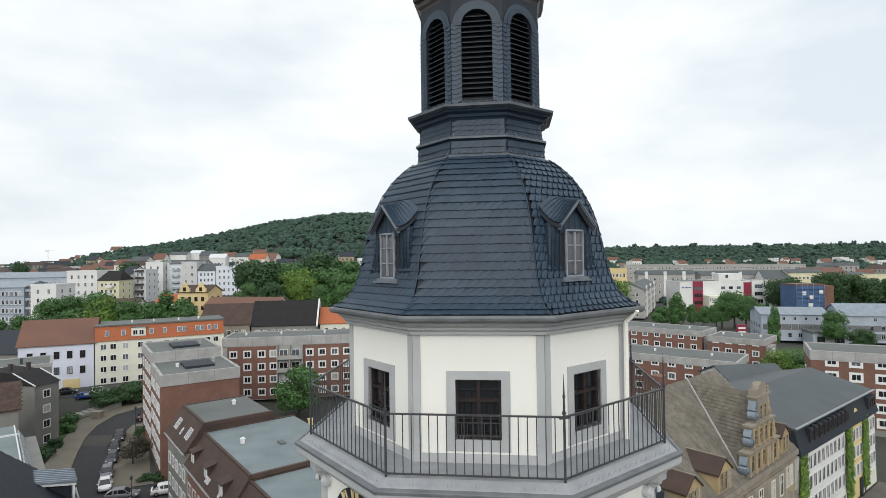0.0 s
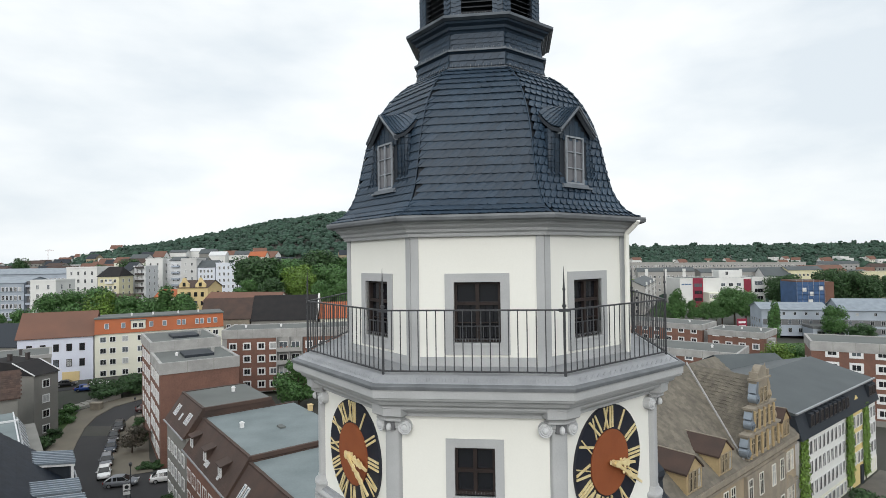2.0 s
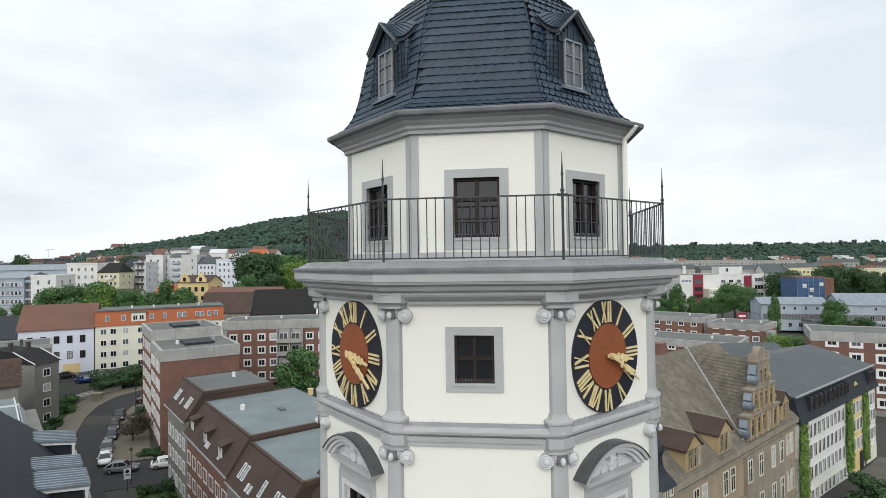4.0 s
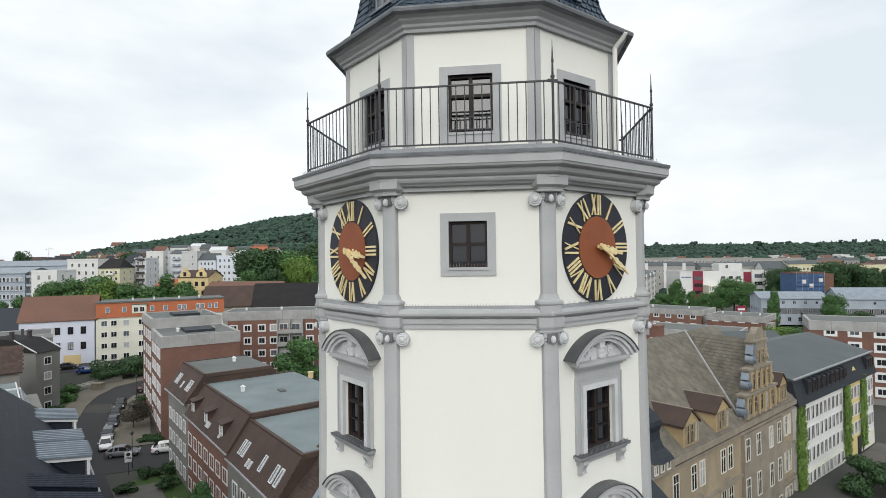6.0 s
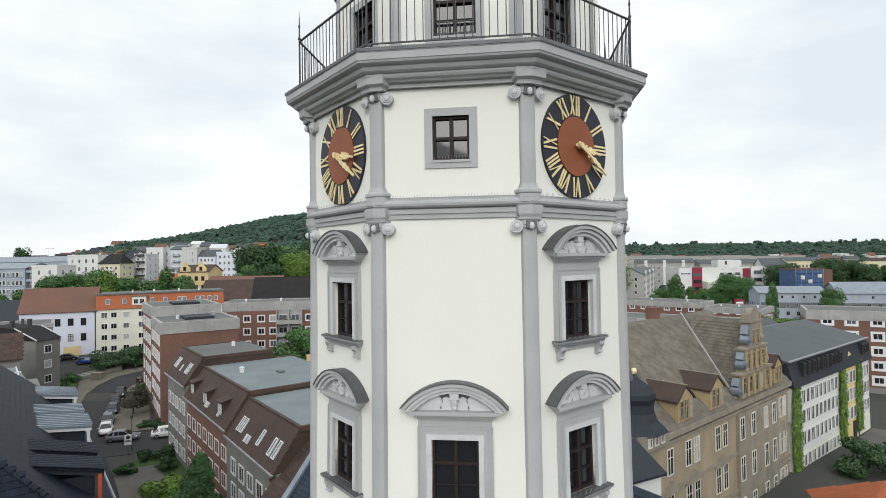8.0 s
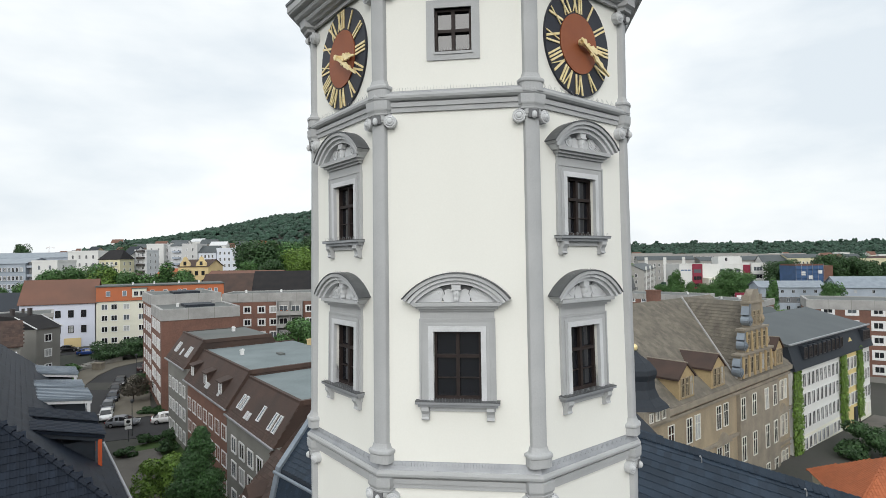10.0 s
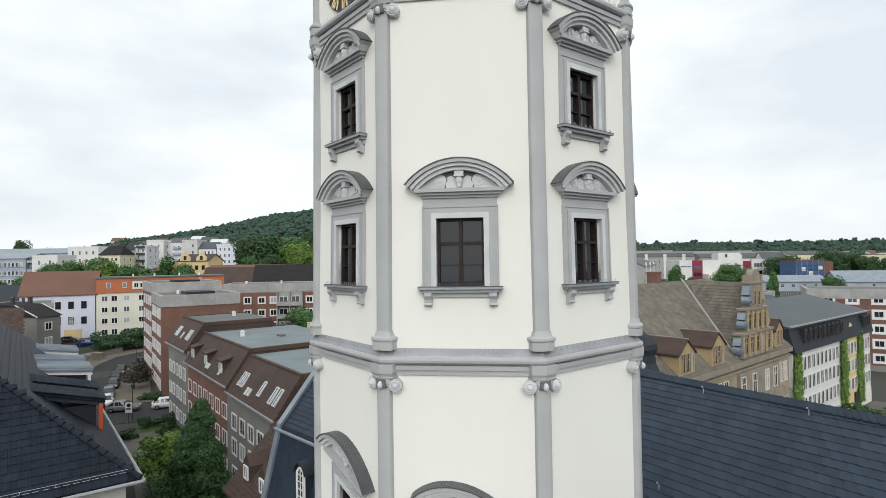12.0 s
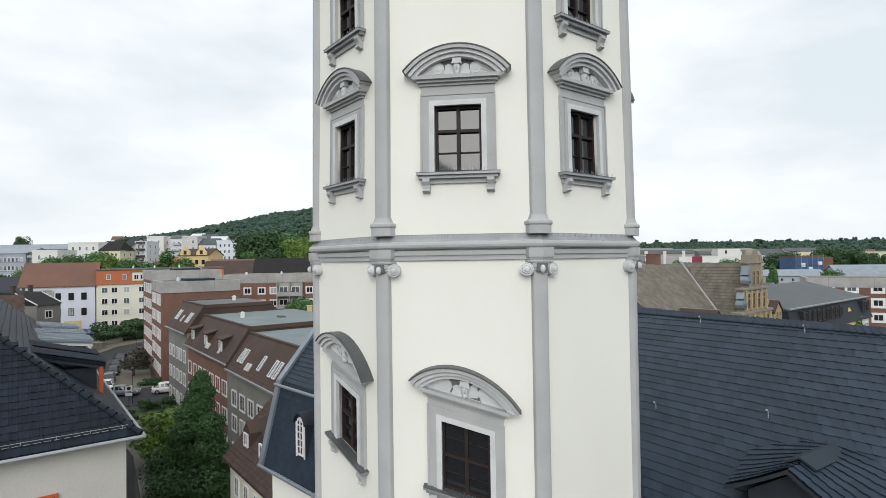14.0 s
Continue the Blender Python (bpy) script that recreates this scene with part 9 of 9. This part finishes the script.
ivy(-0.5, 2.7, 0.3, 10.6, 1)
ivy(15.8, 18.9, 1.0, 11.0, 2)
ivy(22.7, 25.8, 0.8, 11.2, 3)

# ---- woodland on the hills ----
rng = random.Random(40)


def ico_shape(level):
    ico = bmesh.new()
    bmesh.ops.create_icosphere(ico, subdivisions=level, radius=1.0)
    out = [v.co.copy() for v in ico.verts], [[v.index for v in f.verts] for f in ico.faces]
    ico.free()
    return out


ICO = {1: ico_shape(1), 2: ico_shape(2)}


def woods(name, label, spots, level=1):
    V, F = [], []
    iv, iface = ICO[level]
    for x, y, z, r, h in spots:
        k = len(V)
        off = Vector((rng.uniform(0, 99), rng.uniform(0, 99), 0))
        for c in iv:
            q = 1 + 0.45 * noise.noise(c * 2.3 + off) + 0.25 * noise.noise(c * 5 + off)
            V.append((x + c.x * r * q, y + c.y * r * q, z + (0.25 + c.z * 0.75) * h * q))
        F += [[i + k for i in f] for f in iface]
    me = bpy.data.meshes.new(name)
    me.from_pydata(V, [], F)
    me.materials.append(LEAF_F)
    ob = new(name, me)
    return tagged(ob, label, "woodland", kind="stuff")


spots = []
while len(spots) < 17000:
    y = rng.uniform(600, 1120)
    x = rng.uniform(-720, 260) * (0.6 + 0.4 * y / 1000)
    if math.exp(-((x + 190) / 330) ** 2) > 0.12:
        r = rng.uniform(1.8, 4.2)
        spots.append((x, y, ground_z(x, y) + rng.uniform(2, 5) + 5 * noise.noise(Vector((x / 45, y / 45, 3))), r, r * rng.uniform(0.9, 1.4)))
woods("woodland", "dense green deciduous woodland covering the hill", spots)
spots = []
while len(spots) < 13000:
    y = rng.uniform(640, 2300)
    x = rng.uniform(-0.95, 1.0) * y
    r = rng.uniform(2.2, 5.5) * (0.7 + y / 2600)
    if x < 250 and y < 1100 and x > -700:
        continue
    if y < 1180 and any(abs(px * y / py - x) < pr + r and -35 < py - y < 110 for px, py, pr in placed):
        continue
    spots.append((x, y, ground_z(x, y) + rng.uniform(0, 3) + 7 * max(0.0, noise.noise(Vector((x / 70, y / 70, 0)))), r, r * rng.choice((0.9, 1.1, 1.3, 1.7))))
for _ in range(190):
    # single large trees standing above the belt
    y = rng.uniform(1000, 2280)
    x = rng.uniform(0.12, 0.86) * y
    if any(abs(px * y / py - x) < pr + 4 and -20 < py - y < 90 for px, py, pr in placed):
        continue
    g, big = ground_z(x, y), rng.choice((5, 6, 8, 11)) * (0.5 + y / 2400)
    for _ in range(16):
        r = big * rng.uniform(0.2, 0.36)
        up = rng.uniform(0.25, 1.25)
        wide = big * 0.5 * math.sqrt(max(0.05, 1 - ((up - 0.65) / 0.7) ** 2))
        spots.append((x + rng.uniform(-wide, wide), y + rng.uniform(-wide, wide), g + big * up, r, r * 1.1))
woods("woodland", "distant green woodland belt along the horizon", spots)
spots = []
while len(spots) < 1500:
    y = rng.uniform(300, 640)
    x = rng.uniform(-0.85, 0.95) * y
    if any((px - x) ** 2 + (py - y) ** 2 < (pr * 0.7 + 6) ** 2 for px, py, pr in placed) or (100 < x < 200 and y < 345) or (-190 < x < -100 and y < 330):
        continue
    r = rng.uniform(2.4, 4.6)
    spots.append((x, y, ground_z(x, y), r, r * rng.uniform(0.9, 1.4)))
woods("garden_greenery", "green garden trees between the distant houses", spots, 2)


# ---- cars ----
def car_paint(name, col):
    m = mat(name, col, tuple(c * 0.9 for c in col), 0.35, 2, 30, 0.0, spec=0.4)
    return m


TYRE = mat("black_tyre", (0.015, 0.015, 0.015), None, 0.8, 5, 40, 0.1)
RIM = mat("alloy_rim", (0.4, 0.4, 0.41), None, 0.35, 5, 40, 0.0, metal=0.7)
LAMP_R = mat("red_lamp_glass", (0.25, 0.01, 0.01), None, 0.3, 5, 40, 0.0)
CARGLASS = glass("car_glass", (0.012, 0.014, 0.016), 0.03, 0.6)


def car(label, x, y, ang, paint, wagon=False, s=1.0):
    c = thing("parked_car", label, "car", "cars parked in the lane", m=pose(x, y, ground_z(x, y) + 0.07, 0, 0, ang) @ Matrix.Diagonal((s, s, s, 1)))
    def hull(rows, section, cap=True):
        """Skins cross-sections along the car's length."""
        bm = bmesh.new()
        vs = [[bm.verts.new((px, y, z)) for y, z in section(*r)] for px, *r in rows]
        n = len(vs[0])
        for r0, r1 in zip(vs, vs[1:]):
            for i in range(n):
                bm.faces.new((r0[i], r0[(i + 1) % n], r1[(i + 1) % n], r1[i]))
        bm.faces.new(vs[0][::-1])
        bm.faces.new(vs[-1])
        return bm

    def lower(w, zb, zt):
        zm = zb + (zt - zb) * 0.55
        half = [(w * 0.86, zb), (w * 0.98, zb + 0.12), (w, zm), (w * 0.96, zt - 0.05), (w * 0.86, zt), (w * 0.4, zt + 0.025)]
        return half + [(-y, z) for y, z in reversed(half)]
    part("body", hull([(-2.08, 0.66, 0.36, 0.78), (-2.02, 0.78, 0.28, 0.90), (-1.8, 0.85, 0.22, 0.95), (-0.6, 0.87, 0.2, 0.96), (0.7, 0.87, 0.2, 0.95), (1.25, 0.86, 0.2, 0.89), (1.75, 0.82, 0.22, 0.77), (1.98, 0.74, 0.28, 0.68), (2.08, 0.6, 0.36, 0.6)], lower), paint, c, smooth=True)
    rear = -1.98 if wagon else -1.8
    rt = -1.62 if wagon else -1.15

    def upper(w, zt):
        half = [(0.80, 0.9), (w, zt - 0.06), (w * 0.9, zt)]
        return half + [(-y, z) for y, z in reversed(half)]
    part("glasshouse", hull([(rear, 0.78, 1.0), (rt, 0.62, 1.40), (-0.3, 0.62, 1.46), (0.3, 0.61, 1.42), (1.2, 0.76, 0.97)], upper), CARGLASS, c)

    def top(w, zt):
        half = [(w, zt - 0.05), (w * 0.9, zt + 0.012)]
        return half + [(-y, z) for y, z in reversed(half)]
    bm = hull([(rt - 0.06, 0.625, 1.39), (rt + 0.1, 0.64, 1.42), (-0.3, 0.64, 1.475), (0.2, 0.63, 1.445), (0.36, 0.60, 1.40)], top)
    for px, pw, pz in ((-0.35, 0.05, 1.43), (rt + 0.22, 0.13, 1.38)):
        for sy in (-1, 1):
            slate_quad(bm, [Vector((px - pw, sy * 0.822, 0.93)), Vector((px + pw, sy * 0.822, 0.93)), Vector((px + pw * 0.8, sy * 0.645, pz)), Vector((px - pw * 0.8, sy * 0.645, pz))], 0.01, Vector((0, sy * 0.02, 0)))
    for sy in (-1, 1):
        tube(bm, (1.16, sy * 0.77, 0.95), (0.34, sy * 0.6, 1.42), 0.035, 5)
    part("roof_panel", bm, paint, c)
    for px in (-1.3, 1.32):
        for sy in (-1, 1):
            wh = part("wheel", bmesh.new(), TYRE, c)
            bm = bmesh.new()
            tube(bm, (px, sy * 0.68, 0.31), (px, sy * 0.88, 0.31), 0.31, 16)
            part("tyre", bm, TYRE, wh)
            bm = bmesh.new()
            tube(bm, (px, sy * 0.80, 0.31), (px, sy * 0.892, 0.31), 0.19, 12)
            part("rim", bm, RIM, wh)
    for sy in (-1, 1):
        bm = bmesh.new()
        box(bm, 1.9, 2.1, *sorted((sy * 0.5, sy * 0.8)), 0.58, 0.74)
        part("headlight", bm, GREY_L, c)
        bm = bmesh.new()
        box(bm, -2.13, -1.98, *sorted((sy * 0.6, sy * 0.83)), 0.66, 0.86)
        part("tail_light", bm, LAMP_R, c)
        bm = bmesh.new()
        box(bm, 0.75, 0.9, *sorted((sy * 0.86, sy * 1.02)), 0.95, 1.08)
        part("mirror", bm, paint, c)
    for px, nm in ((2.1, "front_plate"), (-2.14, "rear_plate")):
        bm = bmesh.new()
        box(bm, px - 0.02, px + 0.02, -0.26, 0.26, 0.42, 0.53)
        part(nm, bm, WHITE_F, c)
    return c


WHITE_C, SILVER_C, BLACK_C, BLUE_C, RED_C, GREY_C = (car_paint(n, v) for n, v in (("white_car_paint", (0.75, 0.75, 0.75)), ("silver_car_paint", (0.17, 0.18, 0.20)), ("black_car_paint", (0.02, 0.02, 0.023)), ("blue_car_paint", (0.02, 0.06, 0.25)), ("dark_red_car_paint", (0.05, 0.015, 0.018)), ("grey_car_paint", (0.055, 0.065, 0.085))))
car("white hatchback parked in the lane", -51.0, 68.2, -60, WHITE_C)
car("silver-blue estate car parked in the lane", -53.6, 73.0, -62, SILVER_C, True)
car("dark grey-blue estate car parked in the lane", -56.6, 79.3, -66, GREY_C, True)
car("black saloon car parked in the lane", -59.6, 85.0, -62, BLACK_C)
car("black off-road car parked in the lane", -61.8, 90.3, -66, BLACK_C, True, 1.08)
car("dark red saloon car parked at the bend", -62.2, 100.8, 25, RED_C)
car("silver hatchback stopped at the junction", -46.4, 64.6, 12, SILVER_C)
car("white hatchback parked in the yard", -40.9, 66.2, 22, WHITE_C)
car("dark blue car parked before the lilac house", -90.6, 118.2, 24, BLACK_C)
car("blue car parked above the steps", -83.8, 114.6, 24, BLUE_C)
car("white and blue car parked before the lilac house", -83.0, 118.4, 24, WHITE_C, True)
car("white car parked before the cream block", -69.5, 124.6, 26, WHITE_C)
car("silver car parked before the cream block", -64.5, 127.2, 26, SILVER_C)


# ---- street furniture ----
def lamp(x, y, h=5.0):
    ob = thing("street_lamp", "slim grey street lamp with small lantern", "lamp", "street lamps", m=pose(x, y, ground_z(x, y)))
    bm = bmesh.new()
    tube(bm, (0, 0, 0), (0, 0, h), 0.07, 8, 0.045)
    part("pole", bm, IRON, ob)
    bm = bmesh.new()
    tube(bm, (0, 0, h), (0, 0, h + 0.35), 0.16, 8, 0.22)
    tube(bm, (0, 0, h + 0.35), (0, 0, h + 0.5), 0.26, 8, 0.05)
    part("lantern", bm, IRON, ob)


lamp(-60.0, 92.5)
lamp(-42.6, 60.2, 4.4)
lamp(-64.5, 104.5)
sg = thing("road_sign", "small square white road sign on a pole", "sign", m=pose(-41.8, 57.9, ground_z(-41.8, 57.9), 0, 0, 25))
bm = bmesh.new()
tube(bm, (0, 0, 0), (0, 0, 2.9), 0.04, 6)
part("pole", bm, IRON, sg)
bm = bmesh.new()
box(bm, -0.42, 0.42, -0.06, -0.03, 2.1, 2.95)
part("panel", bm, WHITE_F, sg)
bm = bmesh.new()
prism(bm, [(0.24 * math.cos(2 * math.pi * i / 12), 2.58 + 0.24 * math.sin(2 * math.pi * i / 12)) for i in range(12)], -0.07, -0.06, "y")
box(bm, -0.3, 0.3, -0.068, -0.06, 2.14, 2.22)
part("symbol", bm, BLACK_C, sg)
bm = bmesh.new()
box(bm, -0.4, 0.4, -0.06, -0.03, 1.6, 2.0)
part("panel", bm, WHITE_F, sg)

# slim tower crane far out on the skyline
cr = thing("tower_crane", "slim reddish tower crane standing far off on the skyline", "crane", m=pose(-1297, 1800, ground_z(-1297, 1800) - 0.2, 0, 0, 35))
CRANE_R = mat("faded_red_crane_paint", (0.30, 0.15, 0.12), (0.24, 0.13, 0.11), 0.6, 0.4, 4, 0.1)
CR_H = 76.5 - ground_z(-1297, 1800)
bm = bmesh.new()
for sx, sy in ((-1, -1), (1, -1), (1, 1), (-1, 1)):
    tube(bm, (sx * 0.7, sy * 0.7, 0), (sx * 0.7, sy * 0.7, CR_H), 0.14, 5)
for q in range(int(CR_H / 3)):
    s = 0.7 if q % 2 else -0.7
    tube(bm, (-s, -0.7, q * 3), (s, -0.7, q * 3 + 3), 0.09, 4)
    tube(bm, (-s, 0.7, q * 3), (s, 0.7, q * 3 + 3), 0.09, 4)
part("mast", bm, CRANE_R, cr)
bm = bmesh.new()
for sy, dz in ((-0.6, 0), (0.6, 0), (0, 1.1)):
    tube(bm, (-7, sy, CR_H + dz), (16, sy, CR_H + dz), 0.14, 5)
for q in range(11):
    tube(bm, (-6 + 2 * q, -0.6, CR_H), (-5 + 2 * q, 0, CR_H + 1.1), 0.09, 4)
    tube(bm, (-5 + 2 * q, 0, CR_H + 1.1), (-4 + 2 * q, 0.6, CR_H), 0.09, 4)
part("jib", bm, CRANE_R, cr)
bm = bmesh.new()
tube(bm, (0, 0, CR_H), (0, 0, CR_H + 4.5), 0.3, 6, 0.1)
tube(bm, (0, 0, CR_H + 4.4), (12, 0, CR_H + 1.1), 0.08, 4)
tube(bm, (0, 0, CR_H + 4.4), (-6.5, 0, CR_H + 1.1), 0.08, 4)
part("tower_head", bm, CRANE_R, cr)
bm = bmesh.new()
box(bm, -7, -4.5, -0.7, 0.7, CR_H - 1.8, CR_H - 0.15)
part("counterweight", bm, CONCRETE, cr)
